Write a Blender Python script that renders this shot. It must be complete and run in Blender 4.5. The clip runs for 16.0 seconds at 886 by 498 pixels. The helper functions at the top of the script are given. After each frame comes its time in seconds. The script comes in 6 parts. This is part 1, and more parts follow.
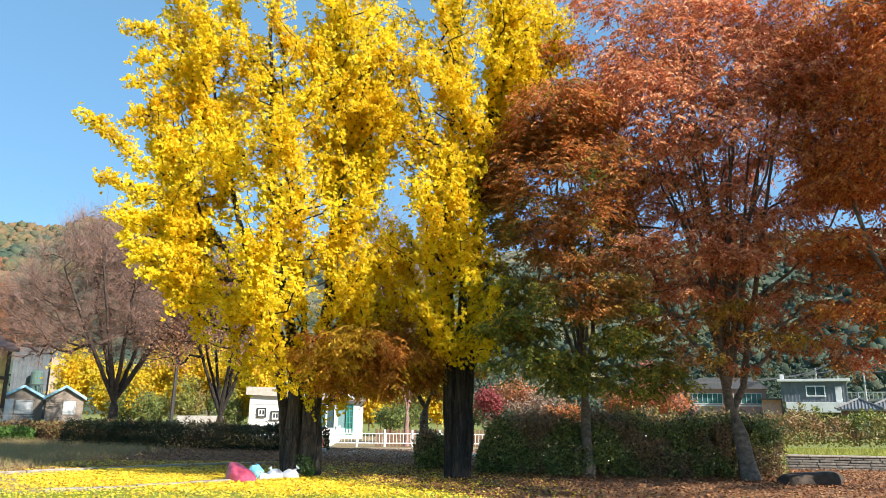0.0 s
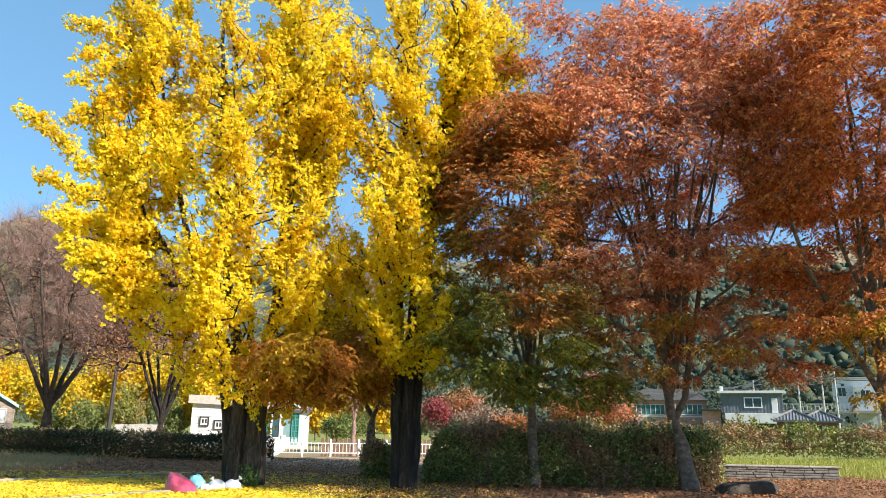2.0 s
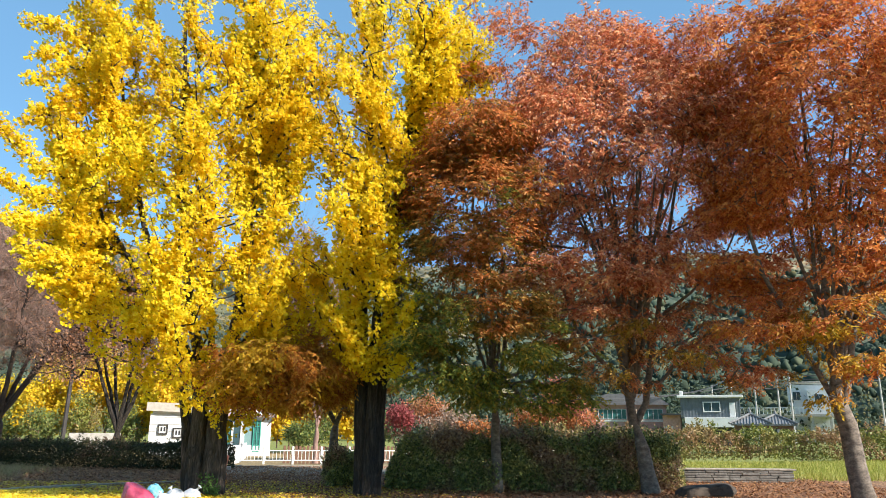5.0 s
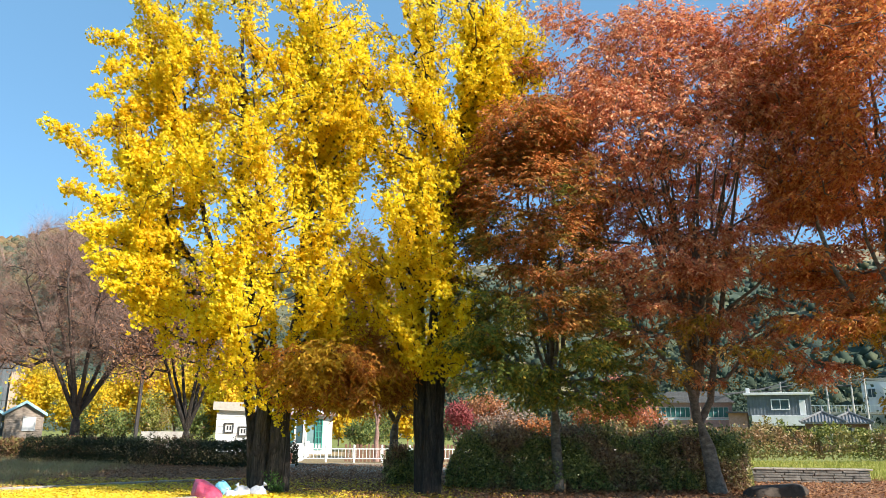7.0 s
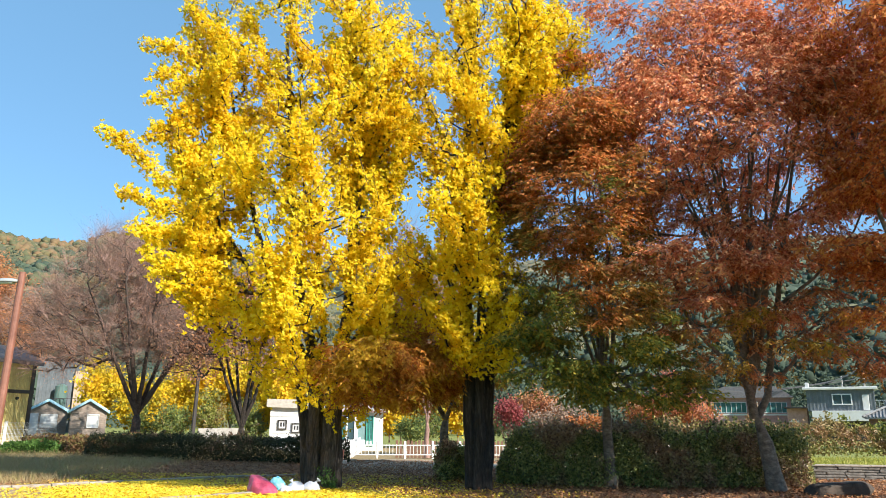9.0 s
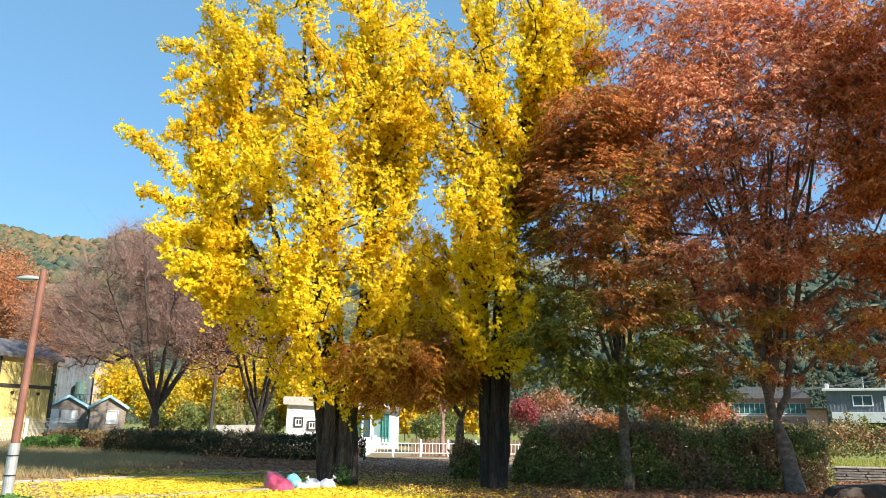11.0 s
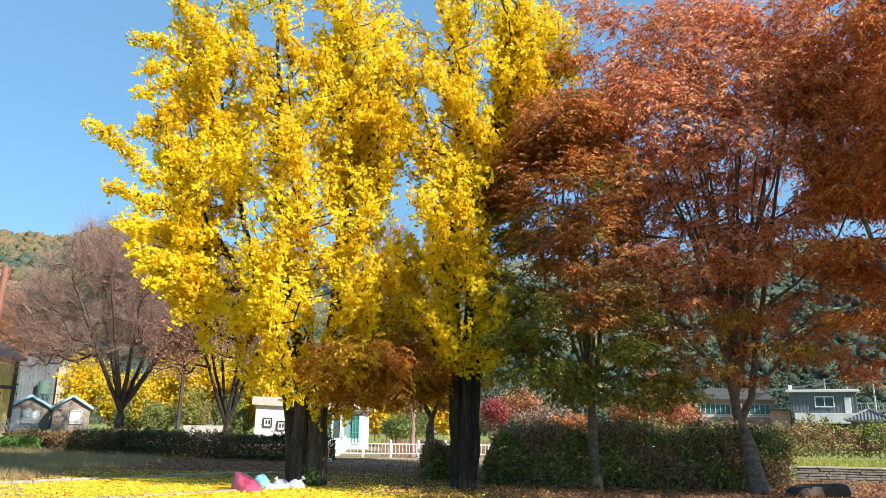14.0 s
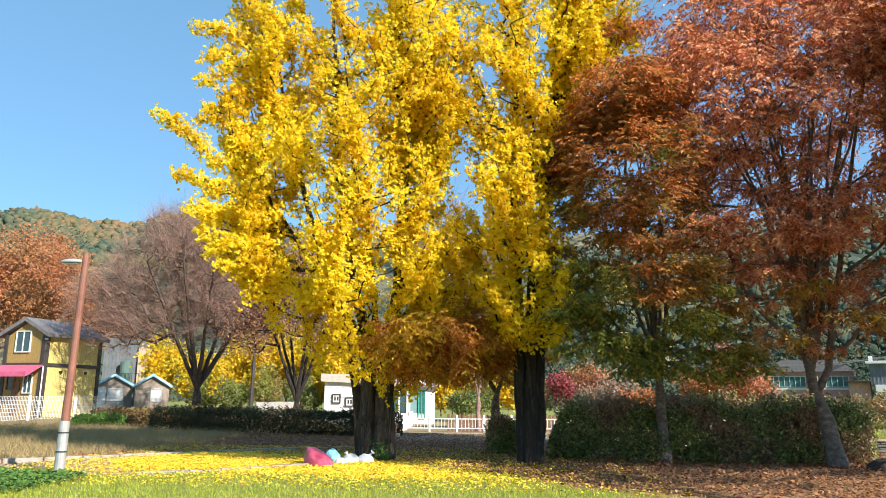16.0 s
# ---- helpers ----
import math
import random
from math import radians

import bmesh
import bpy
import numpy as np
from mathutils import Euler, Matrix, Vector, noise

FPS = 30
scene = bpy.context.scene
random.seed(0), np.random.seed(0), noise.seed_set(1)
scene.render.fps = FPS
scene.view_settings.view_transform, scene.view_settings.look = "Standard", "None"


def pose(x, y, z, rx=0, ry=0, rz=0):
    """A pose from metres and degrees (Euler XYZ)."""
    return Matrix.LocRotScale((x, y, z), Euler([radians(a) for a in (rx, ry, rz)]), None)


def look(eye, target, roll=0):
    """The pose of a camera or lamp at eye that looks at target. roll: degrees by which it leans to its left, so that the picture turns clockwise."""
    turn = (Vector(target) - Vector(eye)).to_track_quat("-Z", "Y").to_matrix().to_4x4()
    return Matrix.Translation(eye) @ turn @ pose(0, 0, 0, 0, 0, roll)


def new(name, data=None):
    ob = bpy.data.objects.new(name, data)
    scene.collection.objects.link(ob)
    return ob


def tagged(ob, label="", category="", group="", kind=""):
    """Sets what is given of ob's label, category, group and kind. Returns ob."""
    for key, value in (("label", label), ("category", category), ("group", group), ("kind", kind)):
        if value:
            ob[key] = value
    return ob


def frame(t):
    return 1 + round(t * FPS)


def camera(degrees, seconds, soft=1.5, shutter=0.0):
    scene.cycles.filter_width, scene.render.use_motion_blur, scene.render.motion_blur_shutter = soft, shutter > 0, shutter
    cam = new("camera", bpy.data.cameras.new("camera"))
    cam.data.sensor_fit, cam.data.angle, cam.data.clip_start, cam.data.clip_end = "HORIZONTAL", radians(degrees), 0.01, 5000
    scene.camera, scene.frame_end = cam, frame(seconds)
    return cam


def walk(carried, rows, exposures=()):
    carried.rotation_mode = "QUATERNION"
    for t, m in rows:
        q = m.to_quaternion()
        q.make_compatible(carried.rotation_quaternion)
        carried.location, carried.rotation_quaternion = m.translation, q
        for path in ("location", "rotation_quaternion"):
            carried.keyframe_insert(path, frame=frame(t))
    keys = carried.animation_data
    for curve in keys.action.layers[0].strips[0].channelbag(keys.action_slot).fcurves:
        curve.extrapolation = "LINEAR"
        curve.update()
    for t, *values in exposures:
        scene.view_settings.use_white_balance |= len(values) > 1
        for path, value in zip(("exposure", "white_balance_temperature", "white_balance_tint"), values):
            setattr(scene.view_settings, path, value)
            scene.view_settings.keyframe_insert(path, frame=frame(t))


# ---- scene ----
# The camera turns where it stands, held at eye height.
EYE = 1.6
cam = camera(64.0, 16.0, 0.65)
# seconds, yaw, pitch, roll
TURNS = [
    (0.0, -0.00, 12.88, 0.65),
    (0.5, -0.58, 13.65, 0.96),
    (1.0, -1.98, 13.64, 1.13),
    (1.5, -3.24, 13.78, 1.25),
    (2.0, -4.06, 13.67, 0.88),
    (2.5, -4.20, 13.50, 0.62),
    (3.0, -4.01, 13.40, 0.44),
    (3.5, -4.61, 13.29, 0.30),
    (4.0, -5.53, 13.81, 0.30),
    (4.2, -6.18, 13.86, 0.29),
    (5.2, -7.00, 14.25, 0.45),
    (6.3, -4.85, 14.46, 0.63),
    (6.5, -4.07, 14.31, 0.58),
    (7.0, -2.37, 14.02, 0.42),
    (7.5, -1.05, 13.88, 0.28),
    (8.0, 0.08, 14.01, 0.33),
    (8.5, 0.69, 14.05, 0.36),
    (9.0, 1.51, 13.72, 0.29),
    (10.2, 3.00, 13.62, 0.60),
    (11.3, 2.63, 13.59, 0.86),
    (11.5, 2.31, 13.62, 0.84),
    (12.0, 1.66, 13.65, 0.93),
    (12.5, 0.76, 13.94, 1.05),
    (13.0, -0.02, 13.92, 0.92),
    (13.5, 0.04, 13.91, 0.84),
    (14.0, 0.52, 13.66, 0.76),
    (14.5, 1.94, 13.02, 0.48),
    (15.0, 3.06, 12.56, 0.46),
    (15.5, 4.36, 12.08, 0.35),
    (16.0, 5.54, 11.71, 0.32),
]
walk(cam, [(t, pose(0, 0, EYE, 0, 0, yaw) @ pose(0, 0, 0, 90 + pitch) @ pose(0, 0, 0, 0, 0, roll)) for t, yaw, pitch, roll in TURNS])

# ---- light: clear autumn noon, sun behind the right shoulder ----
SUN_TO = Vector((0.79, -0.62, 0.0)).normalized()
SUN_UP = radians(32)
scene.view_settings.exposure = 0.95
world = bpy.data.worlds.new("autumn_sky")
scene.world = world
world.use_nodes = True
wn = world.node_tree.nodes
sky = wn.new("ShaderNodeTexSky")
sky.sky_type, sky.sun_disc = 'NISHITA', False
sky.sun_elevation, sky.sun_rotation = SUN_UP, math.atan2(SUN_TO.x, SUN_TO.y)
sky.air_density, sky.dust_density, sky.ozone_density = 1.0, 0.1, 1.0
tint = wn.new("ShaderNodeMix")
tint.data_type, tint.blend_type = 'RGBA', 'MULTIPLY'
tint.inputs[0].default_value, tint.inputs[7].default_value = 1.0, (0.74, 0.95, 1.08, 1)
world.node_tree.links.new(sky.outputs[0], tint.inputs[6])
even = wn.new("ShaderNodeMix")  # thin haze evens out the clear sky
even.data_type, even.blend_type = 'RGBA', 'MIX'
even.inputs[0].default_value, even.inputs[7].default_value = 0.6, (0.96, 2.12, 3.35, 1)
world.node_tree.links.new(tint.outputs[2], even.inputs[6])
world.node_tree.links.new(even.outputs[2], wn["Background"].inputs[0])
wn["Background"].inputs[1].default_value = 0.12
sun_data = bpy.data.lights.new("sun", 'SUN')
sun_data.energy, sun_data.angle, sun_data.color = 5.0, radians(0.53), (1.0, 0.94, 0.85)
sun = new("sun", sun_data)
sun.matrix_world = look(tuple(SUN_TO * math.cos(SUN_UP) * 60 + Vector((0, 0, math.sin(SUN_UP) * 60))), (0, 0, 0))


# ---- materials ----
def node_mat(name):
    m = bpy.data.materials.new(name)
    m.use_nodes = True
    return m, m.node_tree.nodes, m.node_tree.links, m.node_tree.nodes["Principled BSDF"]


def ramp(nodes, links, fac, stops):
    r = nodes.new("ShaderNodeValToRGB")
    while len(r.color_ramp.elements) < len(stops):
        r.color_ramp.elements.new(0.5)
    for e, (p, c) in zip(r.color_ramp.elements, stops):
        e.position, e.color = p, (*c, 1)
    links.new(fac, r.inputs[0])
    return r.outputs[0]


def noise_tex(nodes, links, scale, detail=4.0, rough=0.6, vec=None, stretch=None):
    n = nodes.new("ShaderNodeTexNoise")
    n.inputs["Scale"].default_value, n.inputs["Detail"].default_value, n.inputs["Roughness"].default_value = scale, detail, rough
    if vec is None:
        vec = nodes.new("ShaderNodeTexCoord").outputs["Object"]
    if stretch:
        mp = nodes.new("ShaderNodeMapping")
        mp.inputs["Scale"].default_value = stretch
        links.new(vec, mp.inputs[0])
        vec = mp.outputs[0]
    links.new(vec, n.inputs["Vector"])
    return n.outputs[0]


def mix_col(nodes, links, fac, a, b, mode='MIX'):
    m = nodes.new("ShaderNodeMix")
    m.data_type, m.blend_type = 'RGBA', mode
    for sock, v in ((m.inputs[0], fac), (m.inputs[6], a), (m.inputs[7], b)):
        if hasattr(v, "is_linked"):
            links.new(v, sock)
        elif isinstance(v, (int, float)):
            sock.default_value = v
        else:
            sock.default_value = (*v, 1)
    return m.outputs[2]


def surface(name, stops, scale=4.0, rough=0.7, metal=0.0, bump=0.15, stretch=None, fine=30.0, dist=0.02):
    """Colour from two scales of noise, with fine relief."""
    m, N, L, bsdf = node_mat(name)
    big = noise_tex(N, L, scale, 5, 0.6, stretch=stretch)
    small = noise_tex(N, L, scale * fine / 4, 3, 0.6, stretch=stretch)
    add = N.new("ShaderNodeMath")
    add.operation = 'MULTIPLY_ADD'
    L.new(small, add.inputs[0])
    add.inputs[1].default_value = 0.4
    L.new(big, add.inputs[2])
    sub = N.new("ShaderNodeMath")
    sub.operation, sub.inputs[1].default_value = 'SUBTRACT', 0.2
    L.new(add.outputs[0], sub.inputs[0])
    L.new(ramp(N, L, sub.outputs[0], stops), bsdf.inputs["Base Color"])
    bsdf.inputs["Roughness"].default_value, bsdf.inputs["Metallic"].default_value = rough, metal
    if bump:
        b = N.new("ShaderNodeBump")
        b.inputs["Strength"].default_value, b.inputs["Distance"].default_value = bump, dist
        L.new(small, b.inputs["Height"])
        L.new(b.outputs[0], bsdf.inputs["Normal"])
    return m


def leaf_mat(name, stops, patch=None, thin=0.35, rough=0.6, patch_scale=0.6, patch_at=(0.45, 0.6), low=None):
    """Leaf: each one of its own tone, patches of the crown in a second tone, light passing through."""
    m, N, L, bsdf = node_mat(name)
    geo = N.new("ShaderNodeNewGeometry")
    col = ramp(N, L, geo.outputs["Random Per Island"], stops)
    if patch:
        n = noise_tex(N, L, patch_scale, 2, 0.5)
        if low:  # the lower, older part of the crown turns later
            xyz = N.new("ShaderNodeSeparateXYZ")
            L.new(N.new("ShaderNodeTexCoord").outputs["Object"], xyz.inputs[0])
            mr = N.new("ShaderNodeMapRange")
            mr.inputs[1].default_value, mr.inputs[2].default_value = low
            mr.inputs[3].default_value, mr.inputs[4].default_value = 0.25, -0.35
            L.new(xyz.outputs[2], mr.inputs[0])
            add = N.new("ShaderNodeMath")
            L.new(n, add.inputs[0])
            L.new(mr.outputs[0], add.inputs[1])
            n = add.outputs[0]
        mask = ramp(N, L, n, [(patch_at[0], (0, 0, 0)), (patch_at[1], (1, 1, 1))])
        col = mix_col(N, L, mask, col, ramp(N, L, geo.outputs["Random Per Island"], patch))
    L.new(col, bsdf.inputs["Base Color"])
    bsdf.inputs["Roughness"].default_value = rough
    bsdf.inputs["Specular IOR Level"].default_value = 0.35
    tr = N.new("ShaderNodeBsdfTranslucent")
    L.new(col, tr.inputs[0])
    mix = N.new("ShaderNodeMixShader")
    mix.inputs[0].default_value = thin
    L.new(bsdf.outputs[0], mix.inputs[1])
    L.new(tr.outputs[0], mix.inputs[2])
    L.new(mix.outputs[0], N["Material Output"].inputs[0])
    return m


def plain(name, col, rough=0.5, metal=0.0):
    d = tuple(c * 0.82 for c in col)
    return surface(name, [(0.3, d), (0.7, col)], 3.0, rough, metal, 0.05)


GINKGO_LEAF = leaf_mat("ginkgo_leaf", [(0, (0.80, 0.56, 0.010)), (0.3, (0.91, 0.71, 0.018)), (0.8, (0.94, 0.79, 0.03)), (1, (0.94, 0.83, 0.10))],
                       [(0, (0.76, 0.52, 0.008)), (1, (0.90, 0.68, 0.016))], 0.58)
GINKGO_BACK = leaf_mat("ginkgo_leaf_behind", [(0, (0.70, 0.42, 0.01)), (1, (0.85, 0.62, 0.03))], [(0, (0.40, 0.36, 0.03)), (1, (0.7, 0.5, 0.02))], 0.4)
RUST_LEAF = leaf_mat("zelkova_leaf_rust", [(0, (0.36, 0.085, 0.045)), (0.35, (0.62, 0.20, 0.085)), (0.75, (0.78, 0.34, 0.14)), (1, (0.86, 0.55, 0.32))],
                     [(0, (0.14, 0.13, 0.02)), (0.4, (0.38, 0.22, 0.025)), (1, (0.56, 0.36, 0.035))], 0.4, patch_scale=0.5, low=(1.5, 6.5))
ORANGE_LEAF = leaf_mat("zelkova_leaf_orange", [(0, (0.36, 0.08, 0.03)), (0.5, (0.64, 0.20, 0.045)), (1, (0.80, 0.40, 0.11))],
                       [(0, (0.20, 0.17, 0.018)), (0.4, (0.44, 0.27, 0.02)), (1, (0.64, 0.42, 0.03))], 0.42, patch_scale=0.5, low=(1.2, 6.5))
GREEN_LEAF = leaf_mat("zelkova_leaf_turning", [(0, (0.18, 0.13, 0.02)), (0.3, (0.38, 0.14, 0.028)), (0.7, (0.58, 0.17, 0.045)), (1, (0.68, 0.30, 0.08))],
                      [(0, (0.08, 0.12, 0.02)), (0.6, (0.23, 0.25, 0.04)), (1, (0.58, 0.40, 0.05))], 0.38, patch_scale=0.6, patch_at=(0.42, 0.62), low=(2.2, 9.0))
BROWN_LEAF = leaf_mat("zelkova_leaf_brown", [(0, (0.36, 0.12, 0.02)), (0.6, (0.58, 0.23, 0.035)), (1, (0.68, 0.38, 0.06))], [(0, (0.50, 0.26, 0.02)), (1, (0.72, 0.46, 0.03))], 0.4, patch_scale=0.9, patch_at=(0.47, 0.58))
FADED_LEAF = leaf_mat("faded_leaf", [(0, (0.30, 0.13, 0.07)), (1, (0.48, 0.25, 0.13))], None, 0.3)
HAZY_LEAF = leaf_mat("hazy_orange_leaf", [(0, (0.28, 0.10, 0.045)), (1, (0.54, 0.22, 0.085))], [(0, (0.32, 0.15, 0.06)), (1, (0.48, 0.25, 0.10))], 0.3, patch_scale=0.25)
FAR_ORANGE_LEAF = leaf_mat("far_orange_leaf", [(0, (0.26, 0.075, 0.025)), (1, (0.48, 0.18, 0.045))], None, 0.3)
RED_LEAF = leaf_mat("maple_leaf", [(0, (0.40, 0.12, 0.05)), (1, (0.60, 0.26, 0.10))], [(0, (0.36, 0.11, 0.08)), (1, (0.50, 0.20, 0.13))], 0.35)
CRIMSON_LEAF = leaf_mat("crimson_leaf", [(0, (0.20, 0.03, 0.035)), (1, (0.34, 0.08, 0.07))], None, 0.3)
HEDGE_LEAF = leaf_mat("hedge_leaf", [(0, (0.06, 0.085, 0.03)), (0.6, (0.25, 0.29, 0.085)), (0.9, (0.44, 0.44, 0.13)), (1, (0.58, 0.52, 0.18))],
                      [(0, (0.15, 0.085, 0.055)), (0.7, (0.40, 0.25, 0.14)), (1, (0.52, 0.38, 0.20))], 0.25, 0.35, 0.9, (0.47, 0.58))
# darker hedge leaf: the ginkgos' shade is put into its colour
HEDGE_SHADED = leaf_mat("hedge_leaf_shade_toned", [(0, (0.016, 0.024, 0.010)), (0.7, (0.035, 0.05, 0.017)), (1, (0.075, 0.08, 0.028))], [(0, (0.055, 0.03, 0.02)), (1, (0.12, 0.07, 0.038))], 0.15, 0.7, 0.5, (0.48, 0.60))
HEDGE_LIGHT = leaf_mat("meadow_hedge_leaf", [(0, (0.10, 0.13, 0.025)), (0.6, (0.22, 0.24, 0.05)), (1, (0.36, 0.33, 0.09))],
                       [(0, (0.24, 0.14, 0.07)), (1, (0.4, 0.25, 0.12))], 0.3, 0.5, 0.35, (0.5, 0.62))
BRUSH_LEAF = leaf_mat("brush_leaf", [(0, (0.12, 0.06, 0.03)), (0.6, (0.22, 0.12, 0.05)), (1, (0.18, 0.18, 0.05))], None, 0.25)
GRASS_BLADE = leaf_mat("grass_blade", [(0, (0.19, 0.28, 0.025)), (0.6, (0.39, 0.46, 0.05)), (1, (0.62, 0.56, 0.09))], None, 0.4, 0.5)
MEADOW_BLADE = leaf_mat("meadow_blade", [(0, (0.20, 0.24, 0.03)), (0.6, (0.38, 0.38, 0.07)), (1, (0.52, 0.44, 0.14))], None, 0.35, 0.6)
DRY_BLADE = leaf_mat("dry_grass_blade", [(0, (0.28, 0.19, 0.09)), (0.6, (0.45, 0.33, 0.17)), (1, (0.32, 0.30, 0.10))], None, 0.3, 0.7)
FALLEN_YELLOW = leaf_mat("fallen_ginkgo_leaf", [(0, (0.66, 0.42, 0.02)), (0.6, (0.84, 0.62, 0.03)), (1, (0.88, 0.72, 0.12))], None, 0.2)
FALLEN_BROWN = leaf_mat("fallen_brown_leaf", [(0, (0.12, 0.05, 0.025)), (0.5, (0.28, 0.12, 0.05)), (1, (0.46, 0.25, 0.11))], None, 0.1, 0.6)
IVY_LEAF = leaf_mat("clover_leaf", [(0, (0.05, 0.12, 0.02)), (1, (0.15, 0.26, 0.05))], None, 0.25)

BARK_DARK = surface("ginkgo_bark", [(0.3, (0.011, 0.008, 0.006)), (0.55, (0.045, 0.034, 0.026)), (0.8, (0.12, 0.094, 0.073))], 4.0, 0.95, 0, 1.0, (4, 4, 0.45), 16, 0.12)
BARK_BROWN = surface("ginkgo_bark_brown", [(0.3, (0.022, 0.016, 0.012)), (0.55, (0.09, 0.067, 0.051)), (0.8, (0.22, 0.175, 0.135))], 4.0, 0.95, 0, 1.0, (4, 4, 0.45), 16, 0.12)
BARK_GREY = surface("zelkova_bark", [(0.25, (0.05, 0.038, 0.030)), (0.5, (0.15, 0.118, 0.092)), (0.8, (0.31, 0.255, 0.20))], 7.0, 0.85, 0, 0.4, (1, 1, 1.6), 12, 0.02)
# brown bark with the shade on the bare tree's limbs put into it
BARK_SHADE = surface("brown_bark_shade_toned", [(0.3, (0.03, 0.02, 0.016)), (0.7, (0.10, 0.07, 0.055))], 6.0, 0.9, 0, 0.4)
BARK_TWIG = surface("twig_bark", [(0.3, (0.16, 0.095, 0.075)), (0.7, (0.36, 0.225, 0.18))], 8.0, 0.9, 0, 0.2)
WHITE_PAINT = surface("white_paint", [(0.3, (0.58, 0.58, 0.56)), (0.7, (0.70, 0.70, 0.68))], 2.0, 0.55, 0, 0.05)
FENCE_WHITE = surface("fence_paint", [(0.3, (0.60, 0.60, 0.58)), (0.7, (0.80, 0.80, 0.78))], 6.0, 0.5, 0, 0.05)
CONCRETE = surface("concrete", [(0.3, (0.27, 0.25, 0.22)), (0.7, (0.47, 0.44, 0.39))], 6.0, 0.9, 0, 0.4)
GLASS = plain("window_glass", (0.05, 0.09, 0.10), 0.08)
GLASS_GREEN = plain("window_green_glass", (0.05, 0.16, 0.15), 0.12)
DARK_METAL = plain("dark_metal", (0.03, 0.03, 0.032), 0.5)


# ---- builders ----
def smooth(a, b, x):
    t = np.clip((np.asarray(x, float) - a) / (b - a), 0, 1)
    return t * t * (3 - 2 * t)


def mesh_np(name, verts, faces, mat=None, smooth=False):
    """A mesh from arrays: verts n x 3, faces m x 3 or m x 4."""
    me = bpy.data.meshes.new(name)
    verts, faces = np.asarray(verts, np.float32), np.asarray(faces, np.int32)
    m, k = faces.shape
    me.vertices.add(len(verts))
    me.vertices.foreach_set("co", verts.ravel())
    me.loops.add(m * k)
    me.loops.foreach_set("vertex_index", faces.ravel())
    me.polygons.add(m)
    me.polygons.foreach_set("loop_start", np.arange(0, m * k, k, dtype=np.int32))
    if smooth:
        me.polygons.foreach_set("use_smooth", np.ones(m, bool))
    me.update(calc_edges=True)
    me.validate()
    if mat:
        me.materials.append(mat)
    return me


def thing(name, at=(0, 0, 0), yaw=0.0, label="", category="", group="", kind=""):
    ob = new(name)
    ob.empty_display_size = 0.2
    ob.matrix_world = pose(*at, 0, 0, yaw)
    return tagged(ob, label, category, group, kind)


def part(name, data, material, parent, label=""):
    """Links a bmesh or a mesh as one part under a thing or a part, in that thing's own space."""
    if isinstance(data, bmesh.types.BMesh):
        me = bpy.data.meshes.new(name)
        data.to_mesh(me)
        data.free()
    else:
        me = data
    if material and not me.materials:
        me.materials.append(material)
    ob = new(name, me)
    ob.parent = parent
    return tagged(ob, label)


def box(x0, x1, y0, y1, z0, z1, bevel=0.0, bm=None):
    """A box between limits, its edges rounded; adds to bm if one is given."""
    own = bmesh.new()
    bmesh.ops.create_cube(own, size=1.0, matrix=Matrix.Translation(((x0 + x1) / 2, (y0 + y1) / 2, (z0 + z1) / 2)) @ Matrix.Diagonal((x1 - x0, y1 - y0, z1 - z0, 1)))
    if bevel:
        bmesh.ops.bevel(own, geom=own.edges[:], offset=bevel, segments=1, affect='EDGES', profile=0.5)
    if bm is None:
        return own
    return join(bm, own)


def join(bm, other):
    me = bpy.data.meshes.new("tmp")
    other.to_mesh(me)
    other.free()
    bm.from_mesh(me)
    bpy.data.meshes.remove(me)
    return bm


def tube(points, radii, sides=8, bm=None):
    """A closed round bar along points."""
    bm = bm or bmesh.new()
    rings = []
    for i, p in enumerate(points):
        a, b = Vector(points[max(i - 1, 0)]), Vector(points[min(i + 1, len(points) - 1)])
        d = (b - a).normalized()
        u = d.orthogonal().normalized() if abs(d.z) < 0.95 else (Vector((1, 0, 0)) - d * d.x).normalized()
        v = d.cross(u)
        r = radii[i] if hasattr(radii, "__len__") else radii
        rings.append([bm.verts.new(Vector(p) + (u * math.cos(k * math.tau / sides) + v * math.sin(k * math.tau / sides)) * r) for k in range(sides)])
    for a, b in zip(rings, rings[1:]):
        for k in range(sides):
            bm.faces.new((a[k], a[(k + 1) % sides], b[(k + 1) % sides], b[k]))
    bm.faces.new(rings[0][::-1])
    bm.faces.new(rings[-1])
    return bm


def prism(outline, y0, y1, bm=None):
    """An outline in x and z, drawn out from y0 to y1."""
    bm = bm or bmesh.new()
    a = [bm.verts.new((x, y0, z)) for x, z in outline]
    b = [bm.verts.new((x, y1, z)) for x, z in outline]
    n = len(outline)
    bm.faces.new(a)
    bm.faces.new(b[::-1])
    for k in range(n):
        bm.faces.new((a[k], b[k], b[(k + 1) % n], a[(k + 1) % n]))
    bmesh.ops.recalc_face_normals(bm, faces=bm.faces[:])
    return bm


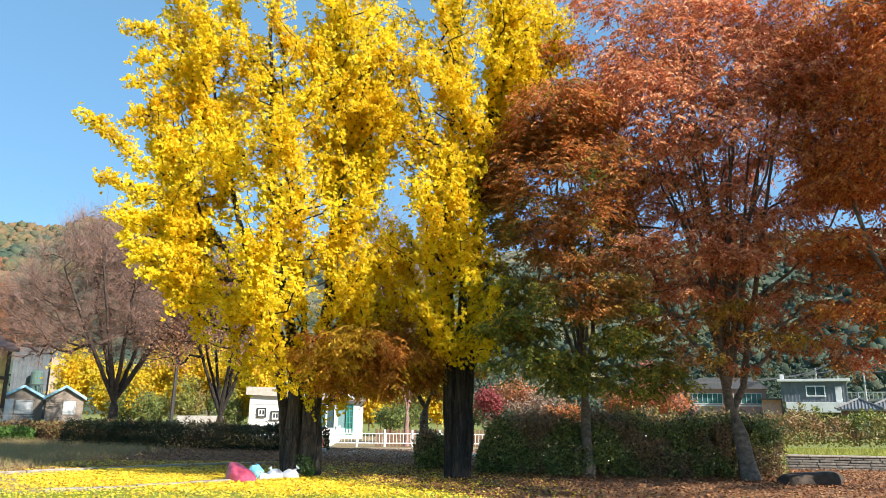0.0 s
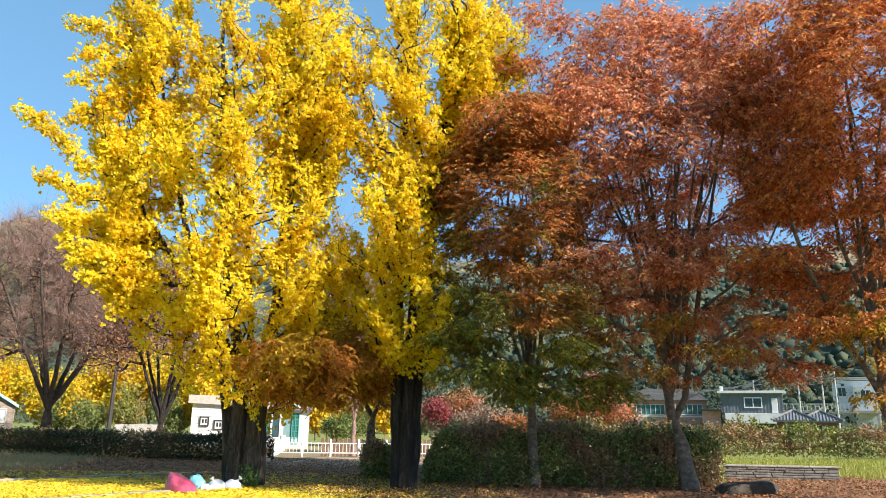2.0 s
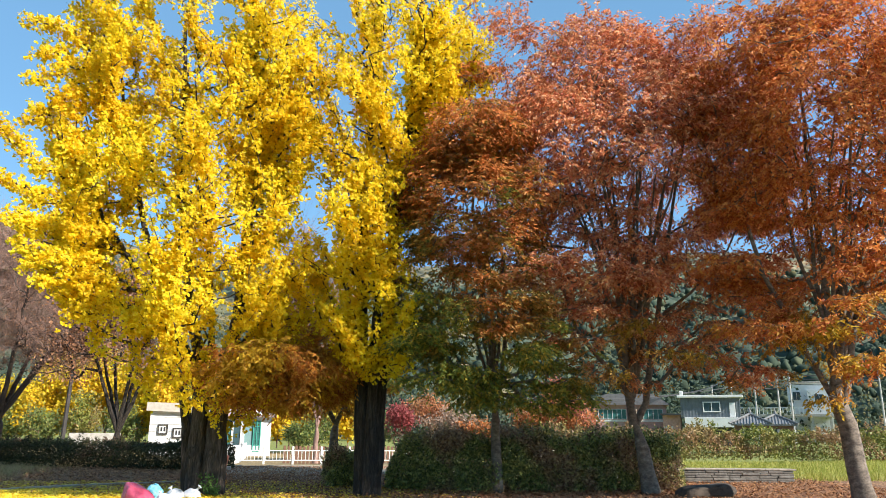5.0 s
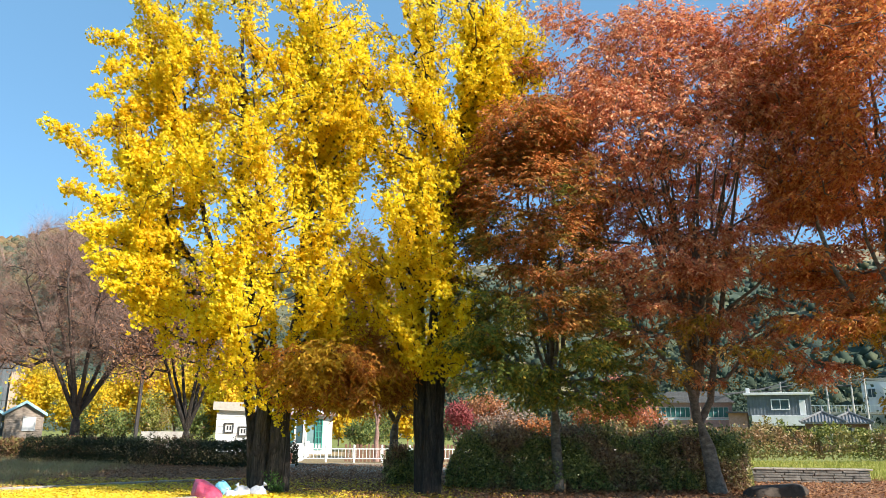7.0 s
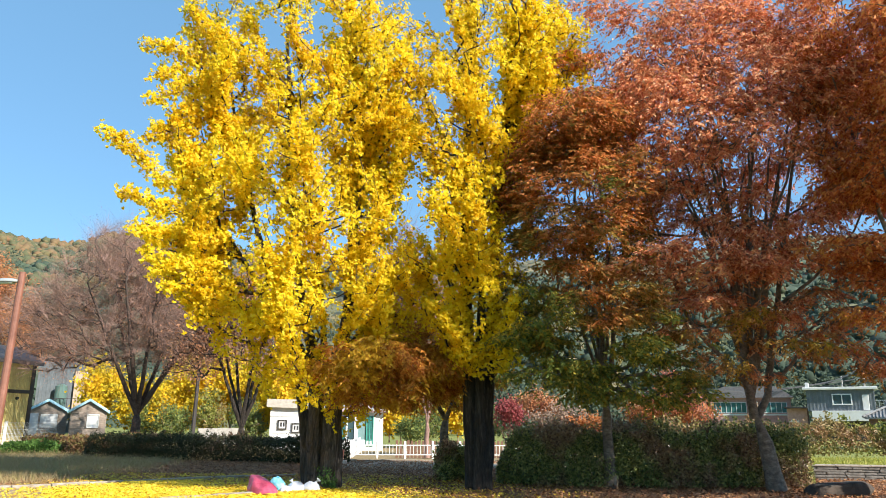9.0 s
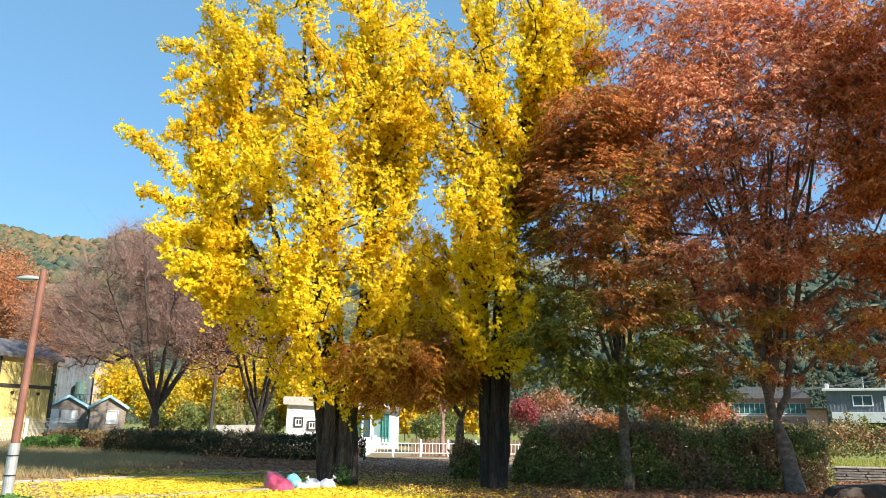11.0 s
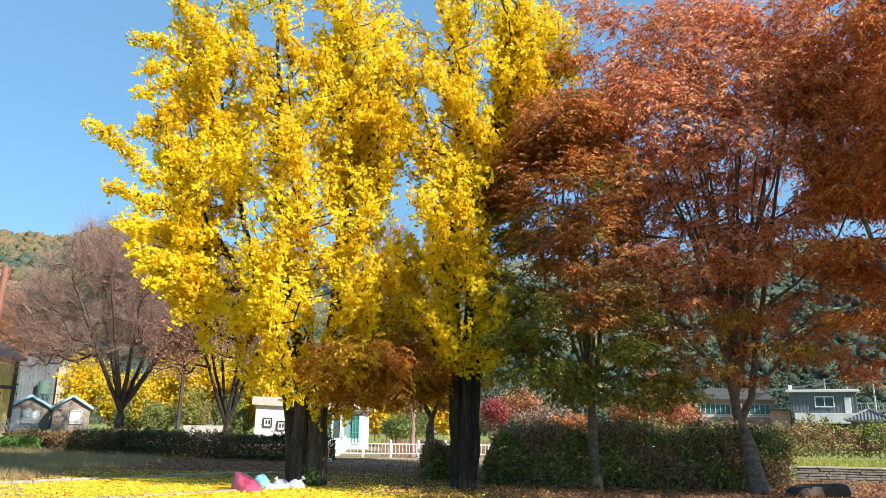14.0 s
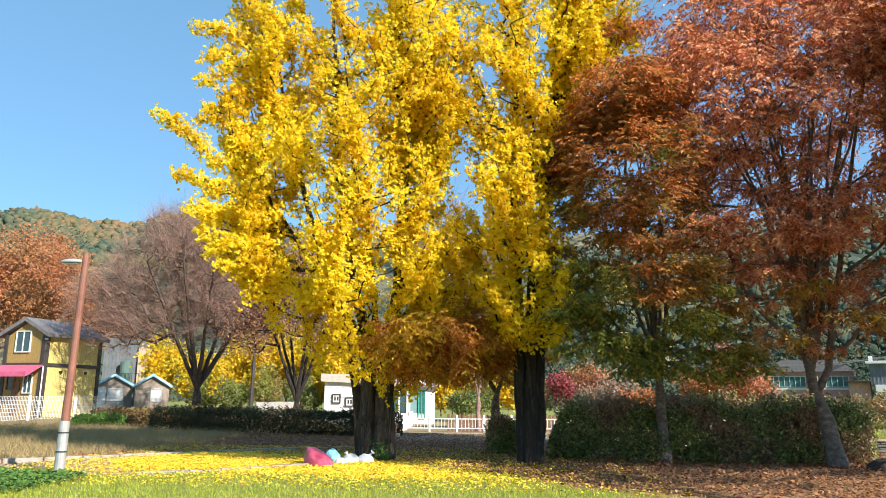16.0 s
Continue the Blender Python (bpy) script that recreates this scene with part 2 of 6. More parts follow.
def leaf_quads(rng, centres, size, aspect=1.0, droop=0.3, fan=False, flat=0.0, light=0.0):
    """One bent four-cornered leaf at each centre, turned more or less to the light."""
    n = len(centres)
    nor = rng.normal(size=(n, 3)) * (1, 1, 1 - flat * 0.7) + np.array((0.35, -0.5, 0.45)) * light * 1.6 + (0, 0, flat * 3)
    nor /= np.linalg.norm(nor, axis=1, keepdims=True)
    axis = rng.normal(size=(n, 3)) * 0.8
    axis[:, 2] -= droop * 1.6
    axis -= nor * (axis * nor).sum(1, keepdims=True)
    axis /= np.linalg.norm(axis, axis=1, keepdims=True) + 1e-9
    side = np.cross(nor, axis)
    s = (size * rng.uniform(0.7, 1.25, n))[:, None]
    w = s * aspect * 0.5
    bend = s * rng.uniform(-0.2, 0.2, (n, 1))
    if fan:
        v = [centres, centres + axis * s * 0.75 + side * w + nor * bend, centres + axis * s + nor * bend * 0.3, centres + axis * s * 0.75 - side * w + nor * bend]
    else:
        v = [centres, centres + axis * s * 0.45 + side * w + nor * bend, centres + axis * s, centres + axis * s * 0.45 - side * w + nor * bend]
    verts = np.stack(v, 1).reshape(-1, 3)
    return verts, np.arange(4 * n).reshape(-1, 4)


def grow(rng, stems, tufts, step=0.5, lift=0.25, wander=0.06):
    """Branches from given stems (lists of (x, y, z, radius)) to every tuft. Returns nodes, parents, radii and each tuft's node."""
    pos, par, fixed = [], [], []
    for stem in stems:
        last = -1
        for k, (x, y, z, r) in enumerate(stem):
            pos.append((x, y, z)), par.append(last), fixed.append(r)
            last = len(pos) - 1
    cap = len(pos) + len(tufts) * 14 + 10
    P = np.zeros((cap, 3))
    n = len(pos)
    P[:n] = pos
    base = P[:n].copy()
    usable = np.array([p[2] for p in pos]) > 0.16 * max(p[2] for p in pos)
    ok = np.zeros(cap, bool)
    ok[:n] = usable
    near = np.min(np.linalg.norm(tufts[:, None] - base[None][:, usable], axis=2), axis=1)
    ends = np.zeros(len(tufts), int)
    for i in np.argsort(near):
        q = tufts[i]
        d = q - P[:n]
        dist = np.linalg.norm(d, axis=1) + 1e-6
        cost = dist * (1 + 0.9 * np.clip(0.25 - d[:, 2] / dist, 0, None)) + (~ok[:n]) * 1e3
        j = int(np.argmin(cost))
        m = max(1, min(12, int(math.ceil(dist[j] / step))))
        last, a = j, P[j].copy()
        for k in range(1, m + 1):
            f = k / m
            w = a + (q - a) * f
            w[2] -= lift * dist[j] * f * (1 - f) * 1.2
            if k < m:
                w += rng.normal(size=3) * wander * dist[j] / m
            P[n], ok[n] = w, True
            par.append(last), fixed.append(0.0)
            last = n
            n += 1
        ends[i] = last
    par, fixed = np.array(par), np.array(fixed)
    load = np.zeros(n)
    load[ends] += 1
    for k in range(n - 1, -1, -1):
        if par[k] >= 0:
            load[par[k]] += max(load[k], 0.5)
    return P[:n], par, fixed, load, ends


def limb_mesh(name, P, par, R, mat, rng, thick_sides=12, rough=0.0):
    """Tapered tubes that follow every branch; each bole has furrowed rings."""
    n = len(P)
    main = -np.ones(n, int)
    for k in range(n):
        p = par[k]
        if p >= 0 and (main[p] < 0 or R[k] > R[main[p]]):
            main[p] = k
    verts, faces, ring = [], [], {}

    def make(at, d, r, sides):
        d = d / (np.linalg.norm(d) + 1e-9)
        u = np.cross(d, (0.31, 0.95, 0.1))
        u /= np.linalg.norm(u) + 1e-9
        v = np.cross(d, u)
        ang = np.arange(sides) * math.tau / sides
        rr = r * np.ones(sides)
        if rough and r > 0.08:
            rr = np.array([r * (1 + rough * noise.noise(Vector((math.cos(t) * 2.2 + at[0] * 3, math.sin(t) * 2.2, at[2] * 0.7))) + 0.06 * math.sin(7 * t + at[2])) for t in ang])
        first = len(verts)
        verts.extend((at + (np.cos(ang) * rr)[:, None] * u + (np.sin(ang) * rr)[:, None] * v).tolist())
        return first

    sides_of = [thick_sides if r > 0.09 else 6 if r > 0.03 else 4 if r > 0.012 else 3 for r in R]
    for k in range(n):
        p = par[k]
        if p < 0:
            continue
        d = P[k] - P[p]
        s = sides_of[k]
        if main[p] == k and p in ring and ring[p][1] == s:
            a = ring[p][0]
        else:
            a = make(P[p], d, R[k] * 1.06 if par[p] >= 0 else R[p], s)
        nxt = main[k]
        b = make(P[k], d if nxt < 0 else d + (P[nxt] - P[k]), R[k] if nxt >= 0 else R[k] * 0.4, s)
        ring[k] = (b, s)
        faces.extend([(a + i, a + (i + 1) % s, b + (i + 1) % s, b + i) for i in range(s)])
    return mesh_np(name, verts, faces, mat, True)


def fill(rng, blobs, count, hollow=0.0, void=0.0, void_scale=0.9):
    """Points in a union of ellipsoids (x, y, z and three half axes), thinned by noise so that gaps stay open."""
    blobs = np.array(blobs, float)
    vol = blobs[:, 3] * blobs[:, 4] * blobs[:, 5]
    pick = rng.choice(len(blobs), count * 3, p=vol ** 0.8 / (vol ** 0.8).sum())
    d = rng.normal(size=(count * 3, 3))
    d /= np.linalg.norm(d, axis=1, keepdims=True)
    rad = rng.uniform(hollow ** 3, 1, (count * 3, 1)) ** (1 / 3)
    pts = blobs[pick, :3] + d * rad * blobs[pick, 3:] * 1.06
    if void:
        keep = np.array([noise.noise(Vector(p) * void_scale) > void - 0.5 for p in pts])
        pts = pts[keep]
    return pts[:count]


def skeleton(rng, stems, pts, step=0.5, lift=0.25, twig=0.009, power=0.45):
    """Stems and the branches that reach every tuft: nodes, parents, radii, and each tuft's node."""
    fine = []
    for s in stems:
        rows = []
        for a, b in zip(s, s[1:]):
            k = max(1, int(abs(b[2] - a[2]) / 0.4))
            rows += [tuple(a[i] + (b[i] - a[i]) * j / k + (rng.normal() * 0.02 if i < 2 and j else 0) for i in range(4)) for j in range(k)]
        fine.append(rows + [s[-1]])
    P, par, fixed, load, ends = grow(rng, fine, pts, step, lift)
    R = np.where(fixed > 0, fixed, twig * np.maximum(load, 1) ** power)
    for k in range(len(P)):  # no branch thicker than its bearer
        if par[k] >= 0:
            R[k] = min(R[k], R[par[k]] * 0.98)
    for k in range(len(P)):  # the boles widen at the foot
        if par[k] < 0 and P[k][2] < 0.6:
            R[k] *= 1.18
    return P, par, R, ends


def tree(name, seed, stems, blobs, tufts, leaves, leaf_size, leaf, bark, label, spread=(0.2, 0.2, 0.2), along=0.5, twig=0.009, power=0.45,
         aspect=0.9, droop=0.3, fan=False, void=0.35, void_scale=0.9, group="", step=0.5, rough=0.25, fuzz=0, clear=1.6):
    """A tree of the background: boles and limbs in one mesh, the crown of separate leaves in another."""
    rng = np.random.default_rng(seed)
    pts = fill(rng, blobs, tufts, 0.0, void, void_scale)
    pts = pts[pts[:, 2] > clear]
    P, par, R, ends = skeleton(rng, stems, pts, step, 0.25, twig, power)
    base = np.array((stems[0][0][0], stems[0][0][1], 0))
    root = thing(name, tuple(base), 0, label, "tree", group)
    part("trunk", limb_mesh("trunk", P - base, par, R, bark, rng, rough=rough), bark, root)
    c = np.repeat(ends, leaves)
    t = rng.uniform(0, along, (len(c), 1))
    up1 = np.where(par[c] >= 0, par[c], c)
    up2 = np.where(par[up1] >= 0, par[up1], up1)
    at = np.where(t < 0.5, P[c] + (P[up1] - P[c]) * t * 2, P[up1] + (P[up2] - P[up1]) * (t * 2 - 1))
    at = at + rng.normal(size=(len(c), 3)) * spread
    v, f = leaf_quads(rng, at - base, leaf_size, aspect, droop, fan, 0.0, 0.8)
    part("crown", mesh_np("crown", v, f, leaf), leaf, root)
    if fuzz:
        c = np.repeat(ends, fuzz)
        a = P[c] - base
        d = (P[c] - P[par[c]])
        d = d / (np.linalg.norm(d, axis=1, keepdims=True) + 1e-6) + rng.normal(size=d.shape) * 0.55 + (0, 0, 0.25)
        ln = rng.uniform(0.5, 1.3, (len(c), 1))
        side = np.cross(d, rng.normal(size=d.shape))
        side /= np.linalg.norm(side, axis=1, keepdims=True)
        v = np.stack([a - side * 0.007, a + side * 0.007, a + d * ln], 1).reshape(-1, 3)
        part("twig", mesh_np("twig", v, np.arange(len(v)).reshape(-1, 3), BARK_TWIG), BARK_TWIG, root)["kind"] = "stuff"
    return root


def unit(v):
    return v / (np.linalg.norm(v, axis=-1, keepdims=True) + 1e-9)


def boughs(rng, stems, blobs, count, per, length, rise, loose):
    """Tufts strung along boughs that leave the stems and rise outwards to the crown's surface."""
    tips = fill(rng, blobs, count, 0.5, 0.0)
    nodes = np.array([r[:3] for s in stems for r in s])
    near = nodes[np.argmin(np.linalg.norm((tips[:, None] - nodes[None]) * (1, 1, 0.6), axis=2), axis=1)]
    out = (tips - near) * (1, 1, 0)
    out /= np.maximum(np.linalg.norm(out, axis=1, keepdims=True), 0.8)
    way = unit(out * 0.75 + np.array((0, 0, rise)) + rng.normal(size=tips.shape) * 0.22)
    ln = length * rng.uniform(0.6, 1.3, (len(tips), 1, 1))
    t = np.linspace(0.02, 1, per)[None, :, None]
    sag = np.array((0, 0, -0.30)) * (t * (1 - t)) * ln
    line = tips[:, None] - way[:, None] * (1 - t) * ln + sag
    return (line + rng.normal(size=line.shape) * loose * (1.25 - t)).reshape(-1, 3)


def fingers(rng, lines, loose=0.06, gap=0.055):
    """Tufts along single reaching boughs, each a line of points."""
    out = []
    for line in lines:
        line = np.array(line, float)
        s = np.r_[0, np.cumsum(np.linalg.norm(np.diff(line, axis=0), axis=1))]
        u = np.arange(0, s[-1], gap)
        row = np.stack([np.interp(u, s, line[:, i]) for i in range(3)], 1)
        out.append(row + rng.normal(size=row.shape) * loose * (1.5 - 1.1 * u / s[-1])[:, None])
    return np.vstack(out)


def ginkgo(name, seed, stems, pts, clusters, bark, label, group, clear, size=0.062, spread=0.095):
    """A ginkgo: fan-shaped leaves in rosettes on short spurs along every bough."""
    rng = np.random.default_rng(seed)
    pts = pts[pts[:, 2] > clear]
    P, par, R, ends = skeleton(rng, stems, pts, 0.5, 0.2, 0.0065, 0.45)
    base = np.array((stems[0][0][0], stems[0][0][1], 0))
    root = thing(name, tuple(base), 0, label, "tree", group)
    part("trunk", limb_mesh("trunk", P - base, par, R, bark, rng, rough=0.3), bark, root)
    c = np.repeat(ends, clusters)
    up = np.where(par[c] >= 0, par[c], c)
    t = rng.uniform(0, 1, (len(c), 1))
    spur = P[c] + (P[up] - P[c]) * t + rng.normal(size=(len(c), 3)) * spread
    way = unit(spur - (P[c] + P[up]) / 2 + rng.normal(size=spur.shape) * 0.05)
    k = 6
    at = np.repeat(spur, k, axis=0)
    axis = np.repeat(way, k, axis=0) * 0.5 + rng.normal(size=at.shape) * 0.75 + (0, 0, -0.45)
    at = at + rng.normal(size=at.shape) * 0.018
    nor = rng.normal(size=at.shape) * 0.62 + np.array((0.45, -0.55, 0.45)) * 1.7
    v, f = leaves_along(rng, at - base, unit(axis), nor, size, 1.15, True)
    part("crown", mesh_np("crown", v, f, GINKGO_LEAF), GINKGO_LEAF, root)
    return root


def leaves_along(rng, at, axis, nor, size, aspect, fan=False):
    """One bent leaf at each place, its tip along axis and its face towards nor."""
    n = len(at)
    nor = unit(nor - axis * (nor * axis).sum(1, keepdims=True))
    side = np.cross(nor, axis)
    s = (size * rng.uniform(0.7, 1.25, n))[:, None]
    w = s * aspect * 0.5
    bend = s * rng.uniform(-0.2, 0.2, (n, 1))
    m = 0.75 if fan else 0.42
    tip = nor * bend * (0.3 if fan else -0.6)
    v = [at, at + axis * s * m + side * w + nor * bend, at + axis * s + tip, at + axis * s * m - side * w + nor * bend]
    return np.stack(v, 1).reshape(-1, 3), np.arange(4 * n).reshape(-1, 4)


def dome(rng, mid, half, count, low=-0.4, thick=0.12, gaps=-0.12, square=2.6, back=0.6):
    """Tufts in the shell of a domed crown, closed above and more and more open below."""
    d = rng.normal(size=(count * 6, 3))
    d /= (np.abs(d) ** square).sum(1, keepdims=True) ** (1 / square)
    d = d[d[:, 2] > low]
    d = d[(d[:, 1] < 0) | (rng.uniform(size=len(d)) < back)]
    lump = np.array([noise.noise(Vector(p) * 2.4) for p in d])
    rad = (1 - np.abs(rng.normal(0, thick, len(d)))) * (0.93 + 0.30 * lump)
    p = np.array(mid) + d * rad[:, None] * np.array(half)
    open_at = gaps + 0.42 * np.clip(0.55 - d[:, 2], 0, 1)
    keep = np.array([noise.noise(Vector(q) * 0.85) for q in p]) > open_at - 0.2
    return p[keep][:count]


def plates(rng, blobs, count, per, size=0.62):
    """Tufts spread in flat layers, each one a fan of twigs that slopes a little outwards."""
    mid = fill(rng, blobs, count, 0.25, 0.0)
    rad = size * rng.uniform(0.55, 1.3, (len(mid), 1))
    a = rng.uniform(0, math.tau, (len(mid), per))
    q = np.sqrt(rng.uniform(0.02, 1, (len(mid), per))) * rad
    slope = rng.normal(0, 0.16, (len(mid), 2))
    x, y = np.cos(a) * q * 1.25, np.sin(a) * q
    z = x * slope[:, :1] + y * slope[:, 1:] - 0.12 * q * q + rng.normal(0, 0.035, q.shape)
    return (mid[:, None] + np.stack([x, y, z], -1)).reshape(-1, 3)


def fan_limbs(rng, fork, mid, half, count, r, reach=0.84):
    """Steep limbs that part like a vase from the fork to the dome of the crown."""
    out = []
    F = np.array(fork, float)
    for k in range(count):
        a, s = k * 2.4 + rng.uniform(-0.3, 0.3), math.sqrt((k + 0.6) / count) * 0.8
        tip = np.array(mid) + np.array(half) * (math.cos(a) * s, math.sin(a) * s, math.sqrt(1 - s * s)) * reach * rng.uniform(0.9, 1.0)
        bend = F + (tip - F) * (0.28, 0.28, 0.52)
        rows = []
        for u in np.linspace(0, 1, 7):
            q = F * (1 - u) ** 2 + bend * 2 * u * (1 - u) + tip * u * u + rng.normal(size=3) * 0.08 * (0 < u < 1)
            rows.append((*q, r * rng.uniform(0.9, 1.1) * (1 - u) ** 0.9 + 0.010))
        out.append(rows)
    return out


def zelkova(name, seed, stems, pts, sprays, leaf, bark, label, group, clear, size=0.112, aspect=0.40, per=9, length=0.36, hang=(3.5, 9.5)):
    """A zelkova: narrow leaves in two rows along sprays at every twig's end, level low in the crown and drooping above."""
    rng = np.random.default_rng(seed)
    pts = pts[pts[:, 2] > clear]
    P, par, R, ends = skeleton(rng, stems, pts, 0.55, 0.1, 0.0062, 0.45)
    base = np.array((stems[0][0][0], stems[0][0][1], 0))
    root = thing(name, tuple(base), 0, label, "tree", group)
    part("trunk", limb_mesh("trunk", P - base, par, R, bark, rng, rough=0.12), bark, root)
    c = np.repeat(ends, sprays)
    high = smooth(*hang, P[c][:, 2])[:, None]
    out = unit((P[c] - np.mean(P[ends], axis=0)) * (1, 1, 0.5))
    way = unit(out * 0.7 + rng.normal(size=(len(c), 3)) * np.concatenate([0.75 + 0 * high, 0.75 + 0 * high, 0.16 + 0.3 * high], 1) + (0, 0, -0.06))
    foot = P[c] + rng.normal(size=(len(c), 3)) * np.concatenate([0.14 + 0 * high, 0.14 + 0 * high, 0.04 + 0.07 * high], 1)
    side = unit(np.cross(way, (0, 0, 1.0)))
    t = (np.arange(per) + 0.5) / per
    ln = length * rng.uniform(0.6, 1.2, (len(c), 1, 1))
    at = foot[:, None] + way[:, None] * t[None, :, None] * ln + np.array((0, 0, -1.0)) * (0.12 + 0.4 * high)[:, None] * (t ** 2)[None, :, None] * ln
    sign = np.where(np.arange(per) % 2, 1.0, -1.0)[None, :, None]
    axis = way[:, None] * 0.55 + side[:, None] * sign * 0.6 + np.array((0, 0, -1.0)) * (0.18 + 0.5 * high)[:, None] + rng.normal(size=at.shape) * 0.2
    nor = out[:, None] * 0.35 + np.array((0.15, -0.25, 0.5)) + rng.normal(size=at.shape) * 0.5
    v, f = leaves_along(rng, at.reshape(-1, 3) - base, unit(axis.reshape(-1, 3)), nor.reshape(-1, 3), size, aspect)
    part("crown", mesh_np("crown", v, f, leaf), leaf, root)
    return root


def leaf_bank(name, seed, pts, leaf_size, mat, label, category, aspect=0.6, kind="stuff", droop=-0.2, flat=0.0, fan=False, light=0.3):
    rng = np.random.default_rng(seed)
    v, f = leaf_quads(rng, np.asarray(pts, float), leaf_size, aspect, droop, fan, flat, light)
    ob = new(name, mesh_np(name, v, f, mat))
    return tagged(ob, label, category, kind=kind)


def hedge_points(rng, line, width, height, count, bumps=0.25, heights=None):
    """Points near the surface of a hedge whose middle follows a line, fuller outside than within."""
    line = np.array(line, float)
    seg = np.linalg.norm(np.diff(line, axis=0), axis=1)
    s = np.r_[0, np.cumsum(seg)]
    u = rng.uniform(0, s[-1], count)
    c = np.stack([np.interp(u, s, line[:, i]) for i in range(2)], 1)
    k = np.clip(np.searchsorted(s, u, 'right') - 1, 0, len(seg) - 1)
    d = (np.diff(line, axis=0) / seg[:, None])[k]
    nor = np.stack([-d[:, 1], d[:, 0]], 1)
    ang = rng.uniform(-0.25, math.pi + 0.25, count)
    e = np.abs(np.cos(ang)) ** 0.55 * np.sign(np.cos(ang))
    g = np.abs(np.sin(ang)) ** 0.45
    wob = np.array([1 + bumps * noise.noise(Vector((a * 0.8, b * 0.8, x))) + bumps * 0.5 * noise.noise(Vector((a * 2.3, b * 2.3, x * 2))) for (a, b), x in zip(c, ang)])
    depth = 1 - np.abs(rng.normal(0, 0.13, count))
    end = np.clip(np.minimum(u, s[-1] - u) / (height * 0.35), 0, 1) ** 0.5
    r = wob * depth * (0.35 + 0.65 * end)
    if heights:
        height = height * np.interp(u / s[-1], np.linspace(0, 1, len(heights)), heights)
    xy = c + nor * (e * r * width / 2)[:, None]
    z = np.clip(g * r * height, 0.02, None) * np.where(rng.uniform(size=count) < 0.45, rng.uniform(0.05, 1, count), 1)
    return np.column_stack([xy, z])


def hedge(name, seed, line, width, height, count, size, mat, label, bumps=0.25, stems=0, heights=None):
    rng = np.random.default_rng(seed)
    pts = hedge_points(rng, line, width, height, count, bumps, heights)
    if stems:  # loose shoots that stand out of the clipped mass
        top = pts[pts[:, 2] > height * 0.55]
        foot = top[rng.integers(0, len(top), stems)]
        way = rng.normal(size=(stems, 3)) * (0.5, 0.5, 0.25) + (0, 0, 0.8)
        t = rng.uniform(0, 1, (stems, 14, 1))
        shoot = foot[:, None] + way[:, None] * t * (height * 0.22) + rng.normal(size=(stems, 14, 3)) * 0.03
        pts = np.vstack([pts, shoot.reshape(-1, 3)])
    return leaf_bank(name, seed, pts, size, mat, label, "hedge")


# ---- the ground: one sheet from the camera to the horizon ----
def ground_z(x, y):
    r = np.hypot(x, y)
    x = np.asarray(x, float)
    return 0.5 * smooth(38, 60, r) * smooth(14, 24, -x) - 0.38 * smooth(33.5, 39, y) * smooth(-15, -12, x) * smooth(30, 20, x)


def side_of(x, y, a, b):
    """Metres to the left of the line a-b."""
    dx, dy = b[0] - a[0], b[1] - a[1]
    return (dx * (y - a[1]) - dy * (x - a[0])) / math.hypot(dx, dy)


def zones(x, y):
    """How far the ground at x, y is lawn, yellow litter, brown litter, dry grass, bare earth."""
    wob = np.array([noise.noise(Vector((a * 0.5, b * 0.5, 3.1))) + 0.5 * noise.noise(Vector((a * 1.7, b * 1.7, 7.7))) for a, b in zip(x, y)])
    past_kerb = side_of(x, y, (-12.0, 16.3), (-6.7, 20.9))
    dry = smooth(0, 0.4, past_kerb + wob * 0.1) * smooth(-9.5, -12, x + wob)
    dry = np.maximum(dry, smooth(30, 30.6, y) * smooth(9, 7, x))
    yellow = smooth(13.6, 15.4, y + 0.12 * x + wob) * smooth(20.4, 18.7, y + wob) * smooth(-9.8, -8.2, x + wob) * smooth(-0.3, -2.4, x + wob * 1.5 - 0.9 * (15.5 - y))
    trunks = smooth(-7.5, -5.5, x + wob) * smooth(17.4, 18.6, y + 0.4 * wob) * smooth(27, 25, y) * smooth(3, 1, x)
    brown = np.maximum(smooth(-2.2, 0.2, x + wob) * smooth(14.3, 15.6, y + 0.85 * x + wob * 0.8) * smooth(26, 22.5, y), smooth(-12.5, -10, x + wob) * smooth(0.1, 0.5, past_kerb) * smooth(32.5, 31, y) * smooth(4, 2, x))
    bare = smooth(14.0, 14.7, y + 0.25 * (x + 9) + wob * 0.4) * smooth(0.1, -0.1, past_kerb) * smooth(-7.0, -8.4, x + wob * 0.8)
    return np.stack([yellow, np.maximum(brown, trunks), dry, np.clip(bare, 0, 1)], 1)


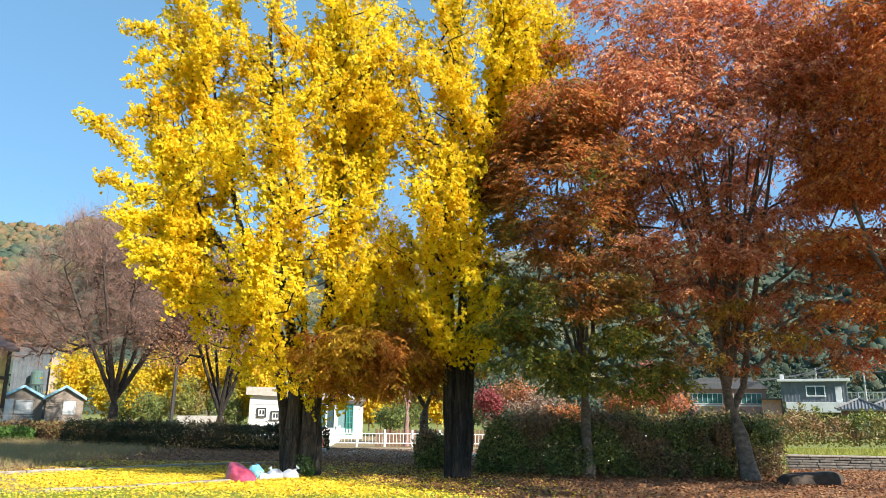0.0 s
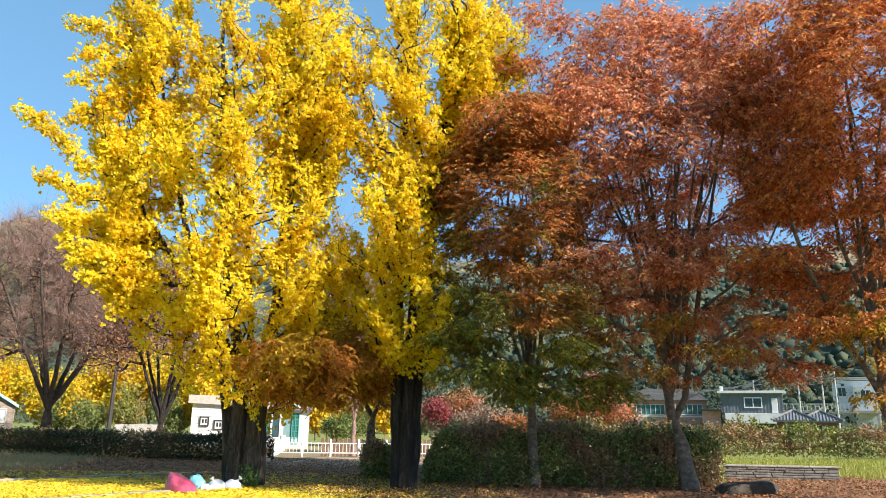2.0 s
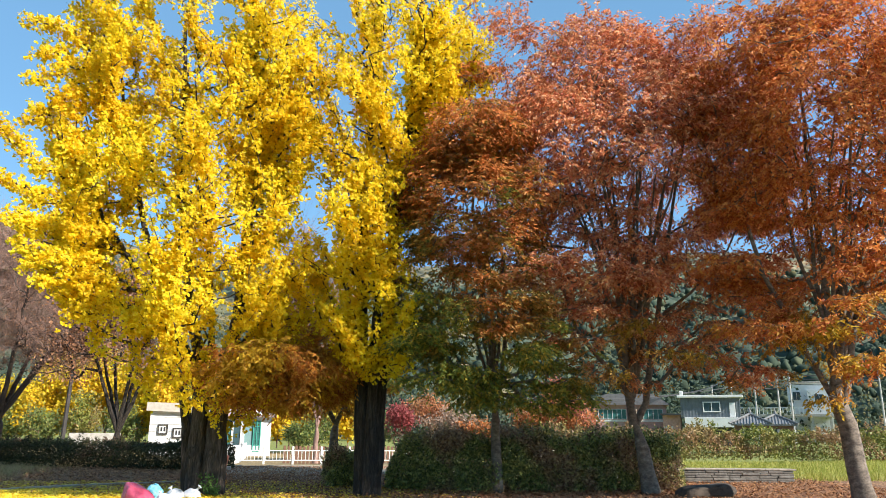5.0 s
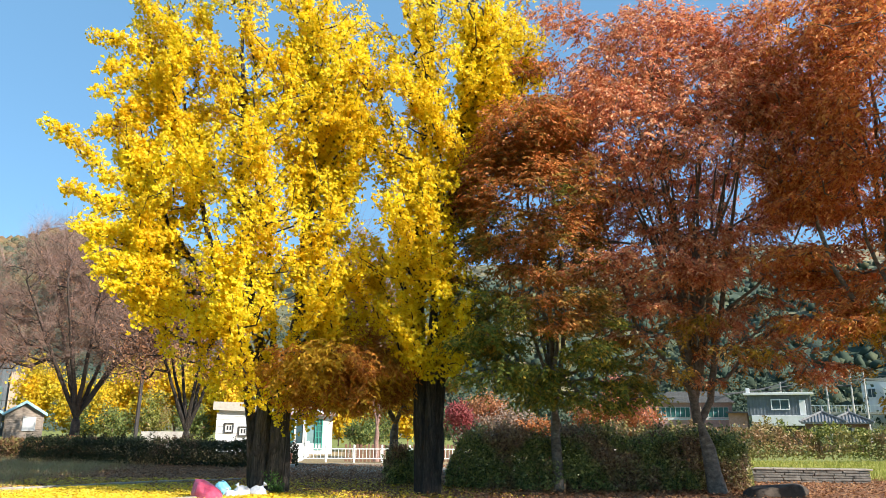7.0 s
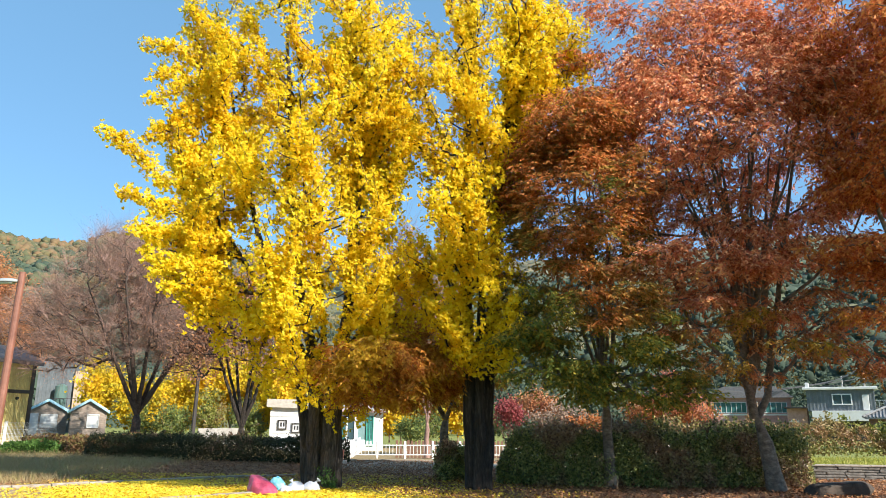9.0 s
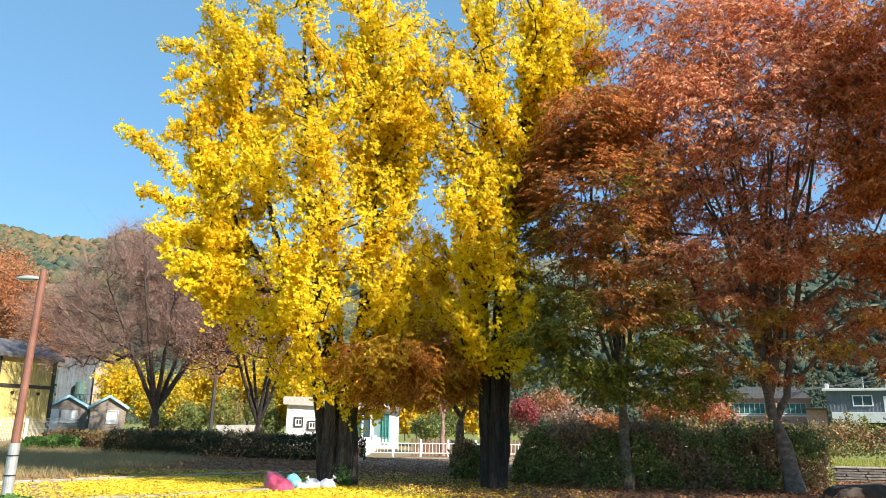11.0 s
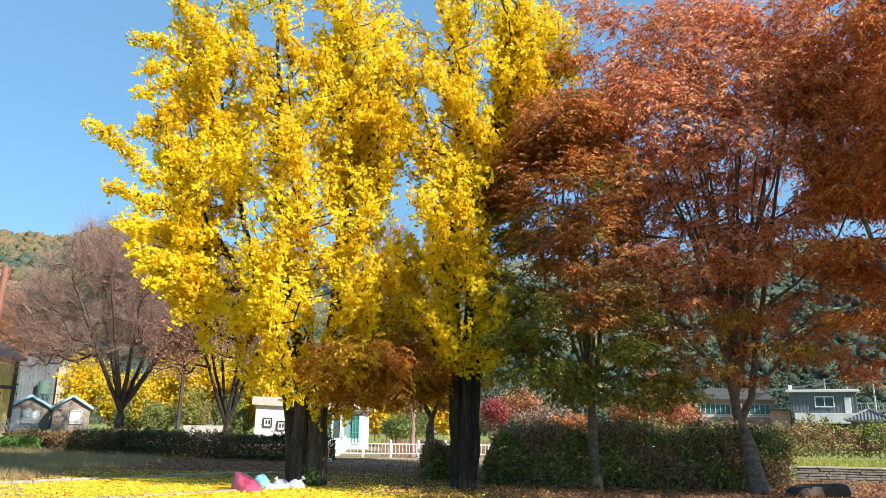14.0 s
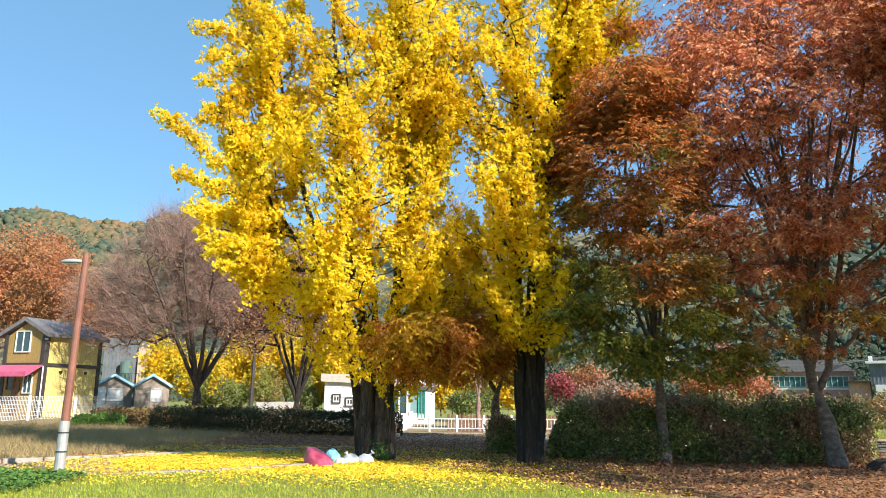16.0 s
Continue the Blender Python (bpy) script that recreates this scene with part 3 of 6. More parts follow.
def ground_sheet():
    rings = [0.0]
    r = 0.02
    while r < 3200:
        rings.append(r)
        r *= 1.022 if 9 < r < 40 else 1.06 if r > 9 else 1.5
    seg = 300
    ang = np.arange(seg) * math.tau / seg
    R = np.array(rings[1:])
    X = (R[:, None] * np.sin(ang)).ravel()
    Y = (R[:, None] * np.cos(ang)).ravel()
    relief = np.array([0.03 * noise.noise(Vector((a * 0.35, b * 0.35, 0))) if a * a + b * b < 3600 else 0.0 for a, b in zip(X, Y)])
    V = np.vstack([[0, 0, 0], np.column_stack([X, Y, ground_z(X, Y) + relief])])
    n = len(R)
    i, k = np.meshgrid(np.arange(n - 1), np.arange(seg), indexing="ij")
    a = 1 + i * seg + k
    b = 1 + i * seg + (k + 1) % seg
    F = np.stack([a, a + seg, b + seg, b], -1).reshape(-1, 4)
    core = np.array([(0, 1 + (k + 2) % seg, 1 + k + 1, 1 + k) for k in range(0, seg, 2)])
    me = mesh_np("ground", V, np.vstack([F[:, ::-1], core[:, ::-1]]), None, True)
    z = np.zeros((len(V), 4))
    close = np.hypot(V[:, 0], V[:, 1]) < 60
    z[close] = zones(V[close, 0], V[close, 1])
    attr = me.color_attributes.new("zones", 'FLOAT_COLOR', 'POINT')
    attr.data.foreach_set("color", z.astype(np.float32).ravel())
    return me


def ground_mat():
    m, N, L, bsdf = node_mat("park_ground")
    at = N.new("ShaderNodeAttribute")
    at.attribute_name = "zones"
    sep = N.new("ShaderNodeSeparateColor")
    L.new(at.outputs["Color"], sep.inputs[0])
    fine, mid = noise_tex(N, L, 14, 5, 0.7), noise_tex(N, L, 1.6, 4, 0.6)
    speck = N.new("ShaderNodeTexVoronoi")
    speck.inputs["Scale"].default_value = 16
    L.new(N.new("ShaderNodeTexCoord").outputs["Object"], speck.inputs["Vector"])
    sc = N.new("ShaderNodeSeparateColor")
    L.new(speck.outputs["Color"], sc.inputs[0])
    lawn = mix_col(N, L, mid, ramp(N, L, fine, [(0.3, (0.07, 0.10, 0.015)), (0.7, (0.22, 0.27, 0.04))]), ramp(N, L, fine, [(0.3, (0.16, 0.15, 0.035)), (0.7, (0.34, 0.32, 0.08))]))
    kinds = [(0, ramp(N, L, sc.outputs[0], [(0.0, (0.40, 0.33, 0.05)), (0.35, (0.66, 0.49, 0.02)), (1, (0.85, 0.68, 0.04))])),
             (1, ramp(N, L, sc.outputs[0], [(0.0, (0.06, 0.035, 0.02)), (0.5, (0.22, 0.10, 0.045)), (1, (0.42, 0.24, 0.11))])),
             (2, ramp(N, L, fine, [(0.3, (0.16, 0.11, 0.05)), (0.7, (0.36, 0.27, 0.13))])),
             (3, ramp(N, L, fine, [(0.3, (0.24, 0.17, 0.11)), (0.7, (0.42, 0.32, 0.22))]))]
    col = lawn
    outs = [sep.outputs[0], sep.outputs[1], sep.outputs[2], at.outputs["Alpha"]]
    for k, c in (kinds[2], kinds[3], kinds[1], kinds[0]):
        add = N.new("ShaderNodeMath")
        add.operation = 'MULTIPLY_ADD'
        L.new(fine, add.inputs[0])
        add.inputs[1].default_value = 0.9
        L.new(outs[k], add.inputs[2])
        mask = ramp(N, L, add.outputs[0], [(0.72, (0, 0, 0)), (0.95, (1, 1, 1))])
        col = mix_col(N, L, mask, col, c)
    L.new(col, bsdf.inputs["Base Color"])
    bsdf.inputs["Roughness"].default_value = 0.95
    b = N.new("ShaderNodeBump")
    b.inputs["Strength"].default_value, b.inputs["Distance"].default_value = 0.7, 0.04
    L.new(fine, b.inputs["Height"])
    L.new(b.outputs[0], bsdf.inputs["Normal"])
    return m


me = ground_sheet()
me.materials.append(ground_mat())
tagged(new("ground", me), "park ground of lawn, fallen leaves, dry grass and bare earth", "ground", kind="structure")

# road slab past the trees, with its far kerb
ROAD = surface("worn_road", [(0.3, (0.36, 0.28, 0.20)), (0.7, (0.52, 0.43, 0.32))], 1.2, 0.9, 0, 0.3)
bm = box(-5.2, 6, 23.4, 30.4, -0.2, 0.03, 0.01)
me = bpy.data.meshes.new("road")
bm.to_mesh(me)
bm.free()
me.materials.append(ROAD)
tagged(new("road", me), "worn pale concrete lane strewn with leaves", "road", kind="structure")


CREST = [(-0.950, 72.4), (-0.750, 76.4), (-0.669, 78.5), (-0.649, 81.3), (-0.631, 82.8), (-0.606, 82.2), (-0.577, 81.4), (-0.550, 81.4), (-0.526, 80.7), (-0.503, 83.8), (-0.482, 85.7), (-0.454, 88.4), (-0.403, 91.3), (-0.300, 84.4), (0.000, 82.4), (0.500, 86.4), (0.950, 72.4)]


def ridge(az):
    """Height of the hills' crest by bearing, in metres."""
    return float(np.interp(az, [a for a, _ in CREST], [h for _, h in CREST])) + 0.8 * noise.noise(Vector((az * 40, 1.4, 0)))


def hill_z(az, f):
    shape = f ** 0.85 if f < 1 else max(0.0, 1 - (f - 1) * 1.4)
    return ridge(az) * shape + (10 * noise.noise(Vector((az * 8, f * 3, 2))) + 4 * noise.noise(Vector((az * 20, f * 8, 5)))) * min(1, f * 3) * (1 - 0.8 * f if f < 1 else 0.2)


def hill_mat():
    """Woods seen from afar: every crown of its own tone, in drifts of green and rust."""
    m, N, L, bsdf = node_mat("hill_forest")
    cells = N.new("ShaderNodeTexVoronoi")
    cells.inputs["Scale"].default_value = 0.22
    L.new(N.new("ShaderNodeTexCoord").outputs["Object"], cells.inputs["Vector"])
    sep = N.new("ShaderNodeSeparateColor")
    L.new(cells.outputs["Color"], sep.inputs[0])
    rust = ramp(N, L, sep.outputs[0], [(0, (0.12, 0.115, 0.065)), (0.3, (0.15, 0.14, 0.075)), (0.7, (0.19, 0.15, 0.08)), (1, (0.22, 0.15, 0.08))])
    green = ramp(N, L, sep.outputs[0], [(0, (0.03, 0.048, 0.032)), (0.6, (0.055, 0.08, 0.048)), (1, (0.10, 0.105, 0.055))])
    mask = ramp(N, L, noise_tex(N, L, 0.022, 4, 0.6), [(0.42, (0, 0, 0)), (0.54, (1, 1, 1))])
    L.new(mix_col(N, L, mask, rust, green), bsdf.inputs["Base Color"])
    bsdf.inputs["Roughness"].default_value = 0.95
    b = N.new("ShaderNodeBump")
    b.invert = True
    b.inputs["Strength"].default_value, b.inputs["Distance"].default_value = 1.0, 3.0
    L.new(cells.outputs["Distance"], b.inputs["Height"])
    L.new(b.outputs[0], bsdf.inputs["Normal"])
    return m


def hills():
    az = np.linspace(-0.95, 0.95, 330)
    fs = np.linspace(0, 1.3, 80)
    V = []
    for a in az:
        for f in fs:
            r = 130 + 230 * f
            x, y = math.sin(a) * r, math.cos(a) * r
            V.append((x, y, hill_z(a, f) - 0.5 + min(1, f * 8) * (1.2 * noise.noise(Vector((x * 0.16, y * 0.16, 0))) + 0.8 * noise.noise(Vector((x * 0.4, y * 0.4, 3))))))
    n = len(fs)
    i, j = np.meshgrid(np.arange(len(az) - 1), np.arange(n - 1), indexing="ij")
    q = (i * n + j).ravel()
    wood = hill_mat()
    tagged(new("backdrop_hills", mesh_np("backdrop_hills", V, np.stack([q, q + 1, q + n + 1, q + n], 1), wood, True)), "wooded autumn hills along the horizon", "hills", kind="structure")
    rng = np.random.default_rng(5)
    ball = bmesh.new()
    bmesh.ops.create_icosphere(ball, subdivisions=1, radius=1)
    bv = np.array([v.co[:] for v in ball.verts])
    bf = np.array([[v.index for v in q.verts] for q in ball.faces])
    ball.free()
    V, F = [], []
    for k in range(2300):  # single crowns, standing close like a fleece
        a, f = rng.uniform(-0.78, -0.36), rng.uniform(0.3, 1.0)
        r, w = 130 + 230 * f, rng.uniform(0.9, 2.0)
        d = bv * (1 + 0.2 * rng.normal(size=(len(bv), 1))) * (w, w, w * rng.uniform(0.75, 1.2))
        F.append(bf + len(V) * len(bv))
        V.append(d + (math.sin(a) * r, math.cos(a) * r, hill_z(a, f) - w * 0.1))
    woods = (np.vstack(V), np.vstack(F))
    tone = leaf_mat("hill_crown", [(0, (0.11, 0.12, 0.06)), (0.4, (0.16, 0.145, 0.07)), (0.7, (0.21, 0.15, 0.075)), (1, (0.27, 0.15, 0.075))],
                    [(0, (0.05, 0.085, 0.06)), (1, (0.095, 0.125, 0.075))], 0.2, 0.9, 0.022, (0.42, 0.54))
    tagged(new("far_woods", mesh_np("far_woods", *woods, tone, True)), "mixed green and rust woods covering the hills", "forest", kind="stuff")

    # nearer woods at the foot of the hills, crown by crown
    rows = []
    for k in range(300):
        a = rng.uniform(-0.72, 0.78)
        f = rng.uniform(0, 1) ** 1.5 * 0.5
        r = 108 + 230 * f
        w = rng.uniform(1.8, 3.6)
        c = np.array((math.sin(a) * r, math.cos(a) * r, max(0.0, hill_z(a, max(0.0, (r - 130) / 230))) + w * 1.15))
        d = rng.normal(size=(150, 3))
        d /= np.linalg.norm(d, axis=1, keepdims=True)
        rows.append(c + d * (w, w, w * 1.35) * rng.uniform(0.7, 1.05, (150, 1)))
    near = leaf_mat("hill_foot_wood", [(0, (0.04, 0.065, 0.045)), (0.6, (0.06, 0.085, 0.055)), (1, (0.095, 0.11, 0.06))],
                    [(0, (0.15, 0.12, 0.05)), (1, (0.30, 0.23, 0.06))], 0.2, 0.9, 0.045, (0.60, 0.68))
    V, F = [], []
    for k in range(2100):  # green crowns, the right slope's shade put into their dark tone
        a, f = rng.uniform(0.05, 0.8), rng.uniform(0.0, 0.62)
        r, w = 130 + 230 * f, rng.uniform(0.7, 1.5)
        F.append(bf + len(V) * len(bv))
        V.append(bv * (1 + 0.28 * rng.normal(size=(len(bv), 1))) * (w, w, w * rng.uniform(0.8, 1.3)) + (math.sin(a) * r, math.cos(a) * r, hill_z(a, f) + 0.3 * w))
    tagged(new("far_woods", mesh_np("far_woods", np.vstack(V), np.vstack(F), near, True)), "green woods close on the hillside, darkened by shade put into their colour", "forest", kind="stuff")
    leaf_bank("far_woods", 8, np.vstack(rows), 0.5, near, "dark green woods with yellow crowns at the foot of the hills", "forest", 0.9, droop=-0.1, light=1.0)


hills()

# ---- the large trees ----
GINKGO_A = [
    (-6.54, 17.2, 5.86, 0.76, 1.4, 0.83),
    (-7.37, 17.8, 9.23, 0.76, 1.2, 0.94),
    (-7.77, 18.2, 11.67, 0.7, 1.2, 1.2),
    (-5.74, 16.6, 7.16, 0.98, 1.6, 1.73),
    (-5.85, 17.6, 10.41, 1.03, 1.6, 2.28),
    (-3.92, 15.9, 5.36, 1.05, 1.5, 1.56),
    (-4.06, 16.4, 8.08, 1.09, 1.6, 2.1),
    (-4.29, 17.5, 11.81, 1.16, 2.0, 2.24),
    (-2.85, 16.2, 6.25, 1.0, 1.6, 2.06),
    (-2.64, 17.2, 9.93, 0.99, 1.8, 2.18),
    (-2.04, 17.0, 4.73, 0.77, 1.5, 1.15),
    (-4.25, 17.3, 2.95, 0.53, 0.8, 0.6),
    (-1.89, 17.8, 12.04, 0.66, 1.3, 1.66),
    (-4.29, 17.0, 4.48, 0.78, 1.5, 0.73),
]
GINKGO_A_SIDE = [
    (-1.61, 17.4, 9.02, 0.54, 1.2, 1.62),
    (-1.61, 17.6, 5.28, 0.51, 1.2, 0.74),
    (-3.06, 17.6, 12.5, 1.01, 1.8, 1.49),
    (-6.89, 18.0, 12.23, 0.91, 1.5, 1.41),
    (-6.56, 17.0, 7.31, 0.72, 1.3, 1.04),
    (-6.14, 17.6, 9.93, 0.74, 1.3, 1.07),
    (-1.25, 17.6, 10.39, 0.65, 1.3, 2.08),
    (-1.66, 18.2, 4.13, 0.72, 1.1, 0.55),
    (-1.93, 17.2, 5.92, 0.88, 1.4, 1.6),
    (-1.6, 17.3, 8.82, 0.68, 1.3, 1.61),
    (-1.64, 18.0, 4.03, 0.74, 1.1, 0.55),
    (-2.16, 17.1, 8.14, 0.81, 1.5, 1.74),
    (-2.18, 17.6, 11.26, 0.79, 1.5, 1.64),
    (-7.01, 17.2, 6.17, 0.74, 1.3, 0.91),
]
GINKGO_B = [
    (-0.55, 16.8, 8.58, 0.55, 1.2, 1.85),
    (-0.15, 16.4, 6.53, 0.68, 1.2, 1.25),
    (0.56, 16.2, 5.49, 0.51, 0.9, 0.97),
    (0.63, 17.6, 10.15, 1.16, 1.8, 1.95),
    (2.25, 18.4, 11.83, 1.23, 1.8, 1.75),
    (1.34, 18.2, 13.15, 1.36, 2.0, 1.09),
    (-0.47, 17.6, 4.97, 0.61, 1.1, 0.9),
    (0.48, 16.6, 4.22, 0.38, 0.8, 0.71),
    (1.53, 18.0, 9.49, 0.67, 1.4, 1.24),
    (-0.71, 17.3, 10.7, 0.64, 1.2, 1.61),
    (-1.19, 17.8, 4.87, 0.51, 0.9, 0.6),
    (0.05, 17.2, 11.59, 0.85, 1.4, 1.61),
    (3.21, 18.6, 11.9, 0.87, 1.5, 1.3),
    (1.14, 17.4, 4.77, 0.43, 0.8, 0.75),
    (0.79, 16.8, 5.49, 0.56, 0.8, 0.86),
    (0.19, 17.2, 6.46, 0.6, 0.9, 0.88),
    (1.88, 18.2, 10.55, 0.68, 1.4, 0.94),
]
ZELKOVA_SMALL = [
    (-2.37, 17.4, 3.02, 0.72, 1.0, 0.53),
    (-1.46, 18.0, 3.22, 0.89, 1.4, 0.55),
    (-0.55, 19.0, 3.1, 0.94, 1.4, 0.64),
    (-1.88, 18.2, 2.6, 0.75, 1.0, 0.34),
    (0.13, 20.0, 2.64, 0.66, 1.0, 0.54),
    (-1.29, 19.5, 4.14, 0.72, 1.2, 0.5),
    (-0.78, 19.2, 2.59, 0.79, 1.0, 0.41),
]
ZELKOVA_MID = [
    (2.15, 17.02, 8.34, 0.70, 1.12, 0.94),
    (2.82, 16.28, 8.50, 0.68, 1.12, 0.77),
    (3.12, 15.54, 6.94, 0.84, 0.96, 0.74),
    (2.09, 17.39, 6.65, 0.72, 1.12, 0.89),
    (2.99, 16.09, 5.60, 0.94, 1.12, 0.69),
    (3.30, 15.91, 4.30, 1.00, 1.20, 0.48),
    (1.77, 17.21, 4.71, 0.85, 1.12, 0.43),
    (1.59, 17.02, 3.44, 0.84, 1.20, 0.41),
    (4.29, 16.46, 3.28, 0.84, 1.20, 0.41),
    (2.81, 16.28, 2.99, 0.81, 1.12, 0.35),
    (2.98, 17.39, 10.42, 0.65, 0.96, 0.67),
    (1.42, 17.95, 7.43, 0.52, 0.96, 1.06),
    (1.55, 17.95, 5.73, 0.59, 0.96, 0.92),
    (3.46, 16.65, 8.67, 0.56, 0.96, 0.79),
    (4.03, 16.65, 2.26, 0.70, 0.96, 0.26),
]
ZELKOVA_MID_LOW = [
    (2.00, 17.10, 2.78, 0.99, 1.12, 0.35),
    (3.44, 16.91, 2.52, 1.13, 1.20, 0.29),
    (4.91, 16.91, 2.66, 0.86, 1.12, 0.36),
    (1.37, 17.67, 2.53, 0.66, 0.96, 0.33),
    (2.94, 17.10, 2.26, 0.85, 1.04, 0.21),
    (5.13, 17.29, 2.16, 0.59, 0.80, 0.18),
    (2.40, 16.91, 3.84, 0.85, 1.12, 0.41),
    (3.98, 16.72, 3.83, 0.85, 1.12, 0.38),
]
ZELKOVA_SMALL_NEAR = [
    (-3.17, 17.0, 3.1, 0.48, 0.8, 0.43),
    (-2.91, 17.0, 2.64, 0.5, 0.8, 0.35),
    (-2.19, 17.2, 3.16, 0.71, 1.0, 0.49),
    (-1.18, 17.6, 3.12, 0.72, 1.0, 0.51),
    (-0.36, 18.2, 2.67, 0.51, 0.9, 0.46),
    (-1.65, 18.2, 2.39, 0.75, 1.0, 0.28),
    (-2.44, 17.6, 2.43, 0.65, 0.8, 0.24),
]
ZELKOVA_RUST = [
    (4.81, 17.2, 10.35, 0.88, 1.6, 1.2),
    (6.13, 17.4, 11.29, 1.2, 2.0, 0.93),
    (7.5, 17.0, 11.42, 1.35, 2.4, 0.93),
    (9.23, 17.4, 11.84, 1.43, 2.4, 0.98),
    (10.33, 17.0, 11.29, 1.44, 2.2, 1.15),
    (6.04, 16.6, 9.44, 1.01, 1.8, 0.59),
    (7.49, 16.0, 9.33, 1.15, 2.0, 0.66),
    (8.97, 16.0, 8.9, 1.19, 2.0, 0.76),
    (4.77, 16.8, 5.79, 0.86, 1.4, 0.74),
    (6.12, 16.4, 5.44, 1.29, 2.0, 0.59),
    (7.99, 16.4, 5.32, 1.34, 2.0, 0.69),
    (4.96, 16.8, 4.13, 1.01, 1.5, 0.59),
    (6.75, 16.6, 3.85, 1.32, 2.0, 0.53),
    (8.61, 16.8, 4.17, 1.24, 1.8, 0.64),
    (5.77, 17.4, 7.91, 0.9, 1.6, 0.93),
    (8.29, 17.6, 7.24, 1.74, 2.2, 0.65),
]
ZELKOVA_RUST_LOW = [
    (4.51, 17.6, 11.73, 0.74, 1.4, 0.61),
    (10.21, 17.0, 7.67, 0.96, 1.6, 0.83),
    (4.95, 17.0, 8.37, 0.58, 1.2, 0.75),
    (9.63, 17.2, 5.37, 1.13, 1.6, 0.83),
    (5.63, 17.0, 3.08, 0.74, 1.2, 0.53),
    (7.77, 17.2, 3.39, 1.08, 1.5, 0.48),
    (4.63, 17.6, 7.35, 0.74, 1.4, 0.77),
    (10.4, 17.6, 4.02, 1.01, 1.6, 0.78),
    (4.35, 17.4, 8.99, 0.73, 1.3, 0.91),
    (4.15, 17.9, 10.53, 0.68, 1.3, 1.24),
    (6.11, 16.9, 2.68, 0.81, 1.3, 0.36),
    (8.17, 17.0, 2.84, 1.08, 1.5, 0.42),
    (7.42, 17.2, 2.51, 0.85, 1.3, 0.25),
    (3.88, 18.2, 12.41, 0.69, 1.3, 0.94),
    (3.58, 18.6, 10.87, 0.54, 1.2, 0.96),
    (9.37, 17.2, 3.0, 1.13, 1.5, 0.46),
]
ZELKOVA_ORANGE = [
    (8.86, 14.6, 10.63, 1.05, 2.0, 0.81),
    (10.33, 14.6, 10.87, 1.21, 2.2, 0.83),
    (11.82, 14.4, 11.0, 1.38, 2.4, 1.0),
    (13.72, 14.6, 10.77, 1.46, 2.4, 1.2),
    (10.04, 13.6, 8.32, 1.15, 1.8, 0.79),
    (11.49, 13.8, 8.07, 1.21, 1.8, 0.97),
    (9.55, 14.8, 6.99, 1.08, 1.8, 0.7),
    (10.84, 14.2, 6.31, 1.22, 2.0, 0.7),
    (9.06, 14.8, 5.1, 1.08, 1.6, 0.62),
    (10.04, 14.2, 4.37, 1.07, 1.6, 0.62),
    (9.32, 14.6, 3.79, 0.94, 1.4, 0.48),
    (10.67, 14.0, 3.5, 0.81, 1.2, 0.56),
    (12.61, 14.4, 5.37, 1.3, 2.2, 1.19),
    (13.86, 14.6, 8.23, 1.34, 2.2, 1.38),
]
ZELKOVA_ORANGE_LOW = [
    (8.21, 15.0, 3.58, 0.8, 1.3, 0.34),
    (8.97, 14.8, 3.13, 0.74, 1.2, 0.28),
    (9.47, 14.6, 2.94, 0.61, 1.0, 0.25),
]
HILL_YELLOW = [
    (75.77, 153, 18.58, 2.96, 4, 1.8),
    (82.18, 158, 20.25, 3.08, 4, 1.73),
]
BARE_A = [
    (-20.78, 41, 9.0, 3.25, 3.5, 2.23),
    (-21.87, 40, 7.13, 2.5, 3, 1.84),
    (-18.7, 41, 10.03, 2.49, 3.5, 2.2),
    (-17.1, 41, 7.57, 2.11, 3, 2.18),
    (-20.23, 41, 11.12, 2.15, 3, 1.66),
    (-19.44, 41, 5.88, 3.58, 3.5, 1.47),
    (-22.82, 39.5, 5.41, 1.6, 2, 1.47),
    (-15.95, 41, 6.2, 1.75, 3, 1.8),
    (-24.32, 40, 6.81, 1.64, 2.5, 1.69),
    (-15.75, 41, 8.59, 1.57, 3, 1.62),
]
BARE_B = [
    (-12.84, 36, 6.52, 1.83, 2.5, 1.57),
    (-11.36, 36, 7.41, 2.11, 3, 1.56),
    (-9.77, 36, 5.61, 1.8, 2.5, 1.54),
    (-13.46, 35.5, 4.71, 1.36, 2, 1.09),
    (-10.45, 37, 8.18, 1.85, 2.5, 1.59),
]
BARE_C = [
    (-2.62, 34, 9.66, 0.98, 2.0, 1.3),
    (-3.12, 34, 7.67, 1.26, 2.0, 1.44),
    (-1.73, 34, 7.13, 1.26, 2.0, 1.44),
    (-2.23, 34, 5.48, 1.4, 2.0, 1.44),
]
ORANGE_A = [
    (-41.83, 58, 11.7, 3.3, 4, 2.83),
    (-38.45, 57, 11.01, 2.92, 4, 3.01),
    (-42.86, 57, 9.08, 3.29, 4, 2.82),
    (-35.43, 56, 7.95, 2.32, 3, 2.65),
    (-42.82, 59, 13.95, 2.8, 4, 2.3),
    (-48.02, 58, 10.25, 4.02, 4, 4.14),
]
RED_MAPLE = [
    (16.38, 56, 3.4, 1.44, 1.7, 1.28),
    (17.47, 55, 2.71, 1.42, 1.7, 0.98),
    (15.2, 55, 2.73, 1.13, 1.4, 0.87),
    (16.31, 57, 4.97, 0.88, 1.2, 0.9),
]
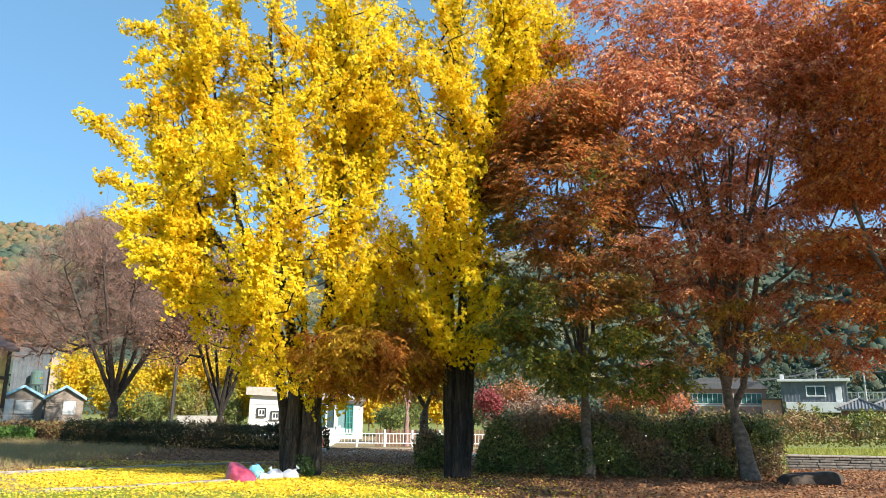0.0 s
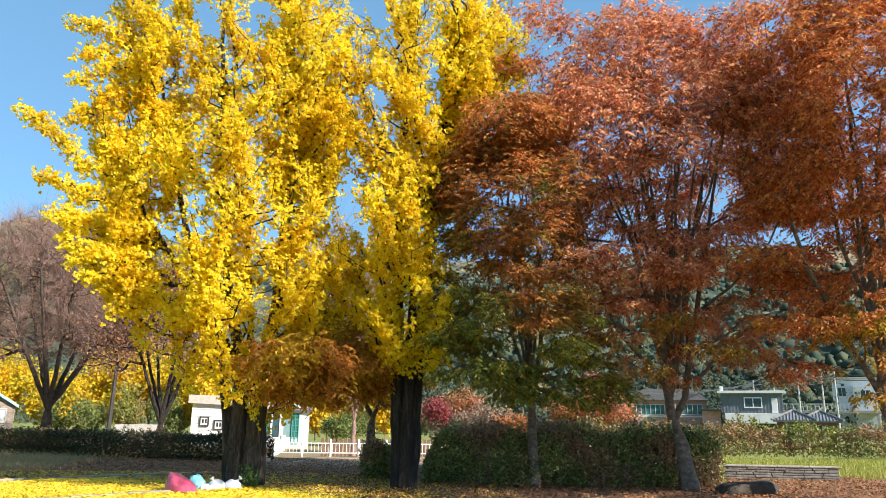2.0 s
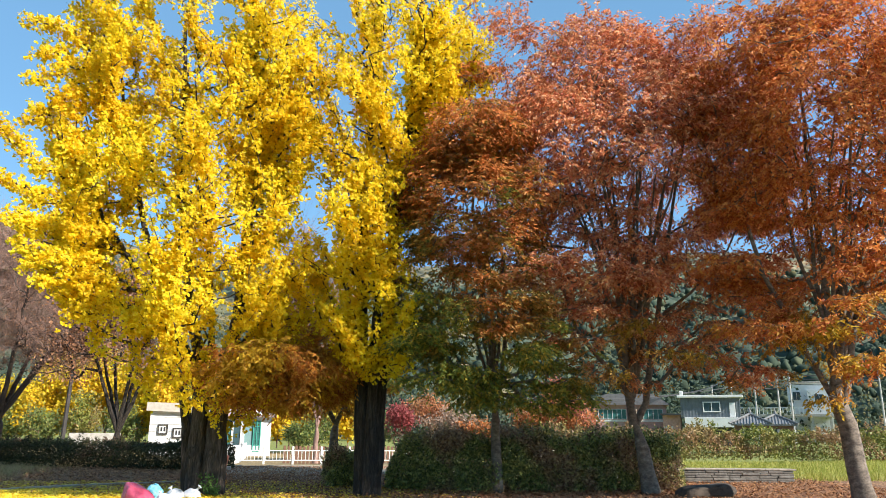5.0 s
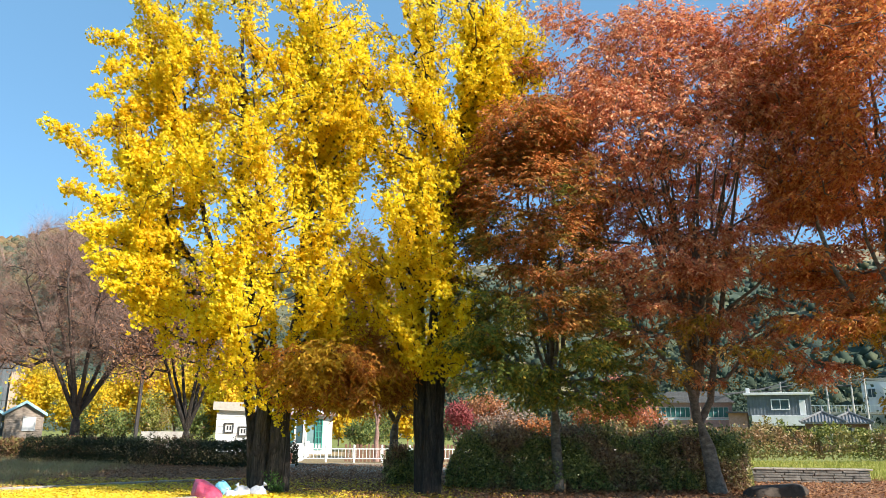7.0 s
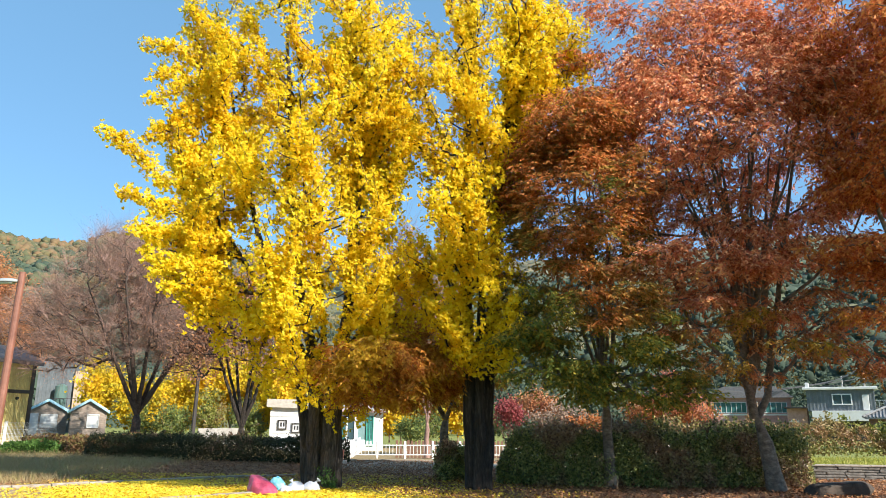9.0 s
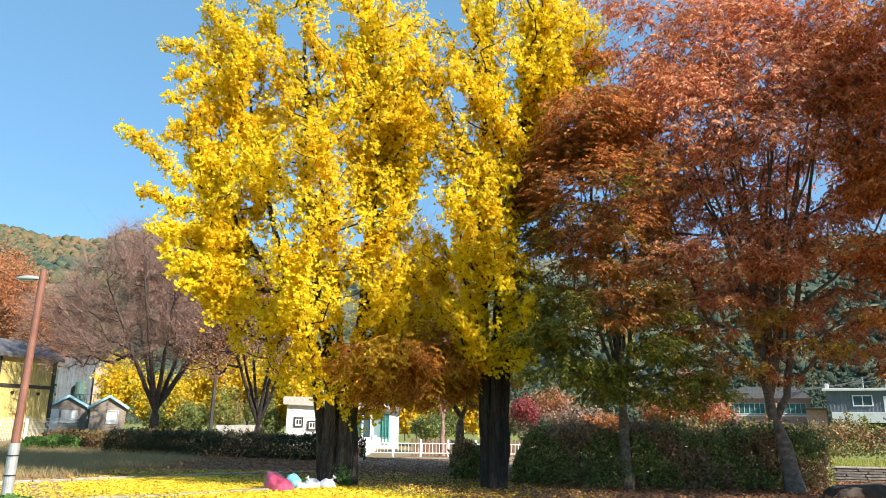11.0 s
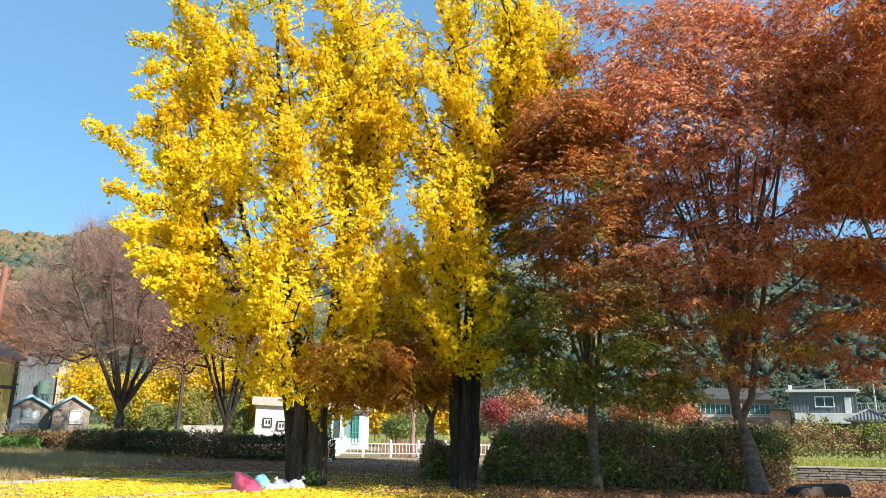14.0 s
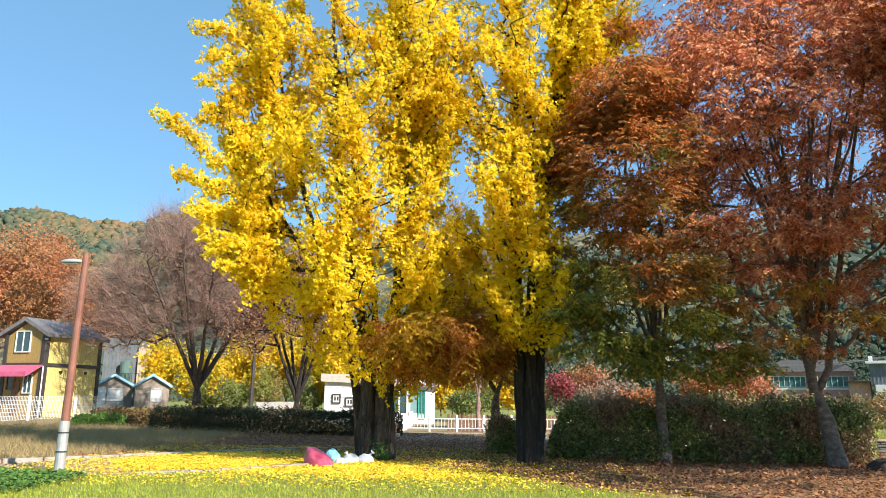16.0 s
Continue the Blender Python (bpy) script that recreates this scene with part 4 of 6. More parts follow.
YELLOW_ROW = [
    (-30.48, 60, 4.41, 1.48, 2, 2.84),
    (-22.34, 58, 4.56, 1.78, 2.5, 3.16),
    (-23.27, 57, 2.68, 1.27, 2, 1.81),
    (-20.0, 57, 3.82, 1.64, 2.5, 2.58),
    (-15.49, 56, 3.79, 2.1, 2.5, 2.5),
    (-18.5, 58, 5.26, 1.75, 2.5, 2.31),
    (-13.45, 55, 4.84, 1.83, 2, 2.16),
    (-27.07, 60, 3.45, 1.56, 2, 2.15),
]
YELLOW_BACK = [
    (-4.97, 60, 3.03, 1.23, 2, 1.27),
    (-3.56, 60, 3.5, 1.23, 2, 1.52),
    (-1.68, 60, 2.58, 1.09, 2, 1.27),
    (-0.28, 60, 2.12, 1.09, 2, 1.27),
    (-5.72, 58, 2.08, 0.67, 1.5, 0.78),
]
GINKGO_B_SIDE = [
    (-1.56, 17.6, 10.7, 0.71, 1.1, 1.9),
    (-1.19, 17.3, 9.28, 0.6, 1.1, 1.36),
    (-0.82, 17.5, 11.19, 0.64, 1.1, 1.75),
    (-1.33, 17.4, 5.24, 0.85, 1.1, 0.99),
    (-0.47, 17.5, 4.56, 0.85, 1.1, 0.85),
    (0.5, 16.8, 3.92, 0.81, 1.1, 0.68),
    (1.03, 16.8, 4.47, 0.48, 1.1, 0.95),
    (-0.94, 17.6, 5.73, 0.72, 1.1, 0.72),
    (2.56, 18.6, 12.51, 1.21, 1.1, 1.21),
    (1.36, 18.0, 11.57, 1.15, 1.1, 1.81),
    (-0.02, 17.0, 9.19, 1.04, 1.1, 1.78),
    (0.03, 16.6, 6.79, 1.04, 1.1, 1.25),
    (0.66, 16.4, 5.62, 0.61, 1.1, 0.81),
]
GINKGO_SKIRT = [
    (-7.04, 16.6, 5.58, 0.66, 0.9, 0.59),
    (-6.42, 16.6, 4.93, 0.72, 0.9, 0.58),
    (-5.82, 16.6, 4.43, 0.64, 0.9, 0.50),
    (-5.26, 16.7, 4.02, 0.63, 0.9, 0.49),
    (-7.33, 16.8, 6.37, 0.60, 0.9, 0.60),
    (-6.45, 16.9, 5.93, 0.82, 0.9, 0.74),
    (-4.98, 16.6, 4.70, 0.77, 0.9, 0.63),
    (-4.12, 16.6, 4.00, 0.69, 0.9, 0.62),
]
GINKGO_FINGERS_HIGH = [
    [(-7.25, 17.5, 11.16), (-7.65, 17.2, 11.44), (-8.53, 16.9, 11.4)],
    [(-7.36, 17.4, 10.72), (-7.68, 17.1, 10.78), (-8.09, 16.8, 10.38)],
    [(-7.2, 17.4, 10.49), (-7.57, 17.0, 10.14), (-8.11, 16.8, 9.69)],
    [(-6.71, 17.2, 9.86), (-7.06, 16.9, 9.62), (-7.43, 16.6, 9.15)],
    [(-6.44, 17.2, 9.32), (-7.09, 16.9, 9.31), (-7.67, 16.7, 8.82), (-7.99, 16.6, 8.41)],
    [(-5.84, 17.6, 10.66), (-6.96, 17.5, 12.04), (-7.73, 17.5, 13.01)],
    [(-5.32, 17.4, 10.26), (-6.03, 17.2, 11.57), (-6.67, 17.0, 11.87)],
    [(-4.97, 17.4, 9.17), (-5.32, 17.3, 11.34), (-5.92, 17.3, 12.47)],
    [(-3.6, 17.4, 10.5), (-4.36, 17.2, 11.5), (-4.59, 17.1, 11.92)],
]
GINKGO_FINGERS_LOW = [
    [(-6.28, 17.0, 7.01), (-6.83, 16.8, 7.24), (-7.46, 16.6, 7.43), (-7.99, 16.5, 8.06), (-9.06, 16.4, 8.77)],
    [(-6.6, 16.9, 6.68), (-7.41, 16.6, 6.77), (-7.99, 16.4, 6.97), (-8.39, 16.2, 6.95)],
    [(-6.3, 16.6, 6.04), (-7.2, 16.3, 6.07), (-7.92, 16.1, 6.1)],
    [(-5.76, 16.4, 5.19), (-6.65, 16.1, 5.24), (-7.26, 15.9, 4.94)],
    [(-5.42, 16.3, 4.65), (-6.23, 16.1, 4.73), (-6.88, 15.9, 4.57)],
    [(-4.66, 16.4, 4.17), (-5.46, 16.2, 4.12), (-6.22, 16.0, 3.88)],
]
GINKGO_HANGING = [
    [(-3.61, 17.75, 3.43), (-3.39, 17.75, 2.34), (-3.16, 17.75, 1.52)],
    [(-4.72, 17.2, 3.89), (-4.79, 17.2, 2.95), (-4.67, 17.2, 2.11)],
    [(-5.14, 17.2, 4.15), (-5.19, 17.2, 3.34), (-4.92, 17.2, 2.69)],
]
GINKGO_A_TOP = [
    (-4.21, 18.2, 15.13, 2.26, 2.4, 1.86),
    (-6.22, 18.2, 14.32, 1.22, 1.8, 1.26),
]
GINKGO_B_TOP = [
    (1.68, 18.2, 14.02, 1.67, 2.2, 1.87),
    (0.58, 18.0, 15.4, 1.64, 2.2, 1.99),
    (1.15, 18.2, 18.57, 1.21, 1.8, 1.71),
]
SHRUBS = [
    (5.23, 50, 3.1, 1.73, 1.6, 0.85),
    (2.91, 46, 2.4, 0.57, 1.0, 0.7),
    (6.32, 48, 2.14, 1.99, 1.6, 1.06),
    (7.84, 46, 1.61, 1.07, 1.2, 0.63),
    (13.26, 55, 2.7, 1.39, 1.6, 1.05),
    (-21.67, 54, 1.89, 1.2, 1.6, 1.09),
    (-24.67, 56, 2.09, 1.01, 1.4, 1.56),
    (-3.24, 46, 1.32, 0.95, 1.2, 0.55),
    (-2.65, 56, 1.9, 1.38, 1.5, 1.23),
    (-19.0, 54, 2.53, 1.18, 1.5, 1.55),
    (1.59, 52, 1.93, 1.71, 1.6, 1.14),
    (-15.41, 52, 1.94, 1.34, 1.5, 1.2),
]

ginkgo_a_stems = [
    [(-3.61, 18.30, -0.00, 0.245), (-3.67, 18.30, 1.60, 0.205), (-3.79, 18.20, 3.04, 0.150), (-4.11, 18.10, 4.51, 0.130), (-4.59, 18.00, 7.91, 0.090), (-4.92, 18.10, 12.01, 0.050), (-4.88, 18.10, 15.47, 0.020)],
    [(-3.27, 18.25, -0.01, 0.275), (-3.25, 18.25, 1.60, 0.235), (-3.09, 18.20, 3.03, 0.160), (-2.89, 18.00, 4.78, 0.130), (-2.72, 18.00, 9.15, 0.090), (-3.13, 18.00, 12.92, 0.050), (-3.34, 18.00, 15.30, 0.020)],
    [(-3.88, 18.70, 0.00, 0.150), (-4.05, 18.70, 1.60, 0.130), (-4.36, 18.50, 3.36, 0.110), (-5.17, 18.20, 5.61, 0.090), (-6.02, 17.90, 8.89, 0.050), (-6.65, 17.90, 11.63, 0.020)],
    [(-3.61, 18.20, 2.00, 0.120), (-4.06, 17.80, 3.44, 0.100), (-4.89, 17.30, 4.68, 0.080), (-6.13, 17.20, 6.45, 0.050), (-6.97, 17.50, 8.44, 0.020)],
    [(-3.42, 18.10, 2.45, 0.100), (-3.44, 17.60, 3.84, 0.080), (-3.55, 17.00, 5.76, 0.060), (-3.81, 16.60, 7.85, 0.030)],
]
rng_g = np.random.default_rng(11)
ginkgo_a_tufts = np.vstack([boughs(rng_g, ginkgo_a_stems, GINKGO_A + GINKGO_A_SIDE, 124, 26, 2.3, 1.0, 0.08), fill(rng_g, GINKGO_A + GINKGO_A_SIDE, 1150, 0.1, 0.3, 0.8),
                            fingers(rng_g, GINKGO_FINGERS_HIGH + GINKGO_FINGERS_LOW, 0.075), fingers(rng_g, GINKGO_HANGING, 0.09, 0.11), fill(rng_g, GINKGO_SKIRT, 260, 0.1, 0.3, 0.8), fill(rng_g, GINKGO_A_TOP, 230)])
ginkgo("ginkgo_tree", 11, ginkgo_a_stems, ginkgo_a_tufts, 8, BARK_BROWN, "tall golden ginkgo with several dark furrowed trunks and dense leaves", "park trees", 1.3)
ginkgo_b_stems = [
    [(0.3, 18.0, 0, 0.19), (0.2, 18.05, 2.0, 0.18), (0.1, 18.0, 6.0, 0.15), (0.3, 18.1, 12, 0.10), (0.6, 18.1, 19, 0.03)],
    [(0.52, 18.05, 0, 0.19), (0.68, 18.1, 2.5, 0.18), (0.95, 18.1, 7.0, 0.14), (1.5, 18.3, 12, 0.08), (1.7, 18.3, 16, 0.03)],
    [(0.44, 17.9, 0, 0.16), (0.46, 17.85, 2.2, 0.13), (0.5, 17.2, 5.0, 0.09), (0.6, 17.0, 9.0, 0.04)],
]
ginkgo_b_tufts = np.vstack([boughs(rng_g, ginkgo_b_stems, GINKGO_B + GINKGO_B_SIDE, 84, 26, 2.2, 1.1, 0.08), fill(rng_g, GINKGO_B + GINKGO_B_SIDE, 700, 0.1, 0.3, 0.8), fill(rng_g, [(2.3, 18.4, 12.0, 1.2, 1.2, 1.3), (2.9, 18.6, 10.9, 0.9, 1.0, 1.2)], 260), fill(rng_g, GINKGO_B_TOP, 260)])
ginkgo("ginkgo_tree", 12, ginkgo_b_stems, ginkgo_b_tufts, 8, BARK_DARK, "very tall narrow golden ginkgo with fused black trunks", "park trees", 2.8)

rust_stems = [
    [(7.63, 18.20, 0.01, 0.210), (7.47, 18.20, 1.11, 0.170), (7.30, 18.20, 1.76, 0.155)],
    [(7.08, 18.10, 2.55, 0.060), (6.63, 17.90, 3.02, 0.055), (5.61, 17.60, 4.11, 0.050), (5.20, 17.40, 5.36, 0.040), (4.66, 17.20, 7.22, 0.020)],
    [(7.26, 18.20, 1.73, 0.115), (7.07, 18.10, 2.76, 0.100), (7.08, 18.00, 4.04, 0.085), (7.05, 17.80, 5.32, 0.065), (6.57, 17.60, 7.84, 0.040), (6.05, 17.40, 10.14, 0.020)],
    [(7.09, 18.00, 3.97, 0.060), (6.82, 17.80, 5.17, 0.050), (6.27, 17.60, 6.61, 0.035), (5.53, 17.40, 8.85, 0.020)],
    [(7.33, 18.20, 1.76, 0.100), (7.63, 18.20, 2.28, 0.090), (7.79, 18.10, 3.48, 0.080), (8.03, 18.00, 4.63, 0.065), (8.14, 17.70, 5.76, 0.050), (8.57, 17.30, 8.53, 0.035), (9.21, 17.20, 11.06, 0.020)],
    [(7.78, 18.10, 3.41, 0.050), (7.61, 17.90, 4.61, 0.045), (7.66, 17.70, 5.90, 0.040), (8.02, 17.40, 8.56, 0.020)],
    [(8.02, 18.00, 4.49, 0.045), (8.72, 17.40, 5.11, 0.035), (9.67, 17.10, 6.22, 0.025), (10.53, 17.00, 7.98, 0.015)],
]
rng_z = np.random.default_rng(21)
RUST_DOME = ((7.55, 18.0, 7.0), (4.45, 3.4, 5.7))
rust_tufts = np.vstack([dome(rng_z, *RUST_DOME, 2000, 0.1), plates(rng_z, ZELKOVA_RUST + ZELKOVA_RUST_LOW, 105, 14), plates(rng_z, [(7.7, 18.6, 6.6, 3.6, 2.8, 2.6)], 62, 14)])
zelkova("zelkova_tree", 21, rust_stems + fan_limbs(rng_z, (7.25, 18.2, 2.3), *RUST_DOME, 13, 0.055), rust_tufts, 4, RUST_LEAF, BARK_GREY,
        "zelkova with rust-red leaves and a forked grey trunk", "park trees", 2.75)
orange_stems = [
    [(11.36, 15.3, 0, 0.24), (11.2, 15.3, 1.3, 0.20), (11.0, 15.3, 2.2, 0.18)],
    [(11.0, 15.3, 2.1, 0.075), (10.4, 15.4, 3.4, 0.06), (9.6, 15.5, 5.2, 0.055), (9.1, 15.6, 8.0, 0.03), (8.8, 15.6, 10.2, 0.015)],
    [(11.0, 15.3, 2.0, 0.14), (10.95, 15.2, 4.0, 0.11), (10.8, 15.0, 7.0, 0.06), (10.6, 14.7, 11.0, 0.02)],
    [(11.05, 15.3, 2.0, 0.11), (11.5, 15.1, 4.0, 0.09), (12.6, 14.8, 7.0, 0.05), (13.2, 14.6, 10.5, 0.02)],
]
ORANGE_DOME = ((11.7, 14.7, 6.5), (3.7, 3.5, 5.2))
orange_tufts = np.vstack([dome(rng_z, *ORANGE_DOME, 1400, 0.1), plates(rng_z, ZELKOVA_ORANGE + ZELKOVA_ORANGE_LOW, 72, 14), plates(rng_z, [(11.4, 15.2, 6.2, 3.0, 2.4, 2.4)], 42, 14),
                          fingers(rng_z, [[(10.91, 15.0, 2.5), (9.9, 14.4, 2.25)], [(10.6, 15.0, 3.49), (9.2, 14.4, 3.89)], [(10.54, 15.0, 4.0), (8.72, 14.8, 4.44)]], 0.1, 0.2)])
zelkova("zelkova_tree", 22, orange_stems + fan_limbs(rng_z, (11.0, 15.3, 2.3), *ORANGE_DOME, 11, 0.055), orange_tufts, 4, ORANGE_LEAF, BARK_GREY,
        "zelkova with orange and yellow-green leaves in open layers", "park trees", 1.8)
# a tree beside the camera, out of view, whose shade lies before the hedge
tree("zelkova_tree", 25, [[(12.6, 5.2, 0, 0.28), (12.4, 5.4, 5, 0.2)], [(12.4, 5.4, 4.9, 0.14), (11.2, 6.4, 8, 0.1), (8.8, 7.8, 11.2, 0.04)], [(12.4, 5.4, 4.9, 0.13), (13.2, 5.2, 8, 0.08), (14.2, 5.0, 11.5, 0.03)]],
     [(8.9, 8.2, 11.6, 3.4, 2.2, 1.5), (13.4, 7.4, 11.4, 3.2, 2.4, 2.0), (16.0, 5.6, 10.5, 2.2, 2.0, 1.6)], 290, 15, 0.24, RUST_LEAF, BARK_GREY,
     "broad rust-coloured zelkova shading the lawn", (0.35, 0.35, 0.25), 0.9, 0.008, 0.43, 0.5, 0.5, void=0.3, group="park trees", rough=0.12)
mid_stems = [
    [(3.78, 18.9, 0, 0.15), (3.75, 18.9, 1.4, 0.12), (3.72, 18.85, 2.2, 0.11)],
    [(3.72, 18.85, 2.1, 0.08), (3.55, 18.6, 4.0, 0.06), (3.1, 18.3, 7.0, 0.04), (2.9, 18.2, 10.4, 0.015)],
    [(3.72, 18.85, 2.0, 0.08), (3.95, 18.6, 3.6, 0.06), (3.8, 18.0, 6.0, 0.04), (3.5, 17.4, 8.5, 0.015)],
]
MID_DOME = ((2.8, 17.1, 5.5), (1.75, 1.7, 4.0))
mid_tufts = np.vstack([dome(rng_z, *MID_DOME, 620, 0.0), plates(rng_z, ZELKOVA_MID, 86, 14, 0.5), plates(rng_z, ZELKOVA_MID_LOW, 24, 13, 0.5)])
zelkova("zelkova_tree", 23, mid_stems + fan_limbs(rng_z, (3.72, 18.85, 2.2), *MID_DOME, 6, 0.04), mid_tufts, 4, GREEN_LEAF, BARK_GREY,
        "zelkova turning from dark green to rust, slender grey trunk", "park trees", 2.0)
small_stems = [
    [(-0.45, 21.4, 0, 0.14), (-0.5, 21.4, 1.4, 0.12), (-0.45, 21.3, 1.8, 0.11)],
    [(-0.47, 21.35, 1.7, 0.08), (-1.1, 20.6, 2.8, 0.06), (-1.8, 19.2, 3.6, 0.03)],
    [(-0.45, 21.3, 1.7, 0.07), (-0.1, 20.8, 2.6, 0.05), (-0.3, 20.0, 3.6, 0.03)],
]
zelkova("zelkova_tree", 24, small_stems, plates(rng_z, ZELKOVA_SMALL + ZELKOVA_SMALL_NEAR, 66, 13, 0.4), 5, BROWN_LEAF, BARK_GREY,
        "low zelkova with copper-brown drooping leaves", "park trees", 1.7, hang=(1.0, 4.0))


def spread_stems(base, top, r, count, seed, splay=0.5):
    """A short bole that divides into rising limbs."""
    rng = np.random.default_rng(seed)
    x, y, z = base
    fork = z + (top - z) * 0.16
    out = [[(x, y, z, r), (x, y, fork, r * 0.8)]]
    for k in range(count):
        a = k * math.tau / count + rng.uniform(-0.4, 0.4)
        s = (top - z) * splay * rng.uniform(0.6, 1.0)
        out.append([(x, y, fork - 0.15, r * 0.5), (x + math.cos(a) * s * 0.35, y + math.sin(a) * s * 0.35, z + (top - z) * 0.4, r * 0.36),
                    (x + math.cos(a) * s * 0.8, y + math.sin(a) * s * 0.8, z + (top - z) * 0.75, r * 0.18)])
    return out


tree("bare_tree", 31, spread_stems((-18.5, 41, 0.2), 12.0, 0.27, 9, 1, 0.42), BARE_A, 1600, 7, 0.10, FADED_LEAF, BARK_SHADE,
     "nearly bare wide tree with purplish brown twigs", (0.4, 0.4, 0.3), 0.9, 0.011, 0.42, 0.5, void=0.2, group="background trees", rough=0.1, step=0.9, fuzz=22)
# near-black bark carries the ginkgo's shade on this trunk
tree("bare_tree", 32, spread_stems((-11.0, 36.3, 0), 9.0, 0.22, 6, 2, 0.4), BARE_B, 700, 20, 0.14, FADED_LEAF, BARK_DARK,
     "tree losing its brown leaves, shade put into its dark bark", (0.4, 0.4, 0.25), 0.9, 0.013, 0.42, 0.5, void=0.2, group="background trees", rough=0.1, step=0.8, fuzz=6)
tree("bare_tree", 33, spread_stems((-1.6, 34, 0), 10.5, 0.12, 5, 3, 0.25), BARE_C, 500, 5, 0.15, FADED_LEAF, BARK_TWIG,
     "slim leafless tree behind the ginkgos", (0.4, 0.4, 0.3), 0.9, 0.012, 0.42, 0.5, void=0.2, group="background trees", rough=0.1, step=0.8, fuzz=8)
tree("orange_tree", 34, spread_stems((-43.0, 57.5, 0.4), 13.0, 0.35, 6, 4), ORANGE_A, 1000, 46, 0.23, HAZY_LEAF, BARK_TWIG,
     "broad orange-brown tree behind the yellow house", (0.5, 0.5, 0.35), 0.9, 0.015, 0.42, 0.5, void=0.3, void_scale=0.4, group="background trees", rough=0.1, step=1.0)
tree("maple_tree", 35, spread_stems((17.2, 55.5, 0), 5.0, 0.14, 5, 5), RED_MAPLE, 260, 30, 0.2, RED_LEAF, BARK_TWIG,
     "pinkish red maple beyond the hedge", (0.35, 0.35, 0.25), 0.9, 0.012, 0.42, 0.6, void=0.2, group="background trees", rough=0.1, step=0.8)
for k, b in enumerate(YELLOW_ROW):
    tree("ginkgo_tree", 40 + k, spread_stems((b[0], b[1], 0.3), b[2] + b[5] * 0.6, 0.16, 4, 40 + k, 0.2), [b, (b[0], b[1], b[2] - b[5] * 0.5, b[3] * 0.9, b[4] * 0.9, b[5] * 0.8)],
         120, 50, 0.21, GINKGO_BACK, BARK_TWIG, "bright yellow ginkgo in a distant row", (0.35, 0.35, 0.35), 0.9, 0.012, 0.42, 1.0, fan=True, void=0.25, group="yellow row", rough=0.1, step=0.8)
for k, b in enumerate(YELLOW_BACK):
    tree("ginkgo_tree", 60 + k, spread_stems((b[0], b[1], 0.0), b[2] + b[5] * 0.6, 0.06, 4, 60 + k, 0.2), [b],
         90, 42, 0.26, GINKGO_BACK, BARK_TWIG, "yellow-green tree beyond the lane", (0.35, 0.35, 0.35), 0.9, 0.012, 0.42, 1.0, fan=True, void=0.25, group="background trees", rough=0.1, step=0.8)

for k, b in enumerate(HILL_YELLOW):
    tree("ginkgo_tree", 80 + k, spread_stems((b[0], b[1], b[2] - b[5] * 1.6), b[2] + b[5] * 0.6, 0.12, 5, 80 + k, 0.3), [b], 120, 24, 0.5, GINKGO_BACK, BARK_TWIG,
         "yellow tree among dark woods on the hillside", (0.5, 0.5, 0.4), 0.9, 0.02, 0.42, 1.0, fan=True, void=0.2, group="background trees", rough=0.1, step=1.2)

# ---- hedges ----
hedge("hedge", 71, [(1.0, 20.2), (4.4, 19.7), (7.0, 19.6), (9.1, 20.0)], 1.9, 1.5, 54000, 0.08, HEDGE_LEAF, "dense dark green hedge with reddish twigs and loose shoots", 0.5, 1300, (0.72, 0.80, 0.80, 0.92, 0.88, 0.97, 0.9))
hedge("hedge", 72, [(-16.5, 33.0), (-11.5, 31.0), (-4.6, 28.6)], 2.0, 1.0, 34000, 0.08, HEDGE_SHADED, "low hedge with the ginkgos' shade put into its leaf colour", 0.25, 300)
hedge("hedge", 73, [(9.5, 38), (22, 40), (34, 36), (44, 30)], 3.0, 1.55, 30000, 0.15, HEDGE_LIGHT, "loose sunlit hedge of pale green and straw-coloured shrubs", 0.45, 900)
hedge("bush", 74, [(-0.75, 20.9), (0.3, 20.9)], 1.1, 0.9, 5000, 0.08, HEDGE_LEAF, "dark bush round a small tree", 0.5, 160)
hedge("bush", 75, [(-22, 37.5), (-15.5, 35.0)], 2.2, 0.8, 14000, 0.13, BRUSH_LEAF, "reddish brown shrubs beside the dry grass", 0.4)
hedge("bush", 76, [(-22.5, 35.5), (-19, 36.5)], 1.6, 0.55, 7000, 0.13, IVY_LEAF, "low leafy green weeds before the sheds", 0.5)


# ---- shrubs beyond the hedge and the lane ----
SHRUB_GREY = leaf_mat("greyish_shrub_leaf", [(0, (0.20, 0.13, 0.09)), (1, (0.36, 0.26, 0.19))], None, 0.25)
SHRUB_GREEN = leaf_mat("green_shrub_leaf", [(0, (0.07, 0.11, 0.03)), (0.7, (0.16, 0.20, 0.05)), (1, (0.34, 0.34, 0.08))], None, 0.3)


def shrub(seed, blob, mat, label, count=2600, size=0.17):
    """A round-headed shrub: stems from one foot and a ragged mass of leaves."""
    tree("shrub", seed, spread_stems((blob[0], blob[1], -0.3), blob[2] + blob[5] * 0.5, 0.07, 5, seed, 0.35), [blob, (blob[0] + blob[3] * 0.3, blob[1], blob[2] - blob[5] * 0.5, blob[3] * 0.9, blob[4] * 0.9, blob[5] * 0.7)],
         90, count // 90, size, mat, BARK_TWIG, label, (0.25, 0.25, 0.2), 0.9, 0.012, 0.42, 0.6, void=0.2, group="shrubs", rough=0.1, step=0.7, clear=0.1)


